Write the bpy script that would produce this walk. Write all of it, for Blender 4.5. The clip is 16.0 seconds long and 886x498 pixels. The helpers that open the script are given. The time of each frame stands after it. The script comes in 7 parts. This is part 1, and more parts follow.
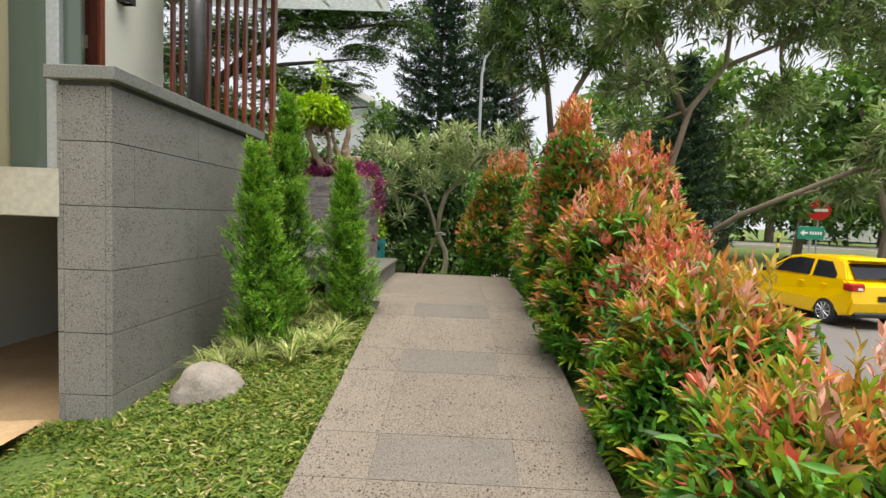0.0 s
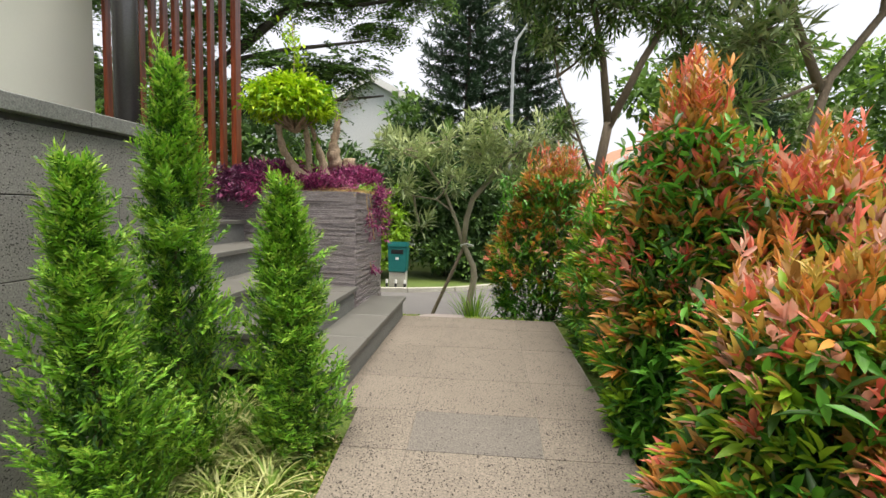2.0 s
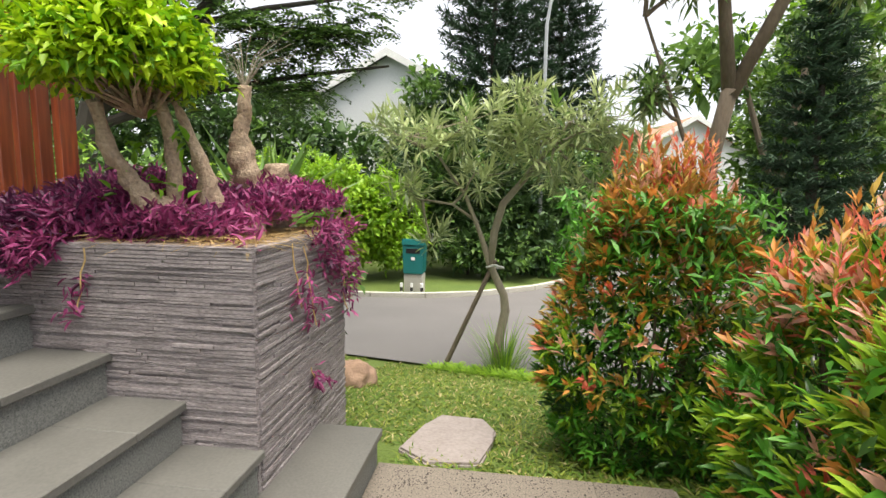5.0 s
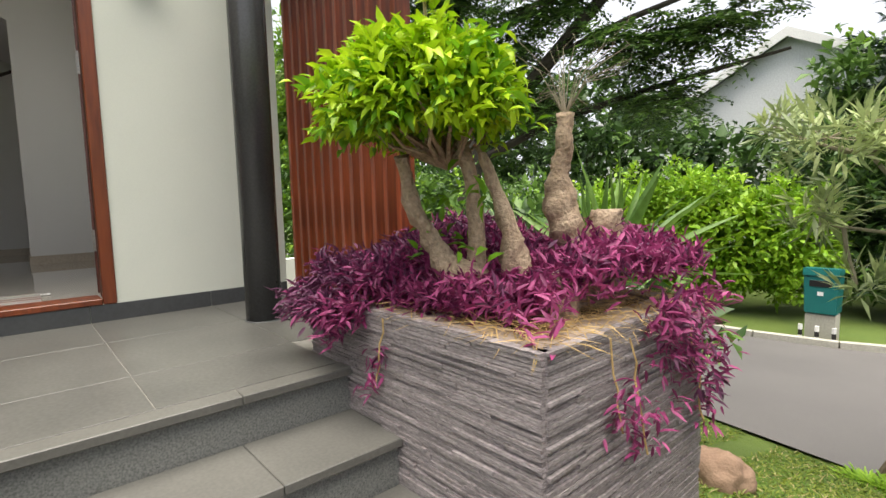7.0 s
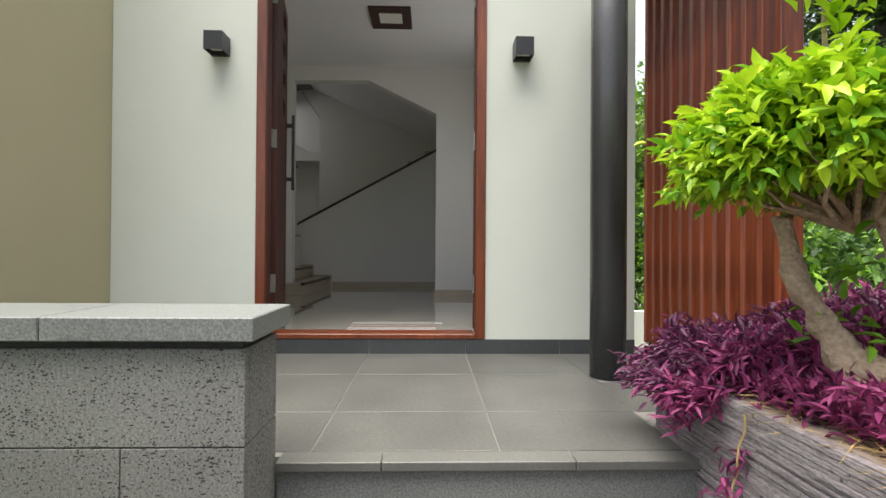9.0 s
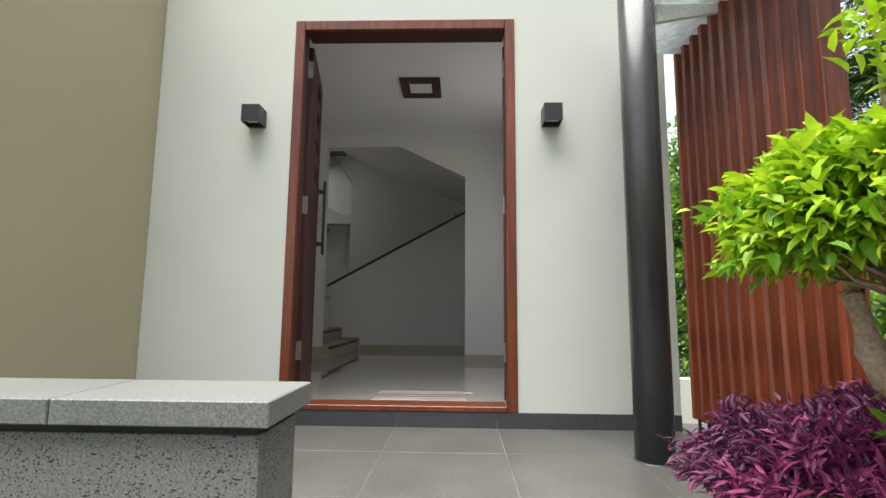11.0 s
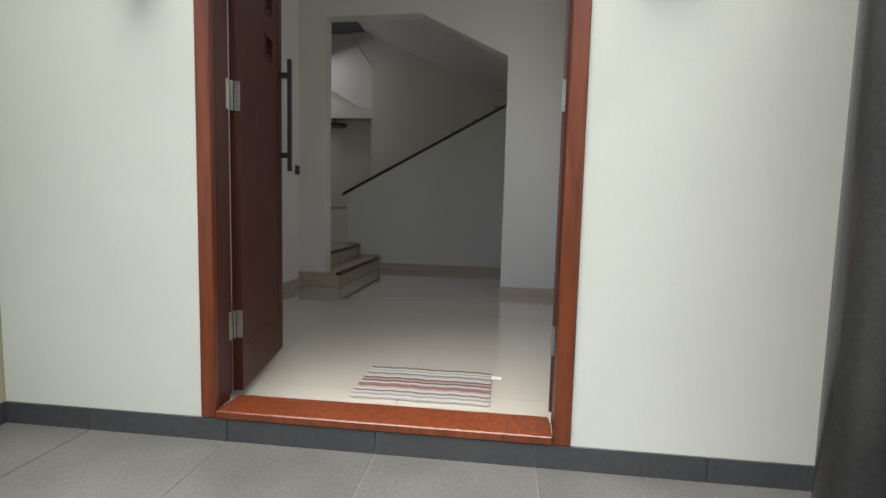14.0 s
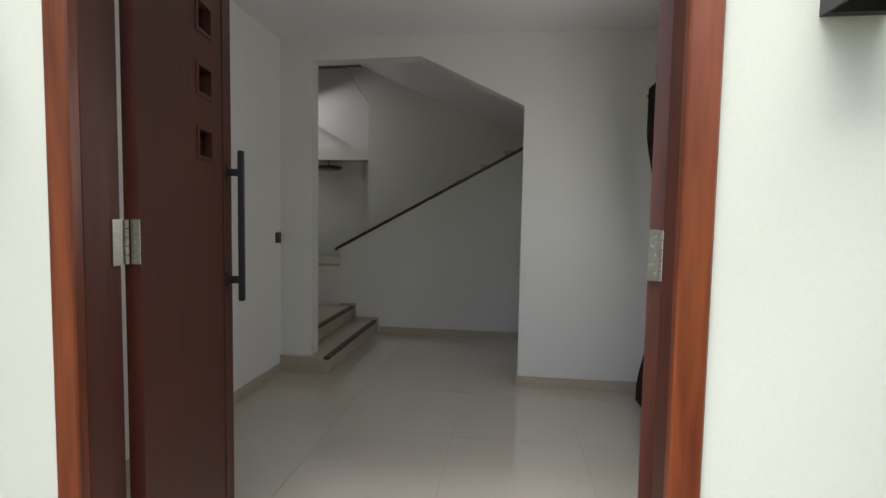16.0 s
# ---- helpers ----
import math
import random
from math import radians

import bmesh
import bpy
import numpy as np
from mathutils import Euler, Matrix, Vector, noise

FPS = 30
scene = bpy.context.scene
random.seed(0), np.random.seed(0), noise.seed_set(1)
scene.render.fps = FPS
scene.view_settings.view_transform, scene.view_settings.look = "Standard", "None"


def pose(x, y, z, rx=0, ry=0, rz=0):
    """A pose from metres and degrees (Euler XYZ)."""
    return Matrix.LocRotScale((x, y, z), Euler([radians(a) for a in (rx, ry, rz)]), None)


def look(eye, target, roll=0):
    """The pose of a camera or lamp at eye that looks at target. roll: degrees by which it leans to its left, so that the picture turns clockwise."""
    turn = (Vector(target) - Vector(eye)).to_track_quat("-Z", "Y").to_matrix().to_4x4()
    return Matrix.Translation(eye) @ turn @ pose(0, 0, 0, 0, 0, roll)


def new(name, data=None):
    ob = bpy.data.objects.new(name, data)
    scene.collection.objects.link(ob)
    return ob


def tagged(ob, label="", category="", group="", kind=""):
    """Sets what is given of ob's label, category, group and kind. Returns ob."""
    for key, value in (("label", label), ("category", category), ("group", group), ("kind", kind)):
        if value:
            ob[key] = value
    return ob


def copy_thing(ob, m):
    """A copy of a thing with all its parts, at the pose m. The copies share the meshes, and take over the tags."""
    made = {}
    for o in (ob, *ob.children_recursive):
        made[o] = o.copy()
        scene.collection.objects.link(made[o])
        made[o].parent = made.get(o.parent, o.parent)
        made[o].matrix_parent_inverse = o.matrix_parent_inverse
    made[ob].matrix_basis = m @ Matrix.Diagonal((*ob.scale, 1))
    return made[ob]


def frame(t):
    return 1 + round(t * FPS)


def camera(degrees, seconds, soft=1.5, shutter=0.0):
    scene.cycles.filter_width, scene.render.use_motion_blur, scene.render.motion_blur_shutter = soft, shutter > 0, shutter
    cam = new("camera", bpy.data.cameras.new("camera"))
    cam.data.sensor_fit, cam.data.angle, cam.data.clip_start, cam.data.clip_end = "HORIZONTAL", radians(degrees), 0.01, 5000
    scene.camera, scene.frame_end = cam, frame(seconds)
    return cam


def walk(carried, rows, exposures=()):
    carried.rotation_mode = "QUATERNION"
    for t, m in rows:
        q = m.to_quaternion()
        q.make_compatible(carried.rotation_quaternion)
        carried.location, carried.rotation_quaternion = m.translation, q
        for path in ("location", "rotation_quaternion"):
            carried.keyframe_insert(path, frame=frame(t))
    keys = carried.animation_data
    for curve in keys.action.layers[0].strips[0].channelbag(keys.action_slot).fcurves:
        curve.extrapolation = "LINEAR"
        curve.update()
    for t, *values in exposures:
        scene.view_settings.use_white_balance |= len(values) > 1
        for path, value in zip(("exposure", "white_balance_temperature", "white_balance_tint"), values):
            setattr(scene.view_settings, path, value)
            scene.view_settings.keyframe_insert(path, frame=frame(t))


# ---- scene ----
cam = camera(83.8, 16.0)
METRES, EYE, TILT, LEAN, TURN = 8.5, 1.57, 0.0, 0.0, 1.7
PATH = [
    (0, (0.031, 1.329, 1.994), (-0.016, 3.324, 1.869), 2.3),
    (0.5, (0.025, 1.748, 2.071), (-0.031, 3.744, 1.943), 1.8),
    (1, (0.05, 2.177, 2.149), (-0.079, 4.166, 1.994), 1.6),
    (1.5, (0.041, 2.547, 2.201), (-0.121, 4.533, 2.034), 1.8),
    (2, (0.043, 2.9, 2.269), (-0.129, 4.886, 2.104), 1.4),
    (2.5, (0.084, 3.255, 2.357), (-0.109, 5.24, 2.203), 1.4),
    (3, (0.056, 3.597, 2.394), (-0.135, 5.582, 2.236), 2.0),
    (3.2, (0.03, 3.755, 2.43), (-0.156, 5.74, 2.267), 2.0),
    (5.3, (-0.089, 5.202, 2.625), (-0.411, 7.157, 2.358), 0.2),
    (5.5, (-0.094, 5.328, 2.658), (-0.479, 7.27, 2.378), -0.2),
    (6, (-0.119, 5.534, 2.69), (-0.761, 7.409, 2.418), 0.1),
    (6.5, (-0.189, 5.645, 2.7), (-1.228, 7.338, 2.469), -1.1),
    (7, (-0.253, 5.651, 2.721), (-1.753, 6.961, 2.536), -1.5),
    (7.5, (-0.282, 5.683, 2.733), (-2.108, 6.487, 2.599), -0.7),
    (8, (-0.278, 5.706, 2.73), (-2.233, 6.109, 2.618), -0.6),
    (8.5, (-0.28, 5.706, 2.731), (-2.268, 5.905, 2.65), 0.0),
    (9, (-0.286, 5.696, 2.776), (-2.285, 5.753, 2.79), 0.4),
    (9.5, (-0.276, 5.699, 2.82), (-2.269, 5.673, 2.983), 0.5),
    (9.7, (-0.266, 5.698, 2.841), (-2.254, 5.653, 3.061), 0.4),
    (11.8, (-0.606, 5.696, 2.786), (-2.589, 5.632, 3.04), 0.5),
    (12, (-0.698, 5.699, 2.779), (-2.687, 5.643, 2.984), 0.6),
    (12.5, (-0.939, 5.735, 2.793), (-2.934, 5.648, 2.902), 0.6),
    (13, (-1.156, 5.771, 2.889), (-3.151, 5.627, 2.888), 0.6),
    (13.5, (-1.401, 5.759, 2.975), (-3.389, 5.571, 2.873), 0.7),
    (14, (-1.608, 5.779, 3.095), (-3.586, 5.543, 2.917), 1.4),
    (14.5, (-1.795, 5.773, 3.239), (-3.772, 5.486, 3.049), 1.5),
    (15, (-1.972, 5.712, 3.387), (-3.967, 5.426, 3.226), 1.3),
    (15.5, (-2.17, 5.67, 3.478), (-4.166, 5.399, 3.34), 1.0),
    (16, (-2.367, 5.655, 3.601), (-4.362, 5.402, 3.472), 1.0),
]
walk(cam, [(t, look(eye, target, roll)) for t, eye, target, roll in PATH],
     [(0, 1.1, 6950, 8), (2.5, 1.3, 6950, 8), (5.5, 1.5, 6900, 8), (6.5, 1.38, 6900, 8), (8, 1.45, 6750, 8), (8.5, 1.65, 6650, 8), (9.5, 1.5, 6500, 8), (12, 1.6, 6450, 9), (14.5, 1.78, 6400, 9), (16, 1.98, 6400, 9)])

scene.view_settings.exposure = 0.0

# ---- sky and sun ----
world = bpy.data.worlds.new("overcast_sky")
scene.world = world
world.use_nodes = True
wn, wl = world.node_tree.nodes, world.node_tree.links
wn.clear()
sky = wn.new("ShaderNodeTexSky")
sky.sky_type = "NISHITA"
sky.sun_disc = False
sky.sun_elevation = radians(79)
sky.sun_rotation = radians(140)
sky.dust_density = 3.0
haze = wn.new("ShaderNodeMix")
haze.data_type = "RGBA"
haze.inputs["Factor"].default_value = 0.8
haze.inputs["B"].default_value = (7.9, 8.1, 9.1, 1)
bgd = wn.new("ShaderNodeBackground")
bgd.inputs["Strength"].default_value = 0.062
wout = wn.new("ShaderNodeOutputWorld")
wl.new(sky.outputs[0], haze.inputs["A"])
wl.new(haze.outputs["Result"], bgd.inputs["Color"])
wl.new(bgd.outputs[0], wout.inputs["Surface"])
sun = new("sun", bpy.data.lights.new("sun", "SUN"))
sun.data.energy, sun.data.angle, sun.data.color = 3.2, radians(60), (1.0, 0.95, 0.88)
sun.matrix_world = look((2.5, 1.0, 20), (0, 4, 0))


# ---- materials ----
def nodes_of(name):
    m = bpy.data.materials.new(name)
    m.use_nodes = True
    nt = m.node_tree
    b = nt.nodes["Principled BSDF"]
    return m, nt, b


def tex(nt, kind, scale, detail=4.0, space="Object", stretch=(1, 1, 1)):
    c = nt.nodes.new("ShaderNodeTexCoord")
    mp = nt.nodes.new("ShaderNodeMapping")
    mp.inputs["Scale"].default_value = stretch
    t = nt.nodes.new(kind)
    t.inputs["Scale"].default_value = scale
    if "Detail" in t.inputs:
        t.inputs["Detail"].default_value = detail
    nt.links.new(c.outputs[space], mp.inputs["Vector"])
    nt.links.new(mp.outputs["Vector"], t.inputs["Vector"])
    return t


def ramp(nt, src, stops):
    r = nt.nodes.new("ShaderNodeValToRGB")
    el = r.color_ramp.elements
    while len(el) < len(stops):
        el.new(0.5)
    for e, (p, c) in zip(el, stops):
        e.position, e.color = p, (*c, 1)
    nt.links.new(src, r.inputs["Fac"])
    return r


def mix(nt, fac, a, b, mode="MIX"):
    n = nt.nodes.new("ShaderNodeMix")
    n.data_type, n.blend_type = "RGBA", mode
    for key, v in (("Factor", fac), ("A", a), ("B", b)):
        if isinstance(v, (int, float)):
            n.inputs[key].default_value = v
        elif isinstance(v, tuple):
            n.inputs[key].default_value = (*v, 1)
        else:
            nt.links.new(v, n.inputs[key])
    return n.outputs["Result"]


def bump(nt, b, src, strength, dist=0.01):
    n = nt.nodes.new("ShaderNodeBump")
    n.inputs["Strength"].default_value, n.inputs["Distance"].default_value = strength, dist
    nt.links.new(src, n.inputs["Height"])
    if b.inputs["Normal"].is_linked:
        nt.links.new(b.inputs["Normal"].links[0].from_socket, n.inputs["Normal"])
    nt.links.new(n.outputs[0], b.inputs["Normal"])


def surface(name, c1, c2, scale=6, rough=0.6, fine=60, bump_by=0.2, dist=0.003, metal=0.0, stretch=(1, 1, 1), vary=0.0, space="Object", grain=0.13):
    """A painted, cast or rendered surface: two tones in large blotches, fine grain, relief."""
    m, nt, b = nodes_of(name)
    big = tex(nt, "ShaderNodeTexNoise", scale, 5, space, stretch)
    small = tex(nt, "ShaderNodeTexNoise", fine, 3, space, stretch)
    col = mix(nt, big.outputs["Fac"], c1, c2)
    r = ramp(nt, small.outputs["Fac"], [(0.3, (1 - grain,) * 3), (0.7, (1 + grain * 0.8,) * 3)])
    col = mix(nt, 1.0, col, r.outputs[0], "MULTIPLY")
    if vary:
        oi = nt.nodes.new("ShaderNodeObjectInfo")
        rr = ramp(nt, oi.outputs["Random"], [(0, (1 - vary,) * 3), (1, (1 + vary,) * 3)])
        col = mix(nt, 1.0, col, rr.outputs[0], "MULTIPLY")
    nt.links.new(col, b.inputs["Base Color"])
    b.inputs["Roughness"].default_value, b.inputs["Metallic"].default_value = rough, metal
    bump(nt, b, small.outputs["Fac"], bump_by, dist)
    return m


def pitted_stone(name, c1, c2, pit=0.3, vary=0.1, rough=0.75, scale=1.0):
    """Andesite: grey, with dark pores of several sizes."""
    m, nt, b = nodes_of(name)
    big = tex(nt, "ShaderNodeTexNoise", 2.5 * scale, 6)
    grain = tex(nt, "ShaderNodeTexNoise", 160 * scale, 2)
    pores = tex(nt, "ShaderNodeTexVoronoi", 115 * scale, 0, "Object", (1, 0.85, 1.15))
    pores.inputs["Randomness"].default_value = 1
    warp = tex(nt, "ShaderNodeTexNoise", 9 * scale, 3)
    col = mix(nt, big.outputs["Fac"], c1, c2)
    g = ramp(nt, grain.outputs["Fac"], [(0.3, (0.66,) * 3), (0.7, (1.34,) * 3)])
    col = mix(nt, 1.0, col, g.outputs[0], "MULTIPLY")
    th = nt.nodes.new("ShaderNodeMath")
    th.operation = "MULTIPLY"
    nt.links.new(warp.outputs["Fac"], th.inputs[0])
    th.inputs[1].default_value = pit
    lt = nt.nodes.new("ShaderNodeMath")
    lt.operation = "LESS_THAN"
    nt.links.new(pores.outputs["Distance"], lt.inputs[0])
    nt.links.new(th.outputs[0], lt.inputs[1])
    big2 = tex(nt, "ShaderNodeTexVoronoi", 36 * scale, 0, "Object", (1, 0.6, 1.6))
    lt2 = nt.nodes.new("ShaderNodeMath")
    lt2.operation = "LESS_THAN"
    nt.links.new(big2.outputs["Distance"], lt2.inputs[0])
    lt2.inputs[1].default_value = pit * 0.28
    mx = nt.nodes.new("ShaderNodeMath")
    mx.operation = "MAXIMUM"
    nt.links.new(lt.outputs[0], mx.inputs[0])
    nt.links.new(lt2.outputs[0], mx.inputs[1])
    dark = mix(nt, 1.0, col, (0.2, 0.195, 0.19), "MULTIPLY")
    col = mix(nt, mx.outputs[0], col, dark)
    if vary:
        oi = nt.nodes.new("ShaderNodeObjectInfo")
        rr = ramp(nt, oi.outputs["Random"], [(0, (1 - vary,) * 3), (1, (1 + vary,) * 3)])
        col = mix(nt, 1.0, col, rr.outputs[0], "MULTIPLY")
    nt.links.new(col, b.inputs["Base Color"])
    b.inputs["Roughness"].default_value = rough
    inv = nt.nodes.new("ShaderNodeMath")
    inv.operation = "SUBTRACT"
    inv.inputs[0].default_value = 1
    nt.links.new(mx.outputs[0], inv.inputs[1])
    bump(nt, b, grain.outputs["Fac"], 0.25, 0.002)
    bump(nt, b, inv.outputs[0], 0.5, 0.004)
    return m


def leafy(name, c1, c2, rough=0.42, glow=0.3, vein=0.0):
    """A leaf: colour varies from leaf to leaf, some light comes through."""
    m, nt, b = nodes_of(name)
    geo = nt.nodes.new("ShaderNodeNewGeometry")
    n = tex(nt, "ShaderNodeTexNoise", 25, 2)
    r = ramp(nt, geo.outputs["Random Per Island"], [(0, c1), (1, c2)])
    g = ramp(nt, n.outputs["Fac"], [(0.3, (0.8,) * 3), (0.7, (1.15,) * 3)])
    col = mix(nt, 1.0, r.outputs[0], g.outputs[0], "MULTIPLY")
    nt.links.new(col, b.inputs["Base Color"])
    b.inputs["Roughness"].default_value = rough
    b.inputs["Specular IOR Level"].default_value = 0.4
    tr = nt.nodes.new("ShaderNodeBsdfTranslucent")
    nt.links.new(col, tr.inputs["Color"])
    mx = nt.nodes.new("ShaderNodeMixShader")
    mx.inputs[0].default_value = glow
    out = nt.nodes["Material Output"]
    nt.links.new(b.outputs[0], mx.inputs[1])
    nt.links.new(tr.outputs[0], mx.inputs[2])
    nt.links.new(mx.outputs[0], out.inputs["Surface"])
    return m


def wood(name, c1, c2, rough=0.4, stretch=(14, 14, 1.2), coat=0.2):
    m, nt, b = nodes_of(name)
    n = tex(nt, "ShaderNodeTexNoise", 3, 6, "Object", stretch)
    big = tex(nt, "ShaderNodeTexNoise", 1.6, 3, "Object", (1, 1, 0.5))
    r = ramp(nt, n.outputs["Fac"], [(0.3, c1), (0.7, c2)])
    g = ramp(nt, big.outputs["Fac"], [(0.3, (0.75,) * 3), (0.7, (1.2,) * 3)])
    oi = nt.nodes.new("ShaderNodeObjectInfo")
    rr = ramp(nt, oi.outputs["Random"], [(0, (0.85,) * 3), (1, (1.15,) * 3)])
    col = mix(nt, 1.0, r.outputs[0], g.outputs[0], "MULTIPLY")
    col = mix(nt, 1.0, col, rr.outputs[0], "MULTIPLY")
    nt.links.new(col, b.inputs["Base Color"])
    b.inputs["Roughness"].default_value = rough
    b.inputs["Coat Weight"].default_value = coat
    b.inputs["Coat Roughness"].default_value = 0.25
    bump(nt, b, n.outputs["Fac"], 0.12, 0.002)
    return m


def plain(name, c, rough=0.5, metal=0.0, emit=0.0, glass=False):
    m, nt, b = nodes_of(name)
    b.inputs["Base Color"].default_value = (*c, 1)
    b.inputs["Roughness"].default_value, b.inputs["Metallic"].default_value = rough, metal
    if emit:
        b.inputs["Emission Color"].default_value = (*c, 1)
        b.inputs["Emission Strength"].default_value = emit
    if glass:
        b.inputs["Transmission Weight"].default_value = 1.0
    return m


M = {}
M["andesite_wall"] = pitted_stone("andesite_wall", (0.16, 0.158, 0.149), (0.225, 0.222, 0.208), 0.5, 0.06, 0.75, 0.95)
M["coping"] = pitted_stone("coping", (0.13, 0.138, 0.132), (0.2, 0.206, 0.196), 0.2, 0.03, 0.55)
M["ramp_tile"] = pitted_stone("ramp_tile", (0.125, 0.105, 0.086), (0.18, 0.155, 0.128), 0.5, 0.07, 0.85, 0.8)
M["tread"] = surface("tread", (0.088, 0.087, 0.08), (0.145, 0.142, 0.13), 4, 0.48, 90, 0.15, 0.001, vary=0.05)
M["riser"] = pitted_stone("riser", (0.13, 0.135, 0.13), (0.19, 0.195, 0.185), 0.2, 0.04, 0.7)
M["floor_tile"] = surface("floor_tile", (0.066, 0.066, 0.063), (0.15, 0.148, 0.136), 3.2, 0.38, 70, 0.15, 0.001, vary=0.07, grain=0.2)
M["skirting"] = surface("skirting", (0.04, 0.043, 0.046), (0.062, 0.066, 0.07), 4, 0.45, 50, 0.1, 0.001, vary=0.1)
M["grout"] = surface("grout", (0.17, 0.165, 0.148), (0.24, 0.232, 0.21), 8, 0.9)
M["dark_joint"] = surface("dark_joint", (0.05, 0.05, 0.05), (0.08, 0.08, 0.08), 8, 0.9)
M["cream"] = surface("cream_plaster", (0.54, 0.565, 0.505), (0.605, 0.625, 0.56), 2.2, 0.8, 150, 0.12, 0.0007, grain=0.022)
M["olive"] = surface("olive_plaster", (0.36, 0.325, 0.205), (0.42, 0.385, 0.25), 1.0, 0.85, 170, 0.1, 0.0006, grain=0.025)
M["white_wall"] = surface("white_wall", (0.68, 0.68, 0.66), (0.73, 0.73, 0.71), 1.2, 0.75, 170, 0.06, 0.0005, grain=0.012)
M["white_ceiling"] = surface("white_ceiling", (0.74, 0.74, 0.75), (0.78, 0.78, 0.79), 1.2, 0.8, 170, 0.06, 0.0005, grain=0.012)
M["room_tile"] = surface("room_tile", (0.5, 0.465, 0.4), (0.56, 0.52, 0.455), 1.2, 0.07, 60, 0.0, 0.0002, vary=0.02, grain=0.02)
M["room_tile"].node_tree.nodes["Principled BSDF"].inputs["Coat Weight"].default_value = 1.0
M["room_grout"] = surface("room_grout", (0.3, 0.26, 0.2), (0.36, 0.31, 0.25), 8, 0.8)
M["room_skirt"] = surface("room_skirting", (0.42, 0.36, 0.28), (0.47, 0.41, 0.33), 3, 0.35)
M["red_wood"] = wood("red_brown_wood", (0.1, 0.02, 0.009), (0.29, 0.062, 0.02), 0.36)
M["frame_wood"] = wood("frame_wood", (0.09, 0.019, 0.007), (0.19, 0.046, 0.014), 0.35, coat=0.1)
M["door_wood"] = wood("door_wood", (0.05, 0.01, 0.005), (0.088, 0.018, 0.008), 0.5, coat=0.04)
M["dark_wood"] = wood("dark_wood", (0.03, 0.012, 0.008), (0.06, 0.022, 0.014), 0.4)
M["column_paint"] = surface("column_paint", (0.06, 0.061, 0.063), (0.085, 0.086, 0.088), 2, 0.27, 90, 0.05, 0.0005, 0.3)
M["black_metal"] = surface("black_metal", (0.014, 0.014, 0.016), (0.022, 0.022, 0.024), 5, 0.4, 90, 0.03, 0.0005)
M["steel"] = surface("steel", (0.5, 0.49, 0.44), (0.6, 0.59, 0.54), 12, 0.35, 90, 0.03, 0.0005, 0.9)
M["lens"] = plain("lamp_lens", (0.8, 0.78, 0.72), 0.3)
M["slate"] = surface("slate_strip", (0.13, 0.114, 0.118), (0.37, 0.33, 0.338), 13, 0.75, 60, 0.9, 0.006, stretch=(1, 1, 5), vary=0.2, grain=0.4)
M["slate_joint"] = surface("slate_joint", (0.035, 0.031, 0.032), (0.065, 0.058, 0.06), 14, 0.9)
M["slate_cap"] = surface("slate_cap", (0.28, 0.22, 0.18), (0.38, 0.31, 0.26), 9, 0.85, 70, 0.4, 0.004)
M["soil"] = surface("soil", (0.035, 0.022, 0.014), (0.09, 0.06, 0.035), 14, 0.95, 80, 0.8, 0.01)
M["lawn"] = surface("lawn_ground", (0.05, 0.095, 0.014), (0.12, 0.165, 0.028), 1.3, 0.95, 45, 0.8, 0.02)
M["asphalt"] = surface("asphalt", (0.1, 0.095, 0.095), (0.15, 0.142, 0.138), 0.6, 0.85, 110, 0.4, 0.003)
M["kerb"] = surface("kerb_concrete", (0.36, 0.35, 0.3), (0.5, 0.48, 0.42), 3, 0.85, 30, 0.3, 0.004)
M["paving"] = surface("driveway_paving", (0.32, 0.2, 0.1), (0.48, 0.36, 0.22), 4, 0.85, 60, 0.3, 0.003, vary=0.2)
M["rock_grey"] = surface("grey_rock", (0.17, 0.15, 0.13), (0.3, 0.27, 0.24), 9, 0.85, 70, 0.6, 0.006)
M["rock_brown"] = surface("brown_rock", (0.17, 0.1, 0.07), (0.34, 0.23, 0.16), 9, 0.9, 60, 0.7, 0.008)
M["pad"] = surface("stepping_stone", (0.2, 0.17, 0.16), (0.31, 0.27, 0.255), 12, 0.85, 50, 0.7, 0.008)
M["bark"] = surface("bark", (0.1, 0.075, 0.05), (0.2, 0.16, 0.12), 8, 0.9, 60, 0.9, 0.01, stretch=(1, 1, 0.35))
M["pale_bark"] = surface("pale_bark", (0.2, 0.17, 0.12), (0.34, 0.3, 0.22), 9, 0.85, 60, 0.6, 0.006, stretch=(1, 1, 0.4))
M["bonsai_bark"] = surface("bonsai_bark", (0.24, 0.16, 0.1), (0.52, 0.41, 0.3), 16, 0.85, 75, 1.0, 0.01, grain=0.3)
M["bark_dark"] = surface("dark_bark", (0.035, 0.03, 0.024), (0.08, 0.068, 0.052), 8, 0.95, 50, 0.8, 0.01)
M["house_white"] = surface("house_white", (0.62, 0.64, 0.65), (0.7, 0.72, 0.73), 0.7, 0.8, 20, 0.1, 0.002)
M["roof_grey"] = surface("roof_grey", (0.13, 0.14, 0.15), (0.19, 0.2, 0.21), 2, 0.8, 20, 0.3, 0.01)
M["roof_red"] = surface("roof_red", (0.3, 0.14, 0.08), (0.4, 0.2, 0.12), 2, 0.8, 20, 0.3, 0.01)
M["window_dark"] = plain("window_dark", (0.03, 0.04, 0.045), 0.08)
M["glass"] = plain("glass", (0.75, 0.85, 0.8), 0.02, 0, 0, True)
M["tint_glass"] = plain("tinted_glass", (0.09, 0.12, 0.1), 0.03)
M["teal"] = surface("teal_plastic", (0.005, 0.12, 0.115), (0.008, 0.16, 0.15), 3, 0.4)
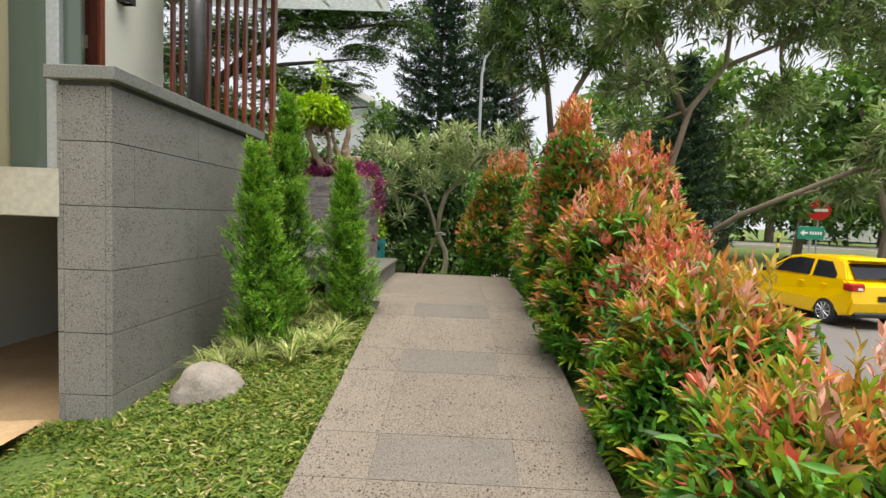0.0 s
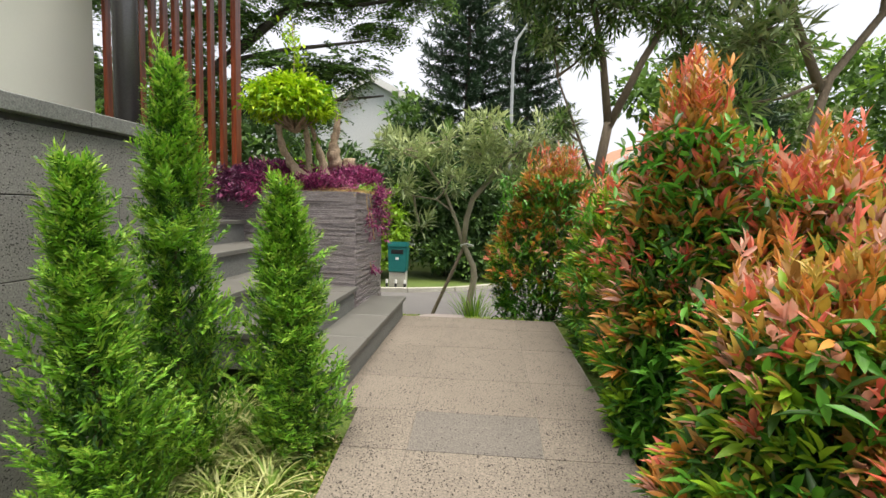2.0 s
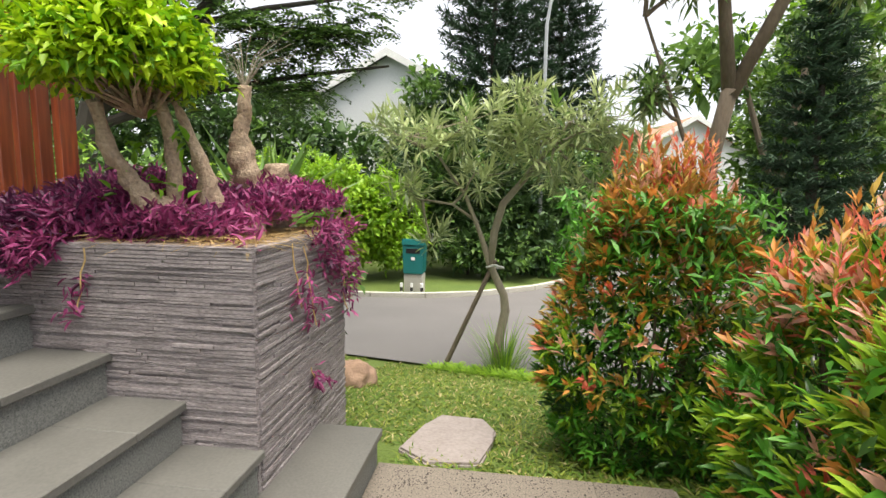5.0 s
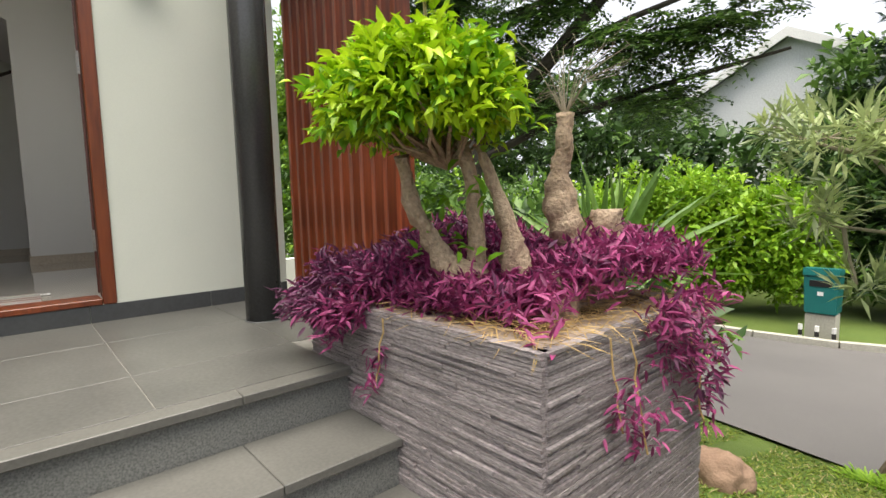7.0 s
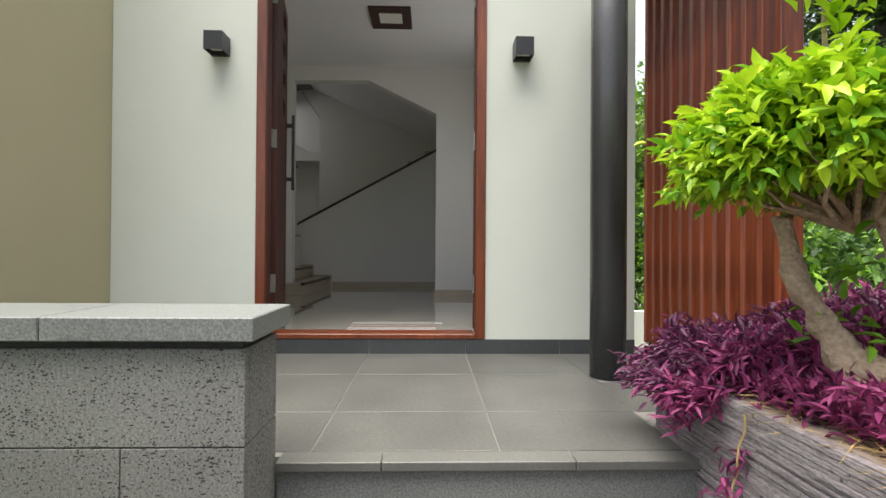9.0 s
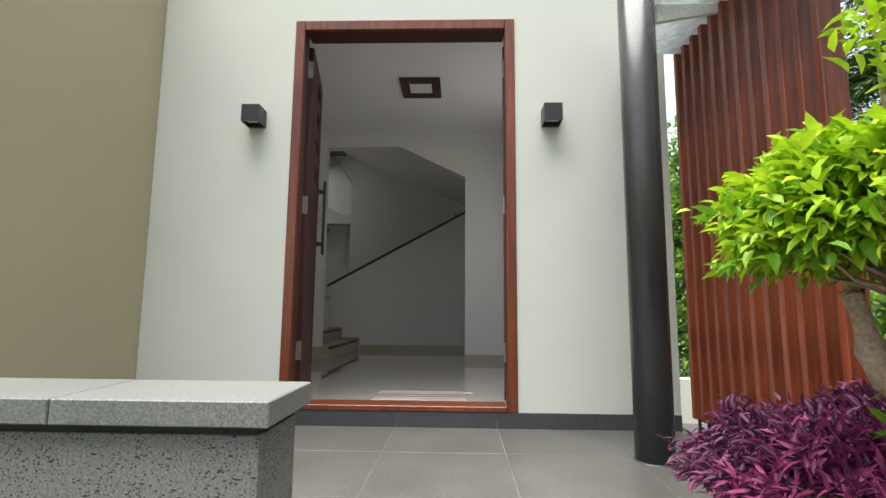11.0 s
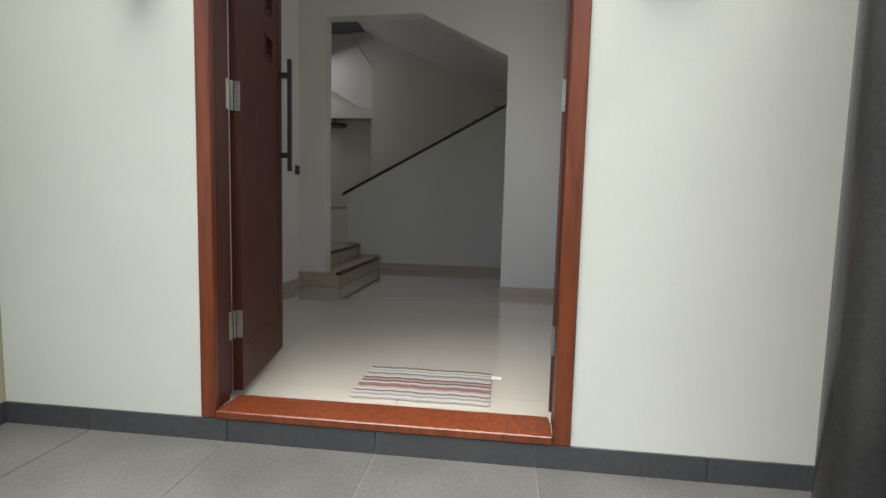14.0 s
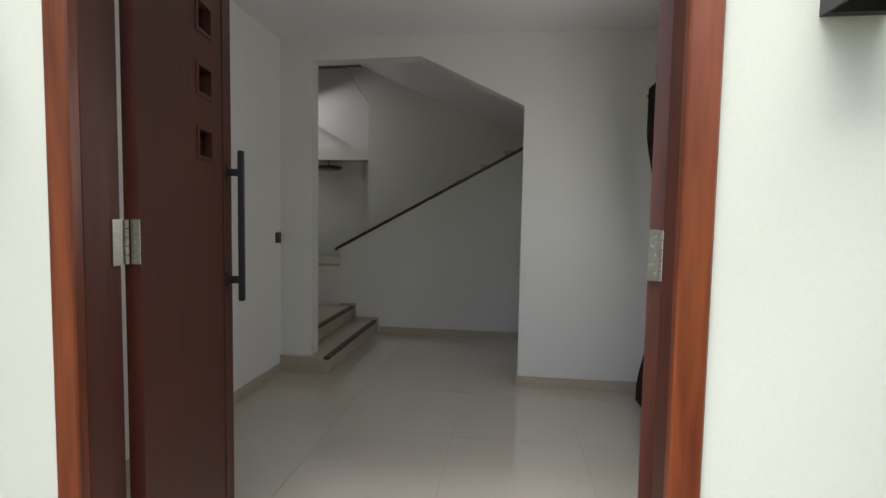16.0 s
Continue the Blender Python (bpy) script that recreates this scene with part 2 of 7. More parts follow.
M["white_paint"] = surface("white_paint", (0.7, 0.7, 0.69), (0.78, 0.78, 0.77), 3, 0.5)
M["grey_metal"] = surface("grey_metal", (0.35, 0.37, 0.38), (0.45, 0.47, 0.48), 3, 0.45, 60, 0.1, 0.001, 0.5)
M["car_yellow"] = plain("car_yellow", (0.85, 0.52, 0.003), 0.18)
M["car_dark"] = plain("car_dark", (0.015, 0.016, 0.02), 0.08)
M["car_black"] = plain("car_black", (0.012, 0.012, 0.013), 0.3)
M["tyre"] = plain("tyre", (0.02, 0.02, 0.02), 0.85)
M["alloy"] = plain("alloy", (0.55, 0.56, 0.58), 0.25, 0.9)
M["tail_red"] = plain("tail_red", (0.4, 0.01, 0.01), 0.15)
M["sign_red"] = plain("sign_red", (0.6, 0.02, 0.02), 0.4)
M["sign_green"] = plain("sign_green", (0.005, 0.22, 0.13), 0.4)
M["blue"] = plain("blue_plastic", (0.02, 0.08, 0.5), 0.4)
M["awning"] = leafy("awning_sheet", (0.72, 0.76, 0.78), (0.74, 0.78, 0.8), 0.4, 0.5)
M["rope"] = plain("rope", (0.5, 0.5, 0.47), 0.8)
# foliage
M["l_green"] = leafy("hedge_green", (0.05, 0.2, 0.018), (0.12, 0.33, 0.035))
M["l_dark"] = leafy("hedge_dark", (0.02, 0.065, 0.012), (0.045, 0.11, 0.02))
M["l_lime"] = leafy("hedge_lime", (0.17, 0.33, 0.02), (0.3, 0.45, 0.035))
M["l_orange"] = leafy("hedge_orange", (0.5, 0.19, 0.03), (0.7, 0.33, 0.09))
M["l_red"] = leafy("hedge_red", (0.6, 0.1, 0.06), (0.75, 0.24, 0.16))
M["l_pink"] = leafy("hedge_pink", (0.62, 0.27, 0.2), (0.78, 0.47, 0.36))
M["l_brown"] = leafy("hedge_bronze", (0.26, 0.13, 0.03), (0.4, 0.22, 0.06))
M["l_gold"] = leafy("hedge_gold", (0.38, 0.27, 0.035), (0.55, 0.38, 0.09))
M["bonsai_leaf"] = leafy("bonsai_leaf", (0.3, 0.5, 0.015), (0.5, 0.68, 0.03))
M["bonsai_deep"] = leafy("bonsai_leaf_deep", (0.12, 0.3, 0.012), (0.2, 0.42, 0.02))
M["purple"] = leafy("purple_leaf", (0.17, 0.025, 0.09), (0.42, 0.07, 0.22), 0.5, 0.25)
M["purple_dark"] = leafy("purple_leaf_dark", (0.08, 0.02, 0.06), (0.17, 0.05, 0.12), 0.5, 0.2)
M["straw"] = leafy("straw", (0.4, 0.28, 0.1), (0.6, 0.42, 0.2), 0.8, 0.1)
M["thuja"] = leafy("thuja_leaf", (0.11, 0.31, 0.02), (0.25, 0.5, 0.05), 0.5, 0.25)
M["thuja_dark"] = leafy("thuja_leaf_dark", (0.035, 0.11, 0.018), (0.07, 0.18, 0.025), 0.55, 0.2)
M["thuja_tip"] = leafy("thuja_leaf_tip", (0.24, 0.44, 0.04), (0.36, 0.52, 0.08), 0.5, 0.3)
M["lily"] = leafy("lilyturf_cream", (0.45, 0.5, 0.18), (0.66, 0.66, 0.33), 0.5, 0.3)
M["lily_green"] = leafy("lilyturf_green", (0.14, 0.26, 0.04), (0.22, 0.35, 0.06), 0.5, 0.3)
M["blade"] = leafy("lawn_blade", (0.09, 0.15, 0.016), (0.22, 0.265, 0.035), 0.55, 0.3)
M["blade_dark"] = leafy("lawn_blade_dark", (0.06, 0.13, 0.013), (0.13, 0.22, 0.025), 0.55, 0.3)
M["blade_dry"] = leafy("lawn_blade_dry", (0.3, 0.25, 0.1), (0.42, 0.38, 0.18), 0.7, 0.2)
M["t_grey"] = leafy("tree_leaf_greygreen", (0.18, 0.24, 0.11), (0.34, 0.41, 0.19), 0.4, 0.25)
M["t_pale"] = leafy("tree_leaf_pale", (0.3, 0.38, 0.16), (0.46, 0.53, 0.24), 0.4, 0.3)
M["t_mid"] = leafy("tree_leaf_mid", (0.085, 0.18, 0.035), (0.18, 0.31, 0.065), 0.45, 0.3)
M["t_dark"] = leafy("tree_leaf_dark", (0.036, 0.08, 0.022), (0.075, 0.145, 0.04), 0.5, 0.2)
M["t_pine"] = leafy("pine_leaf", (0.025, 0.055, 0.03), (0.05, 0.1, 0.05), 0.6, 0.1)
M["t_bright"] = leafy("tree_leaf_bright", (0.14, 0.3, 0.02), (0.27, 0.43, 0.04), 0.45, 0.3)
M["l_shrub"] = leafy("lime_shrub_leaf", (0.2, 0.4, 0.02), (0.36, 0.54, 0.045), 0.45, 0.35)


# ---- mesh helpers ----
def box(bm, x0, x1, y0, y1, z0, z1, bevel=0.0):
    vs = [bm.verts.new((x, y, z)) for x in (x0, x1) for y in (y0, y1) for z in (z0, z1)]
    fs = [bm.faces.new([vs[i] for i in f]) for f in ((0, 1, 3, 2), (4, 6, 7, 5), (0, 4, 5, 1), (2, 3, 7, 6), (0, 2, 6, 4), (1, 5, 7, 3))]
    if bevel:
        es = list({e for f in fs for e in f.edges})
        bmesh.ops.bevel(bm, geom=es, offset=bevel, segments=1, affect="EDGES")
    return vs


def boxes(*rows, bevel=0.0):
    bm = bmesh.new()
    for r in rows:
        box(bm, *r, bevel=bevel)
    return bm


def prism(bm, pts, lo, hi, axis="z"):
    """A polygon pulled from lo to hi along an axis."""
    def at(p, h):
        return {"z": (p[0], p[1], h), "x": (h, p[0], p[1]), "y": (p[0], h, p[1])}[axis]
    a = [bm.verts.new(at(p, lo)) for p in pts]
    b = [bm.verts.new(at(p, hi)) for p in pts]
    n = len(pts)
    bm.faces.new(a[::-1])
    bm.faces.new(b)
    for i in range(n):
        bm.faces.new((a[i], a[(i + 1) % n], b[(i + 1) % n], b[i]))


def tube(bm, path, radii, sides=8, rough=0.0, seed=0, cap=True):
    """A tapered limb along a path of points."""
    rnd = random.Random(seed)
    path = [Vector(p) for p in path]
    rings = []
    side = Vector((0.31, 0.87, 0.2)).normalized()
    for i, p in enumerate(path):
        d = (path[min(i + 1, len(path) - 1)] - path[max(i - 1, 0)]).normalized()
        u = (side - side.dot(d) * d)
        u = u.normalized() if u.length > 1e-3 else d.orthogonal().normalized()
        side = u
        v = d.cross(u)
        r = radii[i]
        rings.append([bm.verts.new(p + (u * math.cos(a) + v * math.sin(a)) * r * (1 + rough * (rnd.random() - 0.5)))
                      for a in (2 * math.pi * k / sides for k in range(sides))])
    for a, b in zip(rings, rings[1:]):
        for k in range(sides):
            bm.faces.new((a[k], a[(k + 1) % sides], b[(k + 1) % sides], b[k]))
    if cap:
        bm.faces.new(rings[0][::-1])
        bm.faces.new(rings[-1])


def gnarl(bm, path, radii, sides, seed, amount=0.3, per=5):
    """A knobbly trunk: the path is rounded, rings swell and the surface is lumpy."""
    pts, rad = [], []
    n = len(path)
    for i in range(n - 1):
        p0, p1, p2, p3 = (Vector(path[max(min(j, n - 1), 0)]) for j in (i - 1, i, i + 1, i + 2))
        for k in range(per):
            t = k / per
            pts.append(0.5 * (2 * p1 + (p2 - p0) * t + (2 * p0 - 5 * p1 + 4 * p2 - p3) * t * t + (3 * p1 - p0 - 3 * p2 + p3) * t ** 3))
            rad.append((radii[i] * (1 - t) + radii[i + 1] * t) * (1 + 0.03 * math.sin(len(pts) * 1.3 + seed)))
    pts.append(Vector(path[-1]))
    rad.append(radii[-1])
    old = set(bm.verts)
    tube(bm, pts, rad, sides, 0, seed)
    new_v = [v for v in bm.verts if v not in old]
    for i, v in enumerate(new_v):
        c = pts[i // sides]
        k = 1 + amount * noise.noise(v.co * 16 + Vector((seed, 0, 0))) + 0.7 * amount * noise.noise(v.co * 42 + Vector((0, seed, 0)))
        v.co = c + (v.co - c) * k


def curve_path(a, b, sag=0.0, n=8, wob=0.0, seed=0):
    rnd = random.Random(seed)
    a, b = Vector(a), Vector(b)
    out = []
    for i in range(n + 1):
        t = i / n
        p = a.lerp(b, t) + Vector((0, 0, -sag * 4 * t * (1 - t)))
        if 0 < i < n:
            p += Vector([rnd.uniform(-wob, wob) for _ in range(3)])
        out.append(p)
    return out


def finish(bm, name, mats, smooth=False):
    bmesh.ops.recalc_face_normals(bm, faces=bm.faces)
    me = bpy.data.meshes.new(name)
    bm.to_mesh(me)
    bm.free()
    for m in (mats if isinstance(mats, (list, tuple)) else [mats]):
        me.materials.append(m)
    if smooth:
        me.shade_smooth()
    return me


def thing(name, at, label, category, group="", kind=""):
    ob = new(name)
    ob.location = at
    ob.empty_display_size = 0.1
    return tagged(ob, label, category, group, kind)


def part(name, bm, material, parent, label="", smooth=False, kind="", at=None):
    """Links a bmesh (or a mesh) as one mesh object under a thing or part."""
    me = bm if isinstance(bm, bpy.types.Mesh) else finish(bm, name, material, smooth)
    ob = new(name, me)
    if parent is not None:
        ob.parent = parent
    if at is not None:
        ob.location = at
    return tagged(ob, label, kind=kind)


def structure(name, bm, material, label, category="", smooth=False):
    me = bm if isinstance(bm, bpy.types.Mesh) else finish(bm, name, material, smooth)
    return tagged(new(name, me), label, category or name.split("_")[0], kind="structure")


def unit(v):
    return v / np.maximum(np.linalg.norm(v, axis=-1, keepdims=True), 1e-9)


def leaves(name, P, D, L, W, mats, idx, fine=False, fold=0.25, droop=0.15, up=None, rng=None):
    """One mesh of many leaves: P bases, D directions, L lengths, W widths, idx material of each."""
    rng = rng or np.random.default_rng(1)
    P, D = np.asarray(P, float), unit(np.asarray(D, float))
    n = len(P)
    L, W = np.broadcast_to(L, n).astype(float), np.broadcast_to(W, n).astype(float)
    U = np.tile([0.0, 0.0, 1.0], (n, 1)) if up is None else np.asarray(up, float)
    U = U + rng.normal(0, 0.35, (n, 3))
    S = unit(np.cross(D, U))
    N = unit(np.cross(S, D))

    def at(t, w, h=0.0):
        return P + D * (L * t)[:, None] + S * (W * w)[:, None] + N * (W * h - L * droop * t * t)[:, None]
    if fine:
        vs = [at(0, 0), at(0.33, 0), at(0.68, 0), at(1, 0), at(0.3, -0.46, fold), at(0.66, -0.38, fold), at(0.3, 0.46, fold), at(0.66, 0.38, fold)]
        quads = [(0, 4, 1, 1), (4, 5, 2, 1), (5, 3, 2, 2), (0, 1, 6, 6), (1, 2, 7, 6), (2, 3, 7, 7)]
        faces = [(0, 4, 1), (4, 5, 2, 1), (5, 3, 2), (0, 1, 6), (1, 2, 7, 6), (2, 3, 7)]
    else:
        vs = [at(0, 0), at(0.5, 0), at(1, 0), at(0.45, -0.5, fold), at(0.45, 0.5, fold)]
        faces = [(0, 3, 1), (3, 2, 1), (0, 1, 4), (1, 2, 4)]
    k = len(vs)
    V = np.stack(vs, 1).reshape(-1, 3)
    me = bpy.data.meshes.new(name)
    base = np.arange(n) * k
    loops, starts, total = [], [], 0
    per = sum(len(f) for f in faces)
    pat = np.concatenate([np.array(f) for f in faces])
    loopv = (base[:, None] + pat[None, :]).reshape(-1)
    lens = np.array([len(f) for f in faces])
    st = np.concatenate([[0], np.cumsum(lens)[:-1]])
    ls = (np.arange(n)[:, None] * per + st[None, :]).reshape(-1)
    me.vertices.add(len(V))
    me.vertices.foreach_set("co", V.astype(np.float32).reshape(-1))
    me.loops.add(len(loopv))
    me.loops.foreach_set("vertex_index", loopv.astype(np.int32))
    me.polygons.add(len(ls))
    me.polygons.foreach_set("loop_start", ls.astype(np.int32))
    me.polygons.foreach_set("material_index", np.repeat(np.asarray(idx, np.int32), len(faces)))
    for m in mats:
        me.materials.append(m)
    me.update(calc_edges=True)
    me.validate()
    return me


def step(a, b, x):
    t = min(max((x - a) / (b - a), 0.0), 1.0)
    return t * t * (3 - 2 * t)


def table(x, pts):
    return float(np.interp(x, [p[0] for p in pts], [p[1] for p in pts]))


# ---- levels ----
XW, ZT, ZI, ZL = -3.378, 2.144, 2.235, 1.336
NOSE = [(-1.78, 2.144), (-1.485, 1.982), (-1.2, 1.821), (-0.915, 1.66), (-0.63, 1.501)]
Y0, Y1, YP = 5.09, 7.07, 6.55
SLOPE = 0.147


def ramp_z(y):
    return ZL - SLOPE * max(Y0 - y, 0.0)


def ground_z(x, y):
    left = table(y, [(-12, 0.0), (-4, 0.1), (2.2, 0.9), (Y0, ZL - 0.03), (Y1, 1.3), (8.0, 1.1), (8.9, 0.92), (10.6, 0.44), (11, 0.4), (17.6, -0.35), (24, -0.3), (60, 0.5), (400, 3.0)])
    right = table(y, [(-12, -0.1), (12, -0.05), (20, 0.0), (45, 0.9), (90, 1.4), (400, 3.0)])
    z = left + (right - left) * step(1.5, 3.4, x)
    if y < 9:
        dip = step(-0.9, -1.8, x) * step(5.2, 4.3, y)
        z += (min(z, 0.85 + 0.12 * step(3.2, 3.6, y)) - z) * dip
        z += (0.8 - z) * step(-1.8, -2.1, x) * step(7.5, 6.8, y)
    return z



# ---- ground, roads ----
def axis_steps(spans):
    out = []
    for a, b, d in spans:
        n = max(1, round((b - a) / d))
        out += [a + (b - a) * i / n for i in range(n)]
    return out + [spans[-1][1]]


def sheet(xs, ys, zf):
    V = [(x, y, zf(x, y)) for y in ys for x in xs]
    n = len(xs)
    F = [(j * n + i, j * n + i + 1, (j + 1) * n + i + 1, (j + 1) * n + i) for j in range(len(ys) - 1) for i in range(n - 1)]
    me = bpy.data.meshes.new("sheet")
    me.from_pydata(V, [], F)
    me.shade_smooth()
    return me


gx = axis_steps([(-400, -60, 40), (-60, -12, 6), (-12, -4, 0.8), (-4, 4, 0.2), (4, 24, 0.8), (24, 80, 8), (80, 400, 40)])
gy = axis_steps([(-300, -30, 45), (-30, -8, 3), (-8, 0, 0.8), (0, 12, 0.2), (12, 30, 0.6), (30, 80, 5), (80, 400, 40)])
g = sheet(gx, gy, lambda x, y: ground_z(x, y) - (0.12 if (-0.45 < x < 0.6 and y < Y1 - 0.1 and y > -3) else 0.0))
g.materials.append(M["lawn"])
structure("ground", g, None, "green lawn sloping down from the entrance to the road", "lawn")


def draped(name, pts, lift, mat, label, cut=0.8, category="road"):
    bm = bmesh.new()
    f = bm.faces.new([bm.verts.new((x, y, 0)) for x, y in pts])
    x0, x1 = min(p[0] for p in pts), max(p[0] for p in pts)
    y0, y1 = min(p[1] for p in pts), max(p[1] for p in pts)
    for ax, lo, hi in ((0, x0, x1), (1, y0, y1)):
        for i in range(1, int((hi - lo) / cut)):
            co, no = [0, 0, 0], [0, 0, 0]
            co[ax], no[ax] = lo + i * cut, 1
            bmesh.ops.bisect_plane(bm, geom=bm.verts[:] + bm.edges[:] + bm.faces[:], plane_co=co, plane_no=no)
    for v in bm.verts:
        v.co.z = ground_z(v.co.x, v.co.y) + lift
    return structure(name, bm, mat, label, category, smooth=True)


NEAR_EDGE = [(-32, 12.8), (-14, 11.9), (-8, 11.5), (-4.5, 11.2), (-2.3, 10.97), (-0.9, 10.65), (0.4, 10.25), (1.8, 9.3), (2.8, 7.5), (3.3, 4), (3.4, -16)]
FAR_EDGE = [(-32, 19.5), (-14, 17.9), (-8, 17.5), (-4.9, 17.45), (-3.7, 17.4), (-2.3, 17.7), (-0.9, 18.2), (0.6, 19.3), (2.2, 21.1), (3.2, 23.5), (3.6, 27), (3.8, 34)]
road_pts = NEAR_EDGE + [(24, -16), (24, 17.6), (12, 19.2), (8, 20.3), (6.4, 22.2), (5.8, 26), (5.8, 34)] + FAR_EDGE[::-1]
draped("road", road_pts, 0.035, M["asphalt"], "grey asphalt road curving past the front lawn")
draped("road_far", [(6, 40), (70, 33), (120, 33), (120, 41), (70, 42), (6, 47)], 0.06, M["asphalt"], "pale asphalt road beyond the green verge", 4)
draped("driveway", [(-9, -6), (-1.95, -6), (-1.93, 2.4), (-1.88, 3.58), (-9, 3.58)], 0.02, M["paving"], "ochre and brown stone driveway in front of the garage", 0.8, "driveway")


def kerb(name, pts, w, h, label):
    bm = bmesh.new()
    for (ax, ay), (bx, by) in zip(pts, pts[1:]):
        n = max(1, round(math.dist((ax, ay), (bx, by)) / 1.0))
        nx, ny = unit(np.array([-(by - ay), bx - ax]))
        for i in range(n):
            c = [(ax + (bx - ax) * k / n, ay + (by - ay) * k / n) for k in (i + 0.006, i + 0.994)]
            q = [bm.verts.new((x + nx * o, y + ny * o, ground_z(x, y) + z)) for x, y in c for o in (-w / 2, w / 2) for z in (-0.1, h)]
            for f in ((0, 1, 3, 2), (4, 6, 7, 5), (0, 4, 5, 1), (2, 3, 7, 6), (1, 5, 7, 3)):
                bm.faces.new([q[k] for k in f])
    return structure(name, bm, M["kerb"], label, "kerb")


kerb("kerb_far", FAR_EDGE, 0.16, 0.16, "pale concrete kerb along the far side of the road")
kerb("kerb_right", [(24, 17.7), (12, 19.3), (8, 20.4), (6.5, 22.3), (5.9, 26), (5.9, 34)], 0.16, 0.14, "pale concrete kerb round the verge")
kerb("kerb_verge", [(6, 39.8), (70, 32.8)], 0.3, 0.3, "reddish kerb along the distant road")

# ---- house shell ----
XB = XW - 0.15
WALL_TOP = 5.6
DY0, DY1, DZ0, DZ1 = 4.622, 6.05, 2.235, 4.711
house = [
    (XB, XW, 3.74, DY0, 0.7, WALL_TOP), (XB, XW, DY1, 6.999, 0.7, WALL_TOP), (XB, XW, DY0, DY1, DZ1, WALL_TOP), (XB, XW, DY0, DY1, 0.7, DZ0 - 0.005)]
structure("wall_front", boxes(*house), M["cream"], "cream rendered wall round the open front door", "wall")
structure("wall_side", boxes((-9.2, XB - 0.002, 6.85, 6.996, 0.7, WALL_TOP)), M["cream"], "cream rendered side wall of the house", "wall")
structure("wall_olive", boxes((-2.1, -3.6, 3.45, 3.737, ZT - 0.0, WALL_TOP)), M["olive"], "olive rendered wall at right angles to the door wall", "wall")
structure("wall_block", boxes((-4.8, -2.08, 3.4, 3.447, 2.2, WALL_TOP)), M["cream"], "cream rendered face of the house above the garage", "wall")
# white slab edge in kerb grey: its shade is put into the colour
structure("beam", boxes((-6.5, -1.795, 3.56, 3.7, 1.93, 2.15)), M["kerb"], "rendered slab edge above the garage opening, coloured grey for its shade", "beam")
structure("garage_back", boxes((-7.2, -7.0, 3.7, 9.5, 0.5, 1.98), (-7.2, -1.9, 9.3, 9.5, 0.5, 1.98)), M["white_wall"], "dim back wall of the open garage", "wall")
structure("garage_floor", boxes((-7.0, -1.85, 3.585, 9.3, 0.6, 0.882)), M["paving"], "stone floor of the dark garage", "floor")

# terrace slab, ceiling, roof
structure("terrace_slab", boxes((-7.3, -1.83, 3.745, 6.999, 1.92, ZT - 0.003), (-3.6, -1.83, 6.999, 7.35, 1.0, ZT - 0.003)), M["grout"], "terrace slab under grey tiles", "floor")
structure("roof", boxes((-9.5, -3.3, 3.0, 7.05, WALL_TOP + 0.002, WALL_TOP + 0.2)), M["roof_grey"], "flat grey roof of the house", "roof")
structure("beam_dark", boxes((XW + 0.002, -2.1, 6.93, 7.0, 4.6, 4.72)), M["dark_wood"], "dark brown beam between wall and slatted screen", "beam")

# ---- room inside ----
structure("wall_left", boxes((-6.55, XB - 0.002, 3.58, 3.733, 2.0, 5.1)), M["white_wall"], "white wall inside with a dark switch", "wall")
structure("wall_right", boxes((-9.2, XB - 0.004, 6.84, 6.848, 2.0, 5.1)), M["white_wall"], "white wall inside behind the curtain", "wall")
bm = bmesh.new()
AY0, AY1 = 4.012, 5.777
prism(bm, [(3.733, 2.0), (AY0, 2.0), (AY0, 4.885), (4.94, 4.9), (AY1, 4.497), (AY1, 2.0), (6.84, 2.0), (6.84, 6.1), (3.733, 6.1)], -6.55, -6.4, "x")
structure("wall_inner", bm, M["white_wall"], "white inner wall with a wide opening to the stairs", "wall")
structure("ceiling", boxes((-6.5, XB - 0.002, 3.3, 6.84, 5.069, 5.2)), M["white_ceiling"], "flat white ceiling of the entrance room", "ceiling")
structure("wall_stair_back", boxes((-9.35, -9.2, 1.2, 6.84, 2.0, 6.6)), M["white_wall"], "white wall behind the stairs", "wall")
structure("wall_stair_left", boxes((-9.2, -6.55, 1.2, 1.35, 2.0, 6.6)), M["white_wall"], "white wall of the stairwell", "wall")
structure("wall_passage", boxes((-6.7, -6.552, 1.35, 3.732, 2.0, 6.04)), M["white_wall"], "white passage wall", "wall")
structure("ceiling_stair", boxes((-9.2, -6.552, 1.35, 6.84, 6.05, 6.15)), M["white_ceiling"], "white ceiling over the stair landing", "ceiling")
structure("floor", boxes((-9.2, XB + 0.02, 1.35, 6.84, 2.14, ZI - 0.004)), M["room_grout"], "screed under the cream floor tiles", "floor")


def prism_thing(name, pts, lo, hi, axis, mat, label, cat):
    bm = bmesh.new()
    prism(bm, pts, lo, hi, axis)
    return structure(name, bm, mat, label, cat)


XS = -7.95
prism_thing("stair_wall", [(3.727, ZI), (6.84, ZI), (6.84, 4.93), (5.8, 4.345), (3.727, 3.205), (3.727, ZI)], XS - 0.1, XS, "x", M["white_wall"], "white half wall under the sloping handrail", "wall")
prism_thing("stair_upper_wall", [(3.775, ZI), (6.84, ZI), (6.84, 6.04), (3.15, 6.04), (3.775, 5.12)], -9.05, -8.95, "x", M["white_wall"], "grey shaded wall beside the upper stairs", "wall")
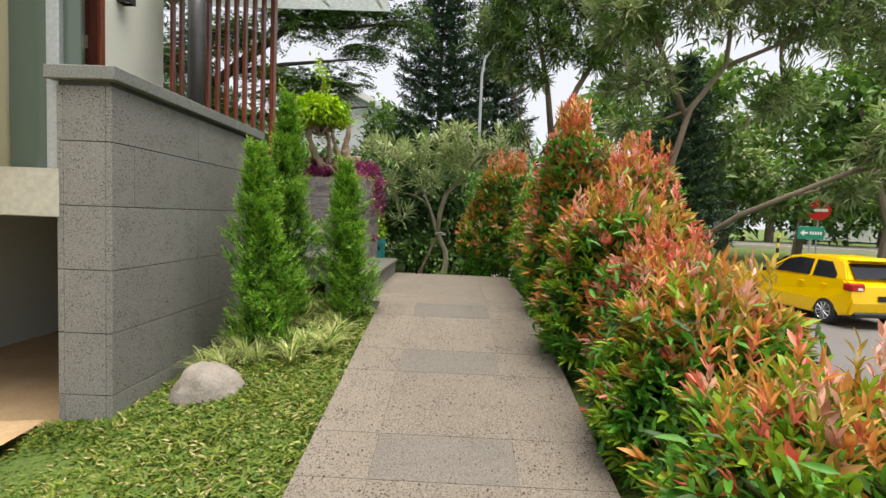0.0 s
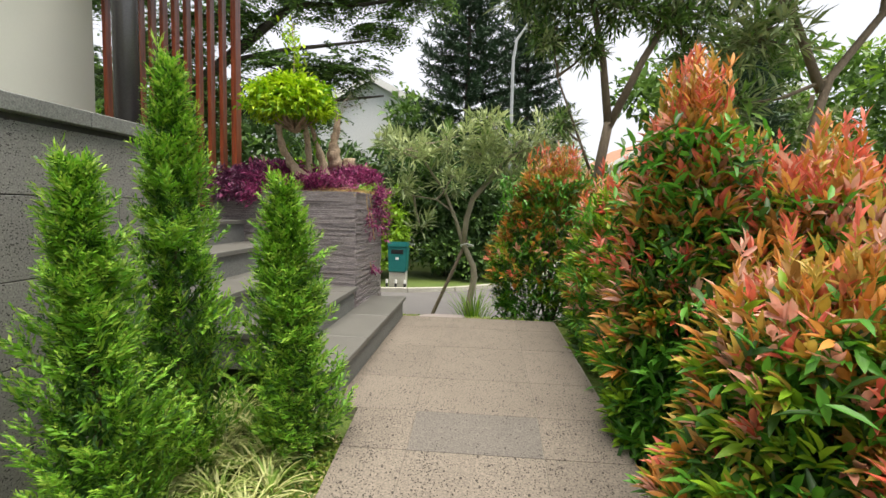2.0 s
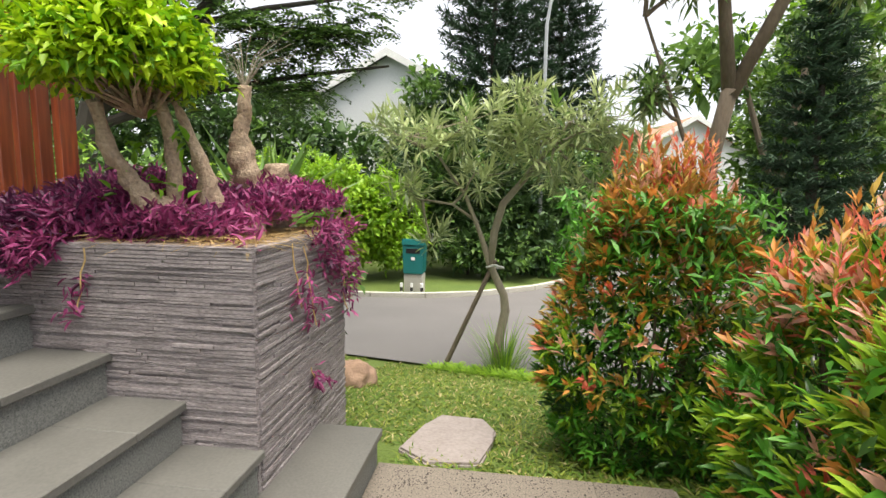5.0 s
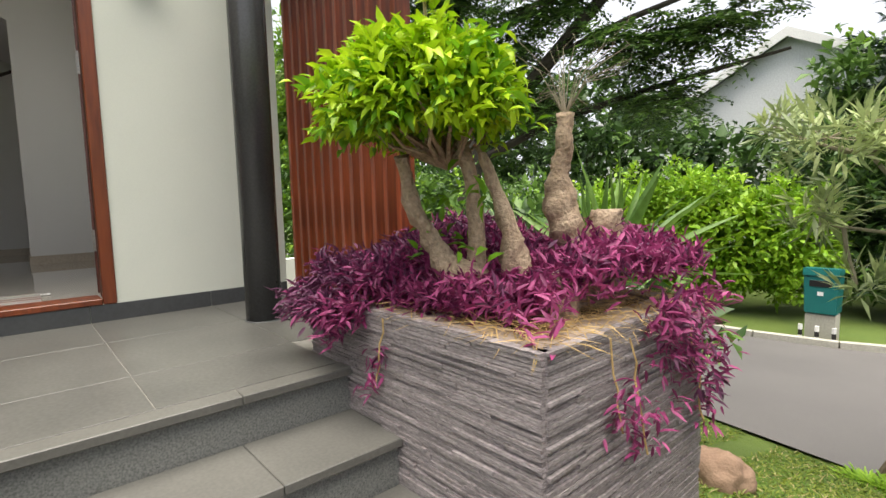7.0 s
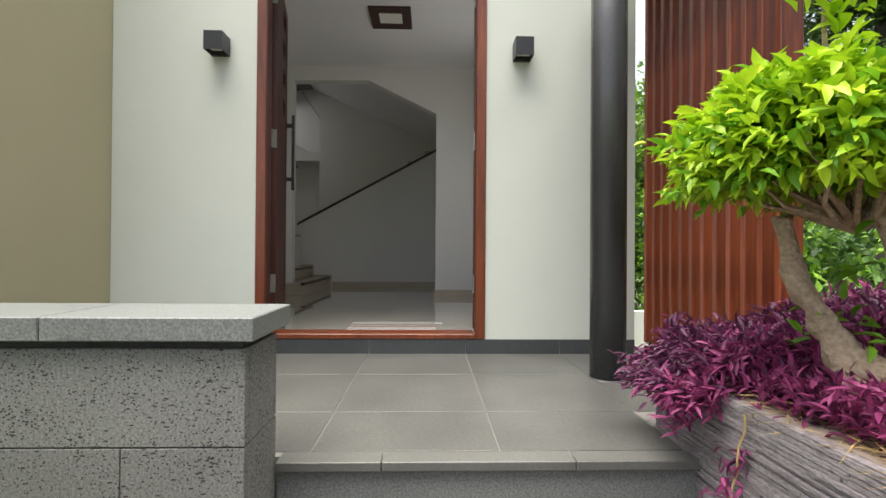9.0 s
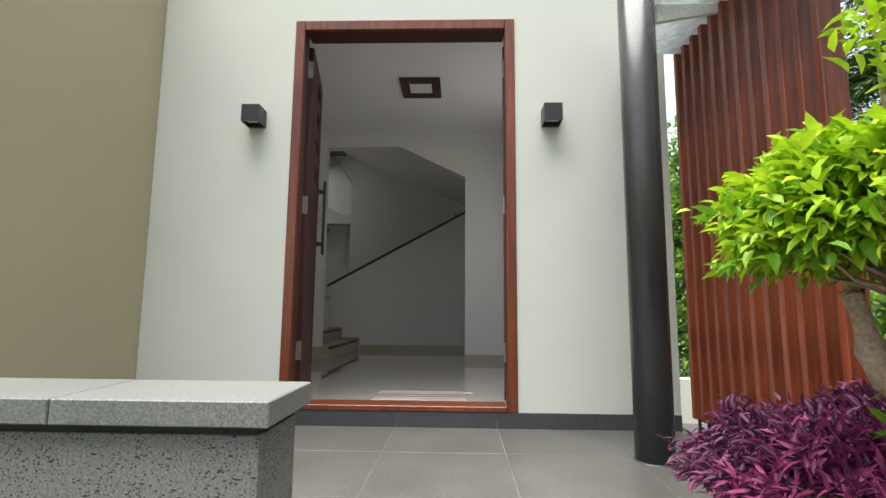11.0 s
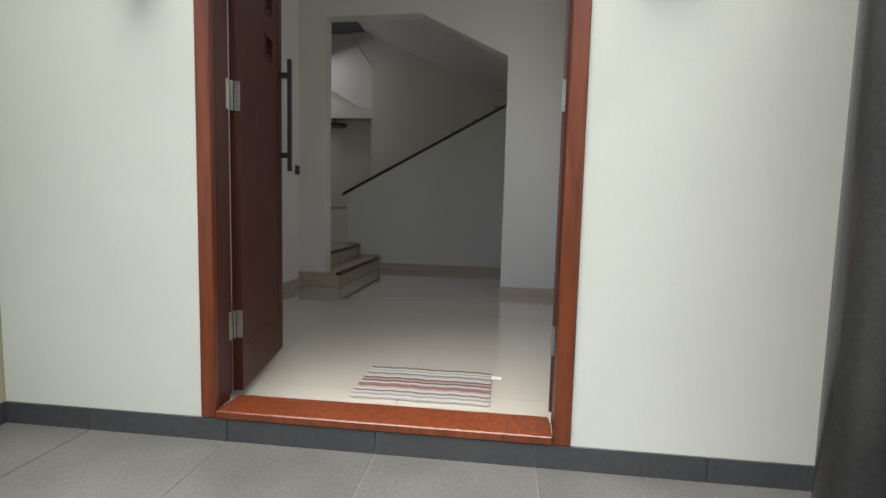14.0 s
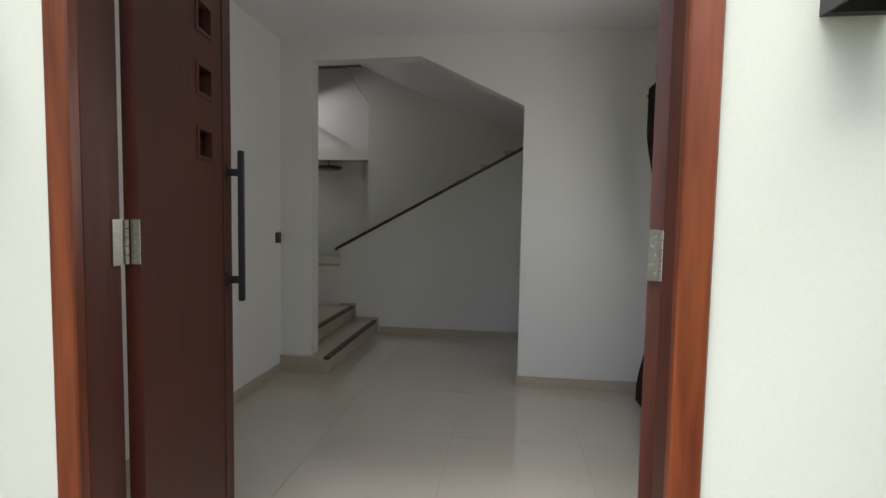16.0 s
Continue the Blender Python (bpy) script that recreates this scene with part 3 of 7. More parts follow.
prism_thing("stair_soffit", [(3.42, 5.72), (4.44, 5.259), (6.84, 4.24), (6.84, 4.5), (3.42, 5.98)], -8.948, -6.552, "x", M["white_ceiling"], "sloping white underside of the upper flight", "ceiling")

prism_thing("stair_bulkhead", [(1.36, 5.95), (2.98, 4.875), (3.58, 4.523), (3.774, 4.523), (3.774, 5.1), (3.16, 6.0)], -9.19, -9.0, "x", M["white_ceiling"], "grey sloping underside beside the upper stairs", "wall")
structure("beam_stair", boxes((-9.198, -8.96, 1.36, 3.774, 4.36, 4.52)), M["white_wall"], "white beam across the stairwell wall", "beam")

# stairs inside
st = thing("staircase", (-7.2, 3.9, ZI), "beige stone stairs with dark wooden nosings", "staircase")
for i in range(2):
    y, z = 4.16 - 0.272 * i, 0.155 * i
    x1 = 0.815 - 0.16 * i
    part("step", boxes((-0.74, x1, -0.9, y - 3.9, z, z + 0.127), bevel=0.003), M["room_skirt"], st)
    part("tread", boxes((-0.74, x1 + 0.01, -0.9, y - 3.9305, z + 0.127, z + 0.153), bevel=0.003), M["room_skirt"], st, "beige stone tread")
    part("nosing", boxes((-0.735, x1 + 0.014, y - 3.93, y - 3.88, z + 0.127, z + 0.157), bevel=0.006), M["dark_wood"], st, "dark wooden nosing")
    part("stringer", boxes((-0.749, -0.736, y - 3.9 - (0.27 if i == 0 else 0.16), y - 3.862, z, z + 0.185)), M["room_skirt"], st)
part("landing_wall", boxes((-1.7, -0.77, -1.5, -0.18, 0.3, 0.77)), M["white_wall"], st)
part("landing_top", boxes((-1.72, -0.76, -1.52, -0.175, 0.77, 0.8)), M["room_skirt"], st)
for i in range(9):
    part("step", boxes((-1.72, -0.86, -0.17 + 0.27 * i, 0.1 + 0.27 * i, 0.3, 0.98 + 0.165 * i)), M["room_skirt"], st)
rail = thing("handrail", (XS - 0.05, 3.675, 3.215), "dark brown handrail on the sloping white half wall", "handrail")
bm = bmesh.new()
prism(bm, [(0, -0.018), (2.2, 1.182), (2.2, 1.216), (0, 0.016)], -0.025, 0.025, "x")
part("rail", bm, M["dark_wood"], rail)
bm = bmesh.new()
tube(bm, [(0, 0.01, 0.0), (0, -0.012, -0.008), (0, -0.014, -0.03)], [0.016] * 3)
part("rail_end", bm, M["dark_wood"], rail)

# inside skirting
sk = (ZI, ZI + 0.08)
structure("baseboard", boxes((-6.385, XB - 0.01, 3.733, 3.745, *sk), (-6.4, -6.388, 3.733, AY0, *sk), (-6.4, -6.388, AY1, 6.84, *sk), (-6.55, -6.4, AY1 - 0.012, AY1, *sk),
                             (XS, XS + 0.012, 4.21, 6.84, *sk), (-9.0, XB - 0.01, 6.828, 6.84, *sk)), M["room_skirt"], "beige stone skirting inside", "baseboard")

# switch
sw = thing("light_switch", (-6.345, 3.735, 3.405), "dark square light switch on the white wall", "light switch")
part("plate", boxes((-0.045, 0.045, 0, 0.009, -0.045, 0.045), bevel=0.002), M["black_metal"], sw)
part("rocker", boxes((-0.03, 0.03, 0.009, 0.013, -0.03, 0.03)), M["car_black"], sw)

# ceiling light
cl = thing("ceiling_light", (-5.1, 5.31, 5.069), "square recessed ceiling light with a dark frame", "ceiling light")
for a, b_, c, d in ((-0.22, 0.22, -0.2, -0.11), (-0.22, 0.22, 0.11, 0.2), (-0.22, -0.11, -0.11, 0.11), (0.11, 0.22, -0.11, 0.11)):
    part("frame", boxes((a, b_, c, d, -0.02, 0), bevel=0.003), M["dark_wood"], cl)
part("diffuser", boxes((-0.11, 0.11, -0.11, 0.11, -0.012, 0)), M["lens"], cl, "pale diffuser")
spot = thing("ceiling_lamp", (-9.0, 3.2, 4.235), "small dark lamp over the stair landing", "ceiling lamp")
bm = bmesh.new()
tube(bm, [(0, 0, 0), (0, 0, 0.04), (0, 0, 0.06)], [0.16, 0.2, 0.06], 8)
part("shade", bm, M["dark_wood"], spot)
bm = bmesh.new()
tube(bm, [(0, 0, 0.06), (0, 0, 0.125)], [0.008, 0.008], 6)
part("rod", bm, M["black_metal"], spot)

# ---- front door ----
door = thing("door_1", (XW, DY0, DZ0), "red-brown wooden double door, both leaves open inwards", "door", kind="structure")
W = DY1 - DY0
H = DZ1 - DZ0
part("door_frame", boxes((-0.02, 0.012, 0, 0.062, 0, H), (-0.02, 0.012, W - 0.062, W, 0, H), (-0.02, 0.012, 0.0625, W - 0.0625, H - 0.065, H), bevel=0.004), M["frame_wood"], door, "orange-brown wooden door frame")
for y0, y1, y2, y3 in ((0, 0.06, 0, 0.032), (W - 0.06, W, W - 0.032, W)):
    part("jamb", boxes((-0.1, -0.0205, y0, y1, 0.033, H), (-0.165, -0.1005, y2, y3, 0.033, H), bevel=0.002), M["door_wood"], door, "dark red-brown rebated jamb")
part("head_lining", boxes((-0.165, -0.0205, 0.0605, W - 0.0605, H - 0.062, H), bevel=0.002), M["door_wood"], door, "dark red-brown lining")
part("threshold", boxes((-0.165, 0.014, 0.064, W - 0.064, 0.0, 0.032), bevel=0.004), M["frame_wood"], door, "worn red-brown wooden threshold")


def door_leaf(sign, hx, hy, turn, label):
    lf = new("door_leaf")
    lf.parent = door
    lf.location = (hx - XW, hy - DY0, 0.036)
    lf.rotation_euler = (0, 0, radians(turn))
    tagged(lf, label)
    T, Wd, Hh = 0.042, 0.66, H - 0.11
    wins = [1.57 + 0.212 * k for k in range(4)]
    rows = [(0, 0.36, 0, T, 0, Hh), (0.465, Wd, 0, T, 0, Hh), (0.36, 0.465, 0, T, 0, wins[0] - 0.045)]
    for a, b_ in zip(wins, wins[1:]):
        rows.append((0.36, 0.465, 0, T, a + 0.045, b_ - 0.045))
    rows.append((0.36, 0.465, 0, T, wins[-1] + 0.045, Hh))
    part("panel", boxes(*rows), M["door_wood"], lf)
    for z in wins:
        part("moulding", boxes((0.35, 0.362, -0.006, T + 0.006, z - 0.055, z + 0.055), (0.463, 0.475, -0.006, T + 0.006, z - 0.055, z + 0.055),
                               (0.362, 0.463, -0.006, T + 0.006, z - 0.055, z - 0.044), (0.362, 0.463, -0.006, T + 0.006, z + 0.044, z + 0.055)), M["door_wood"], lf)
        part("pane", boxes((0.36, 0.465, T / 2 - 0.002, T / 2 + 0.002, z - 0.045, z + 0.045)), M["glass"], lf, "small square glass pane")
    for s in (-0.004, T):
        part("bead", boxes((0.57, 0.576, s, s + 0.004, 0.2, Hh - 0.1), (0.08, 0.57, s, s + 0.004, 0.2, 0.206)), M["dark_wood"], lf)
    return lf, T, Wd


def hinge(parent, y, z, s):
    """A butt hinge: one plate on the jamb, one on the leaf's edge, the knuckle between. s: 1 on the low-y jamb, -1 on the other."""
    hg = part("hinge", boxes((0.004, 0.034, -0.0015, 0.0015, -0.06, 0.06)), M["steel"], parent, "worn steel butt hinge", at=(-0.168, y, z))
    a, b_ = sorted((s * 0.004, s * 0.03))
    part("plate", boxes((-0.027, -0.024, a, b_, -0.06, 0.06)), M["steel"], hg)
    for k in range(5):
        bm = bmesh.new()
        tube(bm, [(-0.012, 0, -0.06 + 0.024 * k + 0.001), (-0.012, 0, -0.06 + 0.024 * (k + 1) - 0.001)], [0.007] * 2, 10)
        part("knuckle", bm, M["steel"], hg)
    for k in range(5):
        bm = bmesh.new()
        tube(bm, [(-0.024, 0, 0), (-0.0225, 0, 0)], [0.004] * 2, 8)
        part("screw", bm, M["grey_metal"], hg, at=(0, s * (0.012, 0.022)[k % 2], -0.044 + 0.022 * k))


leafL, T, Wd = door_leaf(1, -3.575, 4.685, 190.5, "dark red-brown door leaf with small square panes")
hb = part("door_handle", boxes((-0.011, 0.011, -0.011, 0.011, 0, 0.59), bevel=0.003), M["black_metal"], leafL, "long black bar handle", at=(0.62, -0.052, 0.985))
for z in (0.085, 0.505):
    part("standoff", boxes((-0.012, 0.012, 0.0, 0.047, z - 0.014, z + 0.014), (-0.02, 0.02, 0.047, 0.051, z - 0.03, z + 0.03), bevel=0.002), M["black_metal"], hb)
leafR, T, Wd = door_leaf(-1, -3.57, 6.03, 161, "dark red-brown door leaf folded back against the room wall")
for z in (0.33, 1.286, 2.24):
    hinge(door, 0.0345, z, 1)
    hinge(door, W - 0.0345, z, -1)

# rug
rug = thing("rug", (-3.87, 5.44, ZI + 0.003), "small woven door mat striped white, brown and grey-green", "rug")
tones = [(0.14, 0.08, 0.075), (0.5, 0.48, 0.45), (0.3, 0.34, 0.3), (0.52, 0.5, 0.47), (0.2, 0.18, 0.18), (0.34, 0.38, 0.34), (0.5, 0.48, 0.45), (0.15, 0.08, 0.075), (0.36, 0.25, 0.22), (0.12, 0.09, 0.09),
         (0.5, 0.47, 0.44), (0.26, 0.13, 0.12), (0.18, 0.12, 0.11), (0.4, 0.3, 0.27), (0.5, 0.48, 0.45), (0.17, 0.15, 0.15), (0.48, 0.46, 0.43), (0.3, 0.26, 0.25), (0.52, 0.5, 0.47)]
stripes = [(0.4 * k / len(tones), 0.4 * (k + 1) / len(tones), c) for k, c in enumerate(tones)]
for i, (a, b_, c) in enumerate(stripes):
    bm = bmesh.new()
    n = 24
    x0, x1 = -0.2 + a, -0.2 + b_
    rows = []
    for k in range(n + 1):
        y = -0.31 + 0.62 * k / n
        w = 0.004 * math.sin(k * 1.7) + 0.003 * math.sin(k * 0.6)
        rows.append([bm.verts.new((x0 + w, y, 0)), bm.verts.new((x0 + w, y, 0.009)), bm.verts.new((x1 + w, y, 0.009)), bm.verts.new((x1 + w, y, 0))])
    for p, q in zip(rows, rows[1:]):
        for j in range(4):
            bm.faces.new((p[j], p[(j + 1) % 4], q[(j + 1) % 4], q[j]))
    m = surface("rug_stripe", tuple(v * 0.8 for v in c), c, 30, 0.95, 260, 0.8, 0.003, stretch=(1, 3, 1))
    part("stripe", bm, m, rug)
part("label", boxes((-0.17, -0.13, 0.31, 0.36, 0.001, 0.004)), M["white_paint"], rug, "small white sewn label")

# curtain
cu = thing("curtain", (-5.8, 6.7, ZI + 0.05), "dark brown curtain gathered with a tie", "curtain")
bm = bmesh.new()
rows = []
for j in range(21):
    t = j / 20
    z = 2.25 * t
    pinch = 0.16 + 0.84 * min(1.0, abs(t - 0.45) * 2.6) ** 0.9
    row = []
    for k in range(41):
        u = k / 40 - 0.5
        row.append(bm.verts.new((u * 0.6 * pinch, -0.14 * pinch + 0.1 + 0.035 * math.sin(k * 1.55) * pinch ** 0.5, z)))
    rows.append(row)
for p, q in zip(rows, rows[1:]):
    for k in range(40):
        bm.faces.new((p[k], p[k + 1], q[k + 1], q[k]))
bmesh.ops.solidify(bm, geom=bm.faces[:], thickness=0.004)
part("cloth", bm, surface("curtain_cloth", (0.035, 0.022, 0.02), (0.06, 0.042, 0.038), 6, 0.9, 90, 0.3, 0.002), cu, smooth=True)
part("tie", boxes((-0.06, 0.06, 0.0, 0.1, 0.98, 1.05), bevel=0.01), M["dark_wood"], cu)
rod = thing("curtain_rod", (-5.8, 6.72, 4.56), "dark wooden curtain rod with a finial", "curtain rod")
bm = bmesh.new()
tube(bm, [(-0.9, 0, 0), (0.6, 0, 0)], [0.016] * 2, 10)
part("rod", bm, M["dark_wood"], rod)
bm = bmesh.new()
tube(bm, [(0.6, 0, 0), (0.62, 0, 0), (0.66, 0, 0), (0.7, 0, 0)], [0.02, 0.035, 0.035, 0.01], 10)
part("finial", bm, M["dark_wood"], rod)
part("bracket", boxes((0.5, 0.53, -0.02, 0.12, -0.03, 0.03)), M["dark_wood"], rod)

# ---- outside wall lamps, column, screen ----
def wall_lamp(at):
    wl_ = thing("wall_lamp", at, "black square box lamp on the cream wall", "wall lamp", "wall lamps")
    t = 0.006
    part("housing", boxes((0.02, 0.125, -0.055, 0.055, 0.055 - t, 0.055), (0.02, 0.125, -0.055, -0.055 + t, -0.055, 0.049), (0.02, 0.125, 0.055 - t, 0.055, -0.055, 0.049), (0.119, 0.125, -0.049, 0.049, -0.055, 0.049)), M["black_metal"], wl_)
    part("backplate", boxes((0, 0.02, -0.055, 0.055, -0.055, 0.055)), M["black_metal"], wl_)
    part("reflector", boxes((0.03, 0.11, -0.045, 0.045, -0.03, -0.025)), M["lens"], wl_, "pale lamp reflector")
    return wl_


lampA = wall_lamp((XW, 6.27, 4.035))
copy_thing(lampA, pose(XW, 4.4, 4.035))

col = thing("column", (-2.787, 6.613, ZT), "dark grey painted round steel column", "column")
bm = bmesh.new()
tube(bm, [(0, 0, 0), (0, 0, 3.2)], [0.09, 0.09], 48)
part("shaft", bm, M["column_paint"], col, smooth=False)
for p in col.children[0].data.polygons:
    p.use_smooth = len(p.vertices) == 4
bm = bmesh.new()
tube(bm, [(0, 0, 0.0), (0, 0, 0.004)], [0.1, 0.095], 32)
part("sealant", bm, M["skirting"], col)

scr = thing("slatted_screen", (-3.35, 7.07, ZT), "tall screen of red-brown wooden slats", "screen")
sl = finish(boxes((-0.017, 0.017, -0.034, 0.034, 0, 2.7), bevel=0.003), "slat", M["red_wood"])
pin = bmesh.new()
tube(pin, [(0, 0, 0), (0, 0, 0.09)], [0.009, 0.009], 8)
pin = finish(pin, "pin", M["black_metal"])
for i in range(12):
    x = 0.04 + 0.1055 * i
    part("slat", sl, None, scr, at=(x, 0, 0.085))
    part("pin", pin, None, scr, at=(x, 0, 0))
part("end_board", boxes((1.205, 1.235, -0.045, 0.045, 0.085, 2.8), bevel=0.003), M["red_wood"], scr, "orange-brown end board")
part("rail", boxes((0.0, 1.2, 0.0345, 0.06, 2.5, 2.56)), M["dark_wood"], scr)
part("rail", boxes((0.0, 1.2, 0.0345, 0.06, 0.25, 0.31)), M["dark_wood"], scr)

# awning
aw = thing("awning", (-0.9, 7.3, 4.42), "white sheet awning with pointed white ribs", "awning")
part("sheet", boxes((-2.4, 0.05, -0.6, 0.05, 0, 0.012)), M["awning"], aw)
for i in range(4):
    bm = bmesh.new()
    prism(bm, [(-0.58, 0.0), (-0.02, 0.0), (-0.58, -0.1)], -0.012, 0.012, "x")
    part("rib", bm, M["white_paint"], aw, at=(-0.04 - 0.62 * i, 0, -0.002))

# ---- low wall in stone blocks ----
lw = thing("low_wall", (-1.55, 3.565, 0.8), "grey pitted andesite wall beside the steps with a pale stone coping", "wall", kind="structure")
LX0, LX1, LY0, LY1 = -1.808, -1.55, 3.565, 5.235
LL = LY1 - LY0
part("core", boxes((LX0 - LX1 + 0.02, -0.02, 0.02, LY1 - LY0 - 0.02, -0.2, 1.73)), M["dark_joint"], lw)
levels = [0.76, 1.094, 1.39, 1.687, 1.984, 2.279, 2.53]
cuts = [[0.6], [0.3, 1.2], [0.9], [0.76], [0.16, 1.36], [0.76]]
for r, (z0, z1) in enumerate(zip(levels, levels[1:])):
    cs = [0.0] + [c for c in cuts[r] if c > 0.05] + [LL]
    for a, b_ in zip(cs, cs[1:]):
        for x0, x1 in ((-0.03, 0.0), (LX0 - LX1, LX0 - LX1 + 0.03)):
            part("block", boxes((x0, x1, a + 0.0015, b_ - 0.0015, z0 - 0.8 + 0.002, z1 - 0.8 - 0.002), bevel=0.0015), M["andesite_wall"], lw)
    for y0, y1 in ((0.0005, 0.03), (LL - 0.03, LL - 0.0005)):
        part("block", boxes((LX0 - LX1 + 0.031, -0.031, y0, y1, z0 - 0.798, z1 - 0.802), bevel=0.0015), M["andesite_wall"], lw)
part("shadow_gap", boxes((LX0 - LX1 + 0.012, -0.012, 0.012, LL - 0.012, 1.73, 1.752)), M["dark_joint"], lw)
for a, b_ in ((-0.03, 0.58), (0.583, 1.18), (1.183, LL + 0.03)):
    part("coping", boxes((LX0 - LX1 - 0.035, 0.035, a, b_, 1.752, 1.812), bevel=0.003), M["coping"], lw, "pale stone coping slab")

# glass at the corner beside the wall
gp = thing("window_1", (-2.075, 3.62, 2.15), "tall dark glass pane with reflections beside the cream wall", "window", kind="structure")
part("pane", boxes((0.0, 0.2, 0, 0.012, 0, 2.8)), M["tint_glass"], gp)
part("mullion", boxes((0.2, 0.26, -0.03, 0.04, 0, 2.8), bevel=0.003), M["grey_metal"], gp)
part("pane", boxes((0.262, 0.34, 0, 0.012, 0.4, 2.8)), M["tint_glass"], gp)
part("window_sill", boxes((-0.3, 0.28, -0.05, 0.03, -0.012, 0.0)), M["white_paint"], gp)

# ---- entrance steps ----
stp = thing("entrance_steps", (-1.2, Y0, ZL), "broad grey stone steps up to the terrace", "steps", kind="structure")
for i, (nx, z) in enumerate(NOSE):
    if i == 0:
        y0, back, y1 = LY1 + 0.005, -2.27, YP - 0.004
    else:
        y0, back, y1 = (LY1 + 0.005 if i == 1 else Y0), NOSE[i - 1][0] - 0.02, (Y1 if i == 4 else YP - 0.004)
    zb = NOSE[i + 1][1] if i < 4 else 1.25
    ox, oy, oz = stp.location
    if i:
        part("riser", boxes((back - ox - 0.02, nx - 0.025 - ox, y0 + 0.012 - oy, y1 - 0.002 - oy, zb - 0.02 - oz, z - 0.03 - oz)), M["riser"], stp, "pitted grey stone riser")
    else:
        part("riser", boxes((-1.86 - ox, nx - 0.025 - ox, y0 - oy, y1 - oy, zb - 0.02 - oz, z - 0.03 - oz)), M["riser"], stp)
    ends = [y0] + [v for v in ((5.557, 6.15) if i == 0 else (5.53, 6.145) if i == 1 else (5.7, 6.3)) if v < y1 - 0.05] + [y1]
    for a, b_ in zip(ends, ends[1:]):
        part("tread", boxes(((back if i else -1.86) - ox, nx - ox, a + 0.001 - oy, b_ - 0.001 - oy, z - 0.03 - oz, z - oz), bevel=0.003), M["tread"], stp)

# terrace tiles and skirting
ter = thing("terrace_tiles", (XW, 3.74, ZT), "grey stone-look terrace tiles with pale joints", "floor", kind="structure")
xs = [XW, -2.85, -2.25, -1.862]
ys = [3.74, 4.13, 4.729, 5.327, 5.928, 6.522, 7.122, 7.35]
for a, b_ in zip(xs, xs[1:]):
    for c, d in zip(ys, ys[1:]):
        if b_ > -2 and d > 6.6:
            d = min(d, YP - 0.002)
        if d - c > 0.03:
            part("tile", boxes((a - XW + 0.002, b_ - XW - 0.002, c - 3.74 + 0.002, d - 3.74 - 0.002, -0.01, 0), bevel=0.001), M["floor_tile"], ter)
sk1 = thing("skirting_tiles", (XW, 3.74, ZT), "dark grey skirting tiles along the door wall", "skirting", kind="structure")
for c, d in zip(ys, ys[1:]):
    d = min(d, 6.999)
    if d > c:
        part("skirting_tile", boxes((0, 0.009, c - 3.74 + 0.0015, d - 3.74 - 0.0015, 0, 0.09), bevel=0.001), M["skirting"], sk1)
for a in (0.0, 0.6):
    part("skirting_tile", boxes((a + 0.0105, min(a + 0.6, 1.27), 0, 0.009, 0, 0.09), bevel=0.001), M["skirting"], sk1)

# ---- ramp and landing ----
M["ramp_joint"] = surface("ramp_joint", (0.17, 0.155, 0.13), (0.23, 0.205, 0.175), 8, 0.9)
rp = thing("ramp", (0, Y0, ZL), "sloping path of brown-grey stone tiles", "path", kind="structure")
RX = [-0.525, -0.25, 0.3, 0.655]
bm = bmesh.new()
prism(bm, [(-6.5, -0.45 - SLOPE * 6.5), (-6.5, -0.004 - SLOPE * 6.5), (0, -0.004), (0, -0.45)], RX[0] + 0.01, RX[-1] - 0.01, "x")
part("bed", bm, M["ramp_joint"], rp)
part("bed", boxes((-0.62, 0.64, 0.002, Y1 - Y0 - 0.01, -0.4, -0.004)), M["ramp_joint"], rp)
rnd = random.Random(4)
rows = [0.0]
while rows[-1] > -6.3:
    rows.append(rows[-1] - (0.29 if len(rows) % 2 else 0.58))
M["ramp_dark"] = pitted_stone("ramp_tile_dark", (0.1, 0.09, 0.08), (0.145, 0.13, 0.115), 0.4, 0.05, 0.85)
for r, (a, b_) in enumerate(zip(rows[1:], rows)):
    for c, (x0, x1) in enumerate(zip(RX, RX[1:])):
        bm = bmesh.new()
        za, zb2 = SLOPE * (a + 0.0015), SLOPE * (b_ - 0.0015)
        prism(bm, [(a + 0.0015, za - 0.02), (a + 0.0015, za), (b_ - 0.0015, zb2), (b_ - 0.0015, zb2 - 0.02)], x0 + 0.0015, x1 - 0.0015, "x")
        part("tile", bm, M["ramp_dark"] if (c == 1 and r % 2 == 0 and r in (0, 2, 4, 8)) else M["ramp_tile"], rp)
LXs = [-0.65, -0.262, 0.3, 0.63]
lys = [0.0, 0.45, 1.08, 1.62, 1.98]
for a, b_ in zip(lys, lys[1:]):
    for x0, x1 in zip(LXs, LXs[1:]):
        part("tile", boxes((x0 + 0.0015, x1 - 0.0015, a + 0.0015, b_ - 0.0015, -0.02, 0), bevel=0.001), M["ramp_tile"], rp)

# room floor tiles
rt = thing("floor_tiles", (-9.0, 1.35, ZI), "large glossy cream floor tiles", "floor", kind="structure")
for i in range(8):
    for j in range(8):
        x0, y0 = -9.15 + 0.79 * i - 0.15, 5.35 - 0.785 * 5 + 0.785 * j
        x1, y1 = min(x0 + 0.79, XB + 0.02), min(y0 + 0.785, 6.84)
        y0 = max(y0, 1.35)
        if x1 - x0 > 0.05 and y1 - y0 > 0.05:
            part("tile", boxes((x0 + 9.0 + 0.001, x1 + 9.0 - 0.001, y0 - 1.35 + 0.001, y1 - 1.35 - 0.001, -0.003, 0)), M["room_tile"], rt)



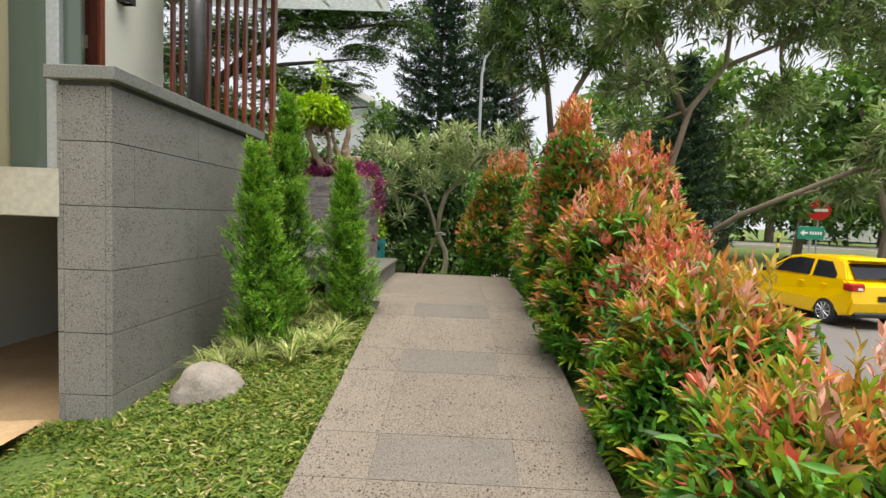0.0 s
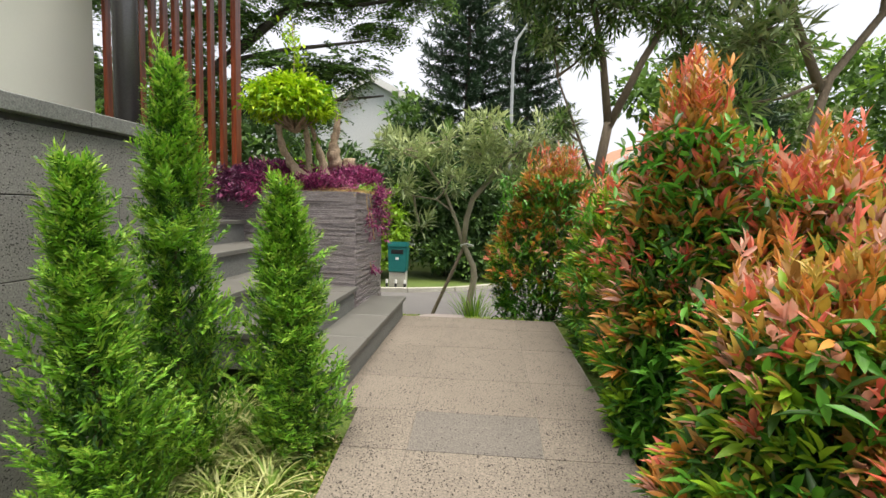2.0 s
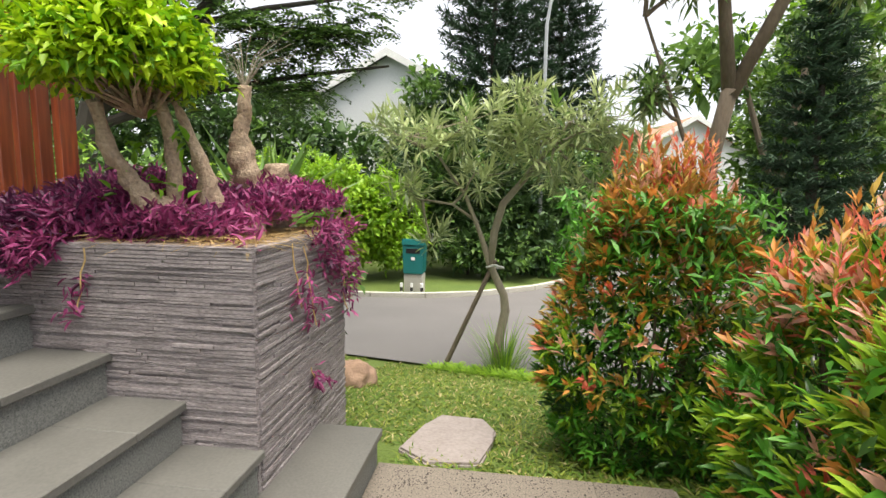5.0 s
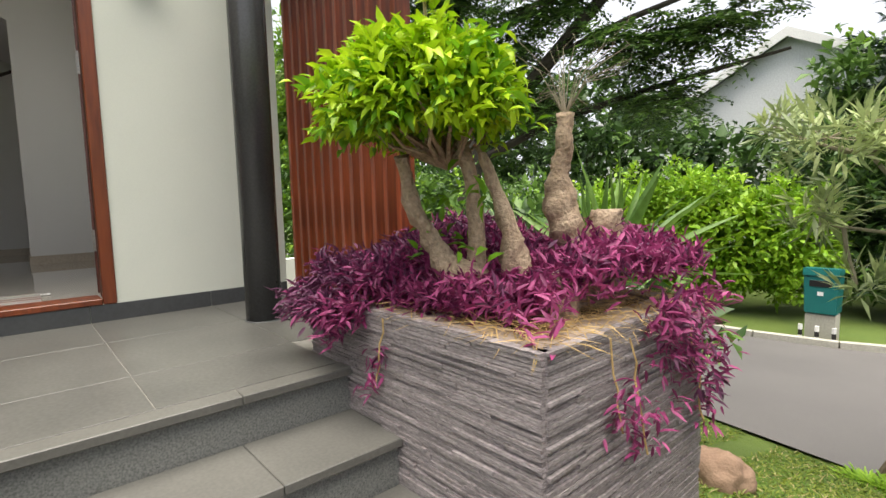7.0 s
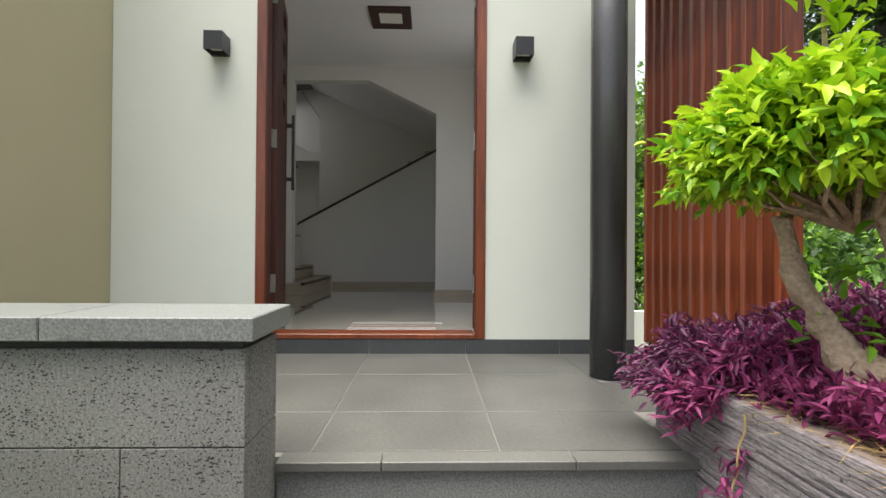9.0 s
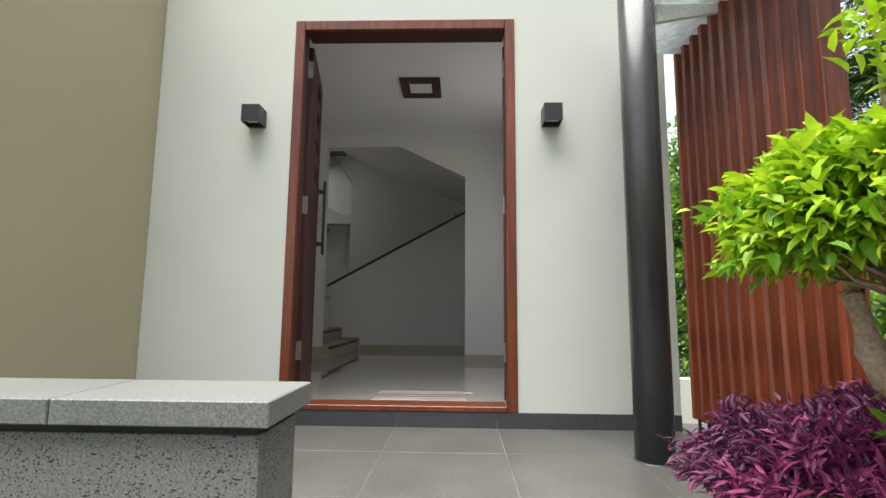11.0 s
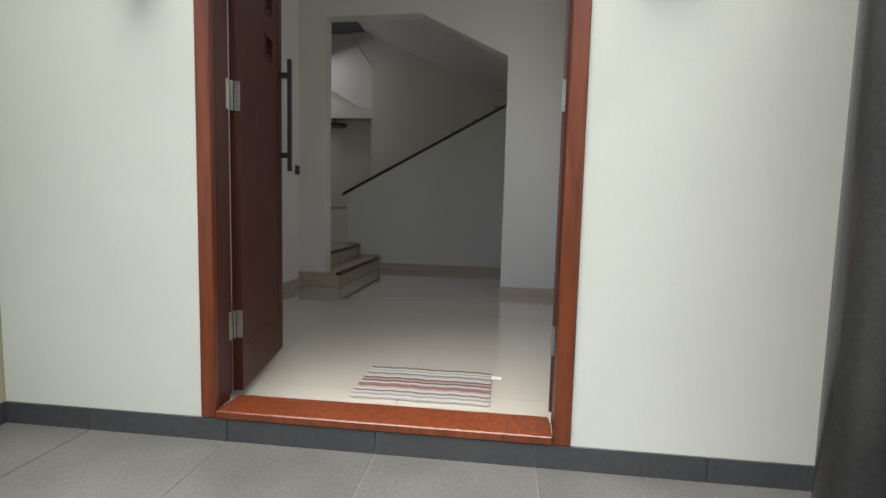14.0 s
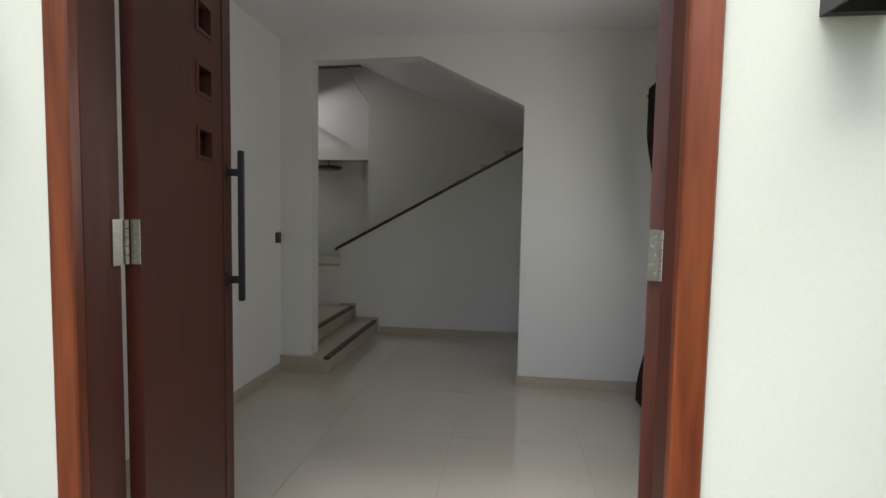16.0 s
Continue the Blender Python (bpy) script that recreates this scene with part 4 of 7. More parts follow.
# ---- planter ----
PX0, PX1, PY0, PY1, PZ0, PZ1 = -2.08, -0.946, YP, 7.43, 0.95, 2.376
pl = thing("planter", (PX1, PY0, 1.0), "tall raised planter clad in thin grey-mauve slate strips", "planter")
part("core", boxes((PX0 - PX1 + 0.015, -0.015, 0.015, PY1 - PY0 - 0.015, PZ0 - 1.0, PZ1 - 1.09)), M["slate_joint"], pl)
part("soil", boxes((PX0 - PX1 + 0.1, -0.1, 0.1, PY1 - PY0 - 0.1, PZ1 - 1.088, PZ1 - 1.0 - 0.03)), M["soil"], pl, "dark soil with dry straw")
part("rim", boxes((PX0 - PX1 + 0.012, -0.012, 0.012, 0.1, PZ1 - 1.088, PZ1 - 1.0), (-0.1, -0.012, 0.1, PY1 - PY0 - 0.012, PZ1 - 1.088, PZ1 - 1.0),
                  (PX0 - PX1 + 0.012, -0.1, PY1 - PY0 - 0.1, PY1 - PY0 - 0.012, PZ1 - 1.088, PZ1 - 1.0)), M["slate_cap"], pl, "pale mortar rim")

rnd = random.Random(11)
def strips(parent, ax, length, flip):
    """Rows of thin split stones along one face; near ones are parts, the rest one mesh."""
    z = PZ0 - 1.0
    made = 0
    rest = bmesh.new()
    while z < PZ1 - 1.0 - 0.004:
        h = rnd.uniform(0.009, 0.0165)
        h = min(h, PZ1 - 1.0 - z)
        a = 0.0
        while a < length - 0.01:
            w = min(rnd.uniform(0.1, 0.42), length - a)
            if length - a - w < 0.07:
                w = length - a
            d = rnd.uniform(0.012, 0.021)
            if z > 0.9 and made < 150:
                bm = bmesh.new()
                e = [d + rnd.uniform(-0.003, 0.003) for _ in range(2)]
                vs = box(bm, flip + a, flip + a + w - 0.002, -d, 0.02, z, z + h - 0.0022) if ax == "y" else box(bm, -0.02, d, a, a + w - 0.002, z, z + h - 0.0022)
                for v in vs:
                    if ax == "y" and v.co.y < 0:
                        v.co.y = -e[v.co.x > flip + a + w / 2]
                    elif ax == "x" and v.co.x > 0:
                        v.co.x = e[v.co.y > a + w / 2]
                part("stone_strip", bm, M["slate"], parent)
                made += 1
            else:
                if ax == "y":
                    box(rest, flip + a, flip + a + w - 0.002, -d, 0.02, z, z + h - 0.0022)
                else:
                    box(rest, -0.02, d, a, a + w - 0.002, z, z + h - 0.0022)
            a += w
        z += h
    part("stone_cladding", rest, M["slate"], parent, kind="stuff")


strips(pl, "y", PX1 - PX0 + 0.012, PX0 - PX1)
strips(pl, "x", PY1 - PY0, 0.0)


# ---- plants: builders ----
def rosettes(P, D, per, L, W, rng, tilt=(0.5, 1.2), jitter=0.015, idx=0):
    """Whorls of leaves at the tips of shoots: returns bases, directions, lengths, widths, indices."""
    P, D = np.asarray(P, float), unit(np.asarray(D, float))
    n = len(P)
    ph = rng.uniform(0, 2 * np.pi, (n, per)) * 0.3 + (np.arange(per) * 2.4)[None, :] + rng.uniform(0, 6.28, (n, 1))
    tl = np.linspace(tilt[1], tilt[0], per)[None, :] + rng.normal(0, 0.12, (n, per))
    A = unit(np.cross(D, np.array([0.33, 0.71, 0.55])))
    B = np.cross(D, A)
    rad = np.cos(ph)[..., None] * A[:, None] + np.sin(ph)[..., None] * B[:, None]
    dirs = rad * np.sin(tl)[..., None] + D[:, None] * np.cos(tl)[..., None]
    s = np.linspace(-1, 0, per)[None, :, None] * (np.asarray(L).mean() * 0.9)
    base = P[:, None] + D[:, None] * s + rng.normal(0, jitter, (n, per, 3))
    Ls = (L * rng.uniform(0.7, 1.15, (n, per))).reshape(-1)
    return base.reshape(-1, 3), dirs.reshape(-1, 3), Ls, Ls * W, np.repeat(np.broadcast_to(idx, n), per)


def blob_points(n, c, r, rng, shell=0.75, low=-1.0):
    v = unit(rng.normal(0, 1, (n * 3, 3)))
    v = v[v[:, 2] > low][:n]
    k = rng.uniform(shell, 1.0, (len(v), 1))
    return np.asarray(c) + v * np.asarray(r) * k, v


def join_leaf(sets):
    return [np.concatenate([s[i] for s in sets]) for i in range(5)]


# ---- hedge ----
HM = [M["l_green"], M["l_dark"], M["l_lime"], M["l_orange"], M["l_red"], M["l_gold"], M["l_pink"], M["l_brown"]]


def hedge_shrub(x, y, hx, hy, top, warm, seed, red=0.3, taper=0.75, fine=True, n=900):
    """One clipped-looking shrub of many leafy shoots. top: its height; warm: share of coloured young leaves."""
    rng = np.random.default_rng(seed)
    z0 = ground_z(x, y) - 0.02 if x > 0.75 else ramp_z(y) - 0.1
    z0 = min(z0, ramp_z(y) - 0.05)
    H = top - z0
    ob = thing("hedge_shrub", (x, y, z0), "hedge shrub with green leaves and orange-red young shoots", "shrub", "hedge shrubs")
    bm = bmesh.new()
    rr = random.Random(seed)
    for k in range(7):
        a = k * 0.9
        tx, ty = hx * 0.55 * math.cos(a), hy * 0.55 * math.sin(a)
        tube(bm, [(0.04 * math.cos(a), 0.04 * math.sin(a), 0), (tx * 0.5, ty * 0.5, H * 0.35), (tx, ty, H * 0.8)], [0.013, 0.009, 0.004], 5, 0.2, k)
    part("stem", bm, M["bark"], ob)
    u = rng.uniform(0.02, 1, n) ** 0.85
    th = rng.uniform(0, 2 * np.pi, n)
    wid = np.where(u < 0.35, 0.82 + 0.18 * u / 0.35, 1 - (1 - taper) * (np.clip(u - 0.35, 0, 1) / 0.65) ** 1.4)
    cap = rng.uniform(0, 1, n) < 0.4
    rad = np.where(cap, np.sqrt(rng.uniform(0, 1, n)) * taper, wid * rng.uniform(0.84, 1.04, n))
    lump = 1 + 0.09 * np.sin(th * 3 + seed) + 0.05 * np.sin(u * 11 + seed)
    X, Y = np.cos(th) * rad * hx * lump, np.sin(th) * rad * hy * lump
    Z = np.where(cap, H * (1.0 - 0.22 * (rad / taper) ** 2) + rng.normal(0, 0.05, n), u * H * 0.97)
    P = np.stack([X, Y, Z], 1)
    D = np.stack([np.cos(th) * rad, np.sin(th) * rad, np.where(cap, 1.6, 0.45 + 0.5 * u)], 1) + rng.normal(0, 0.25, (n, 3))
    p = rng.uniform(0, 1, n)
    hgt = Z / H
    w = warm * np.clip(0.2 + 1.4 * hgt ** 1.3, 0, 1.5)
    patch = 0.5 + 0.5 * np.sin(X * 9 + seed) * np.sin(Y * 8 + Z * 7 + seed * 2)
    hot = p < w * (0.55 + 0.8 * patch)
    q = rng.uniform(0, 1, n)
    q2 = rng.uniform(0, 1, n)
    warmc = np.where(q < red, np.where(q2 < 0.6, 4, 6), np.where(q < red + 0.3, np.where(q2 < 0.82, 3, 6), np.where(q2 < 0.5, 5, 7)))
    idx = np.where(hot & (hgt > 0.3 - 0.25 * p), warmc, np.where(q < 0.42 + 0.35 * hgt, 2, np.where(q < 0.92, 0, 1)))
    s1 = list(rosettes(P, D, 10, 0.076, 0.3, rng, (0.2, 1.15), 0.006, idx))
    # the lower leaves of a coloured shoot are older and greener
    k = np.tile(np.arange(10), n)
    old = (k < 5) & (rng.uniform(0, 1, len(k)) < 0.75)
    s1[4] = np.where(old & np.isin(s1[4], [3, 4, 5, 6, 7]), np.where(rng.uniform(0, 1, len(k)) < 0.5, 2, 0), s1[4])
    # inner fill without bright tones, more dark green: interior shade put into leaf colour
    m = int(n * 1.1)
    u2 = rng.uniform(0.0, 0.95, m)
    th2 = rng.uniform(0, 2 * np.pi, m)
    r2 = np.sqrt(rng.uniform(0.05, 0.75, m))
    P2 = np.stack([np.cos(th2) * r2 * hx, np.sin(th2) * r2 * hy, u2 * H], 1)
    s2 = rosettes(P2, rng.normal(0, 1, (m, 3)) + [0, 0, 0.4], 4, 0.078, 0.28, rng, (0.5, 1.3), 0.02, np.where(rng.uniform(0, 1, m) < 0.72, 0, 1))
    # tall bare-tipped sprigs over the top
    t = int(20 + 20 * warm)
    th3 = rng.uniform(0, 2 * np.pi, t)
    r3 = np.sqrt(rng.uniform(0, 1, t)) * taper
    sets = [tuple(s1), s2]
    for hh in (0.0, 0.07, 0.14, 0.2):
        P3 = np.stack([np.cos(th3) * r3 * hx, np.sin(th3) * r3 * hy, H * (1 - 0.2 * r3 ** 2) + hh + 0.03 * np.sin(th3 * 5)], 1)[: t if hh < 0.1 else t // 2]
        sets.append(rosettes(P3, np.tile([0, 0, 1.0], (len(P3), 1)) + rng.normal(0, 0.12, (len(P3), 3)), 6, 0.062, 0.25, rng, (0.2, 0.8), 0.004, rng.choice([4, 6, 3, 5], len(P3), p=[0.15 + red * 0.4, 0.15, 0.4 - red * 0.3, 0.3 - red * 0.1])))
    a = join_leaf(sets)
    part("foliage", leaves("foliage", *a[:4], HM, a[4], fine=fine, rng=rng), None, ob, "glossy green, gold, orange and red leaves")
    return ob


# x, y, half width, half length, top, warm, seed, red
HEDGE = [
    (1.12, 1.9, 0.5, 0.5, 1.38, 1.15, 1, 0.12), (1.1, 2.65, 0.5, 0.5, 1.5, 0.42, 2, 0.2), (1.75, 2.3, 0.45, 0.55, 1.34, 1.1, 12, 0.15),
    (1.03, 3.35, 0.4, 0.45, 1.68, 0.5, 3, 0.2), (1.05, 3.75, 0.33, 0.34, 1.82, 0.8, 13, 0.6), (1.0, 4.2, 0.44, 0.45, 2.08, 0.75, 4, 0.2),
    (0.86, 4.98, 0.29, 0.3, 2.66, 1.1, 5, 0.35), (1.25, 4.85, 0.38, 0.4, 2.4, 1.1, 18, 0.5), (1.05, 5.45, 0.45, 0.42, 2.45, 0.6, 6, 0.5), (1.02, 6.05, 0.45, 0.42, 2.42, 0.55, 7, 0.6),
    (1.05, 6.65, 0.45, 0.42, 2.4, 0.5, 8, 0.6), (0.66, 7.6, 0.6, 0.48, 2.64, 1.05, 9, 0.15), (1.5, 5.3, 0.35, 0.6, 2.2, 0.7, 15, 0.5), (1.5, 6.4, 0.35, 0.7, 2.2, 0.7, 16, 0.6), (1.5, 7.5, 0.4, 0.4, 2.25, 0.7, 17, 0.6)]
for h in HEDGE:
    hedge_shrub(*h[:7], fine=(h[0] < 1.3 and h[1] < 5), red=h[7], taper=0.45 if h[4] > 2.5 else 0.7, n=(1500 if h[1] > 7 else 1050 if 3 < h[1] < 5 else 700 if h[1] < 3 else 600) if h[0] < 1.3 else 280)


# ---- conifers by the steps ----
def thuja(x, y, top, r, seed, lean=(0, 0)):
    rng = np.random.default_rng(seed)
    z0 = ground_z(x, y) - 0.02
    H = top - z0
    ob = thing("dwarf_conifer", (x, y, z0), "slim bright green conifer with feathery upright sprays", "conifer", "dwarf conifers")
    bm = bmesh.new()
    tube(bm, curve_path((0, 0, 0), (lean[0], lean[1], H * 0.9), 0, 6, 0.01, seed), list(np.linspace(0.022, 0.004, 7)), 6)
    part("trunk", bm, M["bark"], ob)
    n = 740
    u = rng.uniform(0.0, 1, n) ** 0.9
    prof = np.interp(u, [0, 0.08, 0.28, 0.6, 0.85, 1.0], [0.55, 0.85, 1.0, 0.68, 0.34, 0.05]) * r
    th = rng.uniform(0, 2 * np.pi, n)
    prof = prof * (1 + 0.38 * np.sin(th * 3 + u * 13 + seed)) * rng.uniform(0.5, 1.12, n)
    C = np.stack([np.cos(th) * prof + lean[0] * u, np.sin(th) * prof + lean[1] * u, u * H * 0.95], 1)
    D = unit(np.stack([np.cos(th) * 0.8, np.sin(th) * 0.8, np.full(n, 1.0)], 1) + rng.normal(0, 0.2, (n, 3)))
    # each spray is a flat fan of side twigs with scale leaves
    S = unit(np.cross(D, np.stack([np.cos(th), np.sin(th), 0 * th], 1) + rng.normal(0, 0.3, (n, 3))))
    LS = 0.088 * rng.uniform(0.6, 1.5, n)
    sets = []
    for k in range(9):
        f = k / 9
        for s in (-1, 1):
            base = C + D * (LS * (f - 0.3))[:, None]
            d = unit(D * 0.9 + S * s * (0.9 - 0.5 * f) + rng.normal(0, 0.12, (n, 3)))
            L = LS * (0.55 * (1 - 0.6 * f))
            tip = rng.uniform(0, 1, n)
            idx = np.where(prof / r * 0 + rng.uniform(0, 1, n) < 0.16, 1, np.where((tip < 0.12 + 0.5 * f), 2, 0))
            for g in (0.0, 0.5):
                sets.append((base + d * (L * g)[:, None], unit(d + rng.normal(0, 0.18, (n, 3))), L * 0.66, L * 0.2, idx))
    # inner fill, all dark green: shade between the sprays painted as leaf colour
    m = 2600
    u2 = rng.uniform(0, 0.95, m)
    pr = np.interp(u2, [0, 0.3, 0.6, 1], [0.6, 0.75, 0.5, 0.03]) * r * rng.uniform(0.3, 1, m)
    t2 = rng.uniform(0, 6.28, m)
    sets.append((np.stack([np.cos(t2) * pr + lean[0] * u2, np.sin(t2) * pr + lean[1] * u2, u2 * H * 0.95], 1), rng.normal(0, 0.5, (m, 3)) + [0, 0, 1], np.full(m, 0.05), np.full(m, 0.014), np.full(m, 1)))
    # wispy leader and a few stray tips
    w = 60
    t = rng.uniform(0, 1, w)
    sets.append((np.stack([lean[0] + 0.01 * rng.normal(0, 1, w) - 0.05 * t ** 2, lean[1] + 0.01 * rng.normal(0, 1, w), H * (0.88 + 0.13 * t)], 1), rng.normal(0, 0.4, (w, 3)) + [0, 0, 1.2], np.full(w, 0.045), np.full(w, 0.006), np.full(w, 2)))
    a = join_leaf(sets)
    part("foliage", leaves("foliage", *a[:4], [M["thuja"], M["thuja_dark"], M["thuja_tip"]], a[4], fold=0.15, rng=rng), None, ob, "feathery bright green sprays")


thuja(-1.1, 4.27, 2.42, 0.165, 21, (-0.07, 0.0))
thuja(-1.1, 4.64, 2.84, 0.17, 22, (-0.02, 0.0))
thuja(-0.7, 4.78, 2.38, 0.155, 23, (-0.05, 0.0))


# ---- grass-like plants ----
def tuft(n, L, W, seed, spread=0.03, mats=("lily", "lily_green"), share=0.35, arch=0.9):
    rng = np.random.default_rng(seed)
    th = rng.uniform(0, 6.28, n)
    tilt = rng.uniform(0.1, 1.0, n) * arch
    sets = []
    seg = 3
    base = np.stack([np.cos(th), np.sin(th), 0 * th], 1) * (spread * rng.uniform(0, 1, (n, 1)))
    Ls = L * rng.uniform(0.6, 1.1, n)
    d0 = np.stack([np.cos(th) * np.sin(tilt), np.sin(th) * np.sin(tilt), np.cos(tilt)], 1)
    vs, fs, mi = [], [], []
    for i in range(n):
        side = np.array([-math.sin(th[i]), math.cos(th[i]), 0]) * W * 0.5
        p, d = base[i].copy(), d0[i].copy()
        b = len(vs)
        for s in range(5):
            w = (0.7, 1.0, 0.85, 0.5, 0.05)[s]
            vs += [p - side * w, p + side * w]
            p = p + d * Ls[i] / 4
            d = unit(d + np.array([math.cos(th[i]) * 0.22, math.sin(th[i]) * 0.22, -0.32]) * arch)
        for s in range(4):
            fs.append((b + 2 * s, b + 2 * s + 1, b + 2 * s + 3, b + 2 * s + 2))
            mi.append(0 if rng.uniform() > share else 1)
    me = bpy.data.meshes.new("blades")
    me.from_pydata([tuple(v) for v in vs], [], fs)
    for m in mats:
        me.materials.append(M[m])
    k = 0
    for i, p in enumerate(me.polygons):
        p.material_index = mi[(i // 4) * 4]
    return me


rnd = random.Random(3)
tufts = [tuft(64, 0.19, 0.009, 40 + k) for k in range(4)]
spots = []
for k in range(400):
    if len(spots) > 62:
        break
    y = rnd.uniform(3.95, 5.0)
    x = rnd.uniform(-1.42, -0.68)
    if y < 4.15 and x > -0.85:
        continue
    if all(math.dist((x, y), q) > 0.085 for q in spots) and y > 3.98 + 0.0 * x:
        spots.append((x, y))
for i, (x, y) in enumerate(spots):
    me = tufts[i % 4]
    ob = thing("lilyturf_tuft", (x, y, ground_z(x, y) - 0.01), "tuft of cream-edged arching grass leaves under the conifers", "plant", "lilyturf tufts")
    ob.rotation_euler = (0, 0, rnd.uniform(0, 6))
    ob.scale = (1, 1, rnd.uniform(0.8, 1.2))
    part("grass", me, None, ob)


def lawn_leaves(name, region, n, seed, L, W, label):
    rng = np.random.default_rng(seed)
    x0, x1, y0, y1 = region
    X, Y = rng.uniform(x0, x1, n), rng.uniform(y0, y1, n)
    ok = ~((X > -0.53) & (X < 0.68) & (Y < Y0)) & ~((X > -0.63) & (X < 0.68) & (Y < Y1) & (Y > Y0 - 0.1)) & ~((X < -1.53) & (X > -1.82) & (Y > 3.55)) & ~((X < -1.53) & (Y > 3.55) & (Y < 7.44)) & ~((X < -0.6) & (Y > 5.0) & (Y < 7.44)) & ~((X < -1.9) & (Y < 3.6)) & ~((X > PX0) & (X < PX1 + 0.02) & (Y > 5) & (Y < PY1))
    edge = np.interp(X, [p[0] for p in NEAR_EDGE[:9]], [p[1] for p in NEAR_EDGE[:9]])
    ok &= Y < edge - 0.02
    X, Y = X[ok], Y[ok]
    Z = np.array([ground_z(a, b) for a, b in zip(X, Y)])
    clump = np.sin(X * 13.0 + 2 * np.sin(Y * 7)) * np.sin(Y * 15.0 + 2 * np.sin(X * 9))
    th = rng.uniform(0, 6.28, len(X))
    D = np.stack([np.cos(th), np.sin(th), rng.uniform(0.15, 1.1, len(X))], 1)
    q = rng.uniform(0, 1, len(X))
    idx = np.where(q < 0.1, 2, np.where(q < 0.45 - 0.2 * clump, 1, 0))
    me = leaves(name, np.stack([X, Y, Z - 0.004 + 0.012 * np.clip(clump, 0, 1)], 1), D, L * rng.uniform(0.6, 1.2, len(X)), W, [M["blade"], M["blade_dark"], M["blade_dry"]], idx, rng=rng, droop=0.3)
    ob = new(name, me)
    tagged(ob, label, "grass", kind="stuff")


lawn_leaves("lawn_grass", (-2.0, -0.5, 1.6, 4.9), 50000, 5, 0.04, 0.011, "short broad-bladed yellow-green lawn beside the path")
lawn_leaves("lawn_grass", (-3.4, 1.9, 7.06, 11.2), 60000, 6, 0.056, 0.011, "short yellow-green lawn at the end of the path")


# ---- rocks ----
def rock(name, at, size, mat, seed, label, flat=False):
    bm = bmesh.new()
    bmesh.ops.create_icosphere(bm, subdivisions=4, radius=1)
    for v in bm.verts:
        n = v.co.normalized()
        k = 1 + 0.22 * noise.noise(n * 1.3 + Vector((seed, 0, 0))) + 0.08 * noise.noise(n * 4 + Vector((seed, 3, 0))) + 0.03 * noise.noise(n * 11 + Vector((0, seed, 0)))
        c = n * k
        if flat:
            c.z = max(min(c.z, 0.62 + 0.03 * noise.noise(n * 5)), -0.5)
        v.co = Vector((c.x * size[0], c.y * size[1], c.z * size[2]))
    ob = thing(name, at, label, "rock")
    part("stone", bm, mat, ob, smooth=True)
    return ob


rock("boulder", (-1.17, 3.72, 1.06), (0.175, 0.16, 0.18), M["rock_grey"], 2.0, "smooth rounded grey boulder on the lawn")
rock("boulder", (-1.38, 8.87, 0.98), (0.2, 0.16, 0.15), M["rock_brown"], 5.0, "rough reddish-brown boulder on the lawn by the planter")
pad = thing("stepping_stone", (-0.36, 7.62, 1.19), "flat rough mauve-grey stepping stone in the lawn", "stepping stone")
bm = bmesh.new()
prism(bm, [(-0.12, 0.3), (0.15, 0.28), (0.23, 0.08), (0.21, -0.14), (0.17, -0.42), (-0.08, -0.47), (-0.26, -0.3), (-0.2, 0.08)], -0.05, 0.035, "z")
bmesh.ops.bevel(bm, geom=bm.edges[:], offset=0.012, segments=2, affect="EDGES")
part("slab", bm, M["pad"], pad)
pad.rotation_euler = (radians(-9), 0, 0)


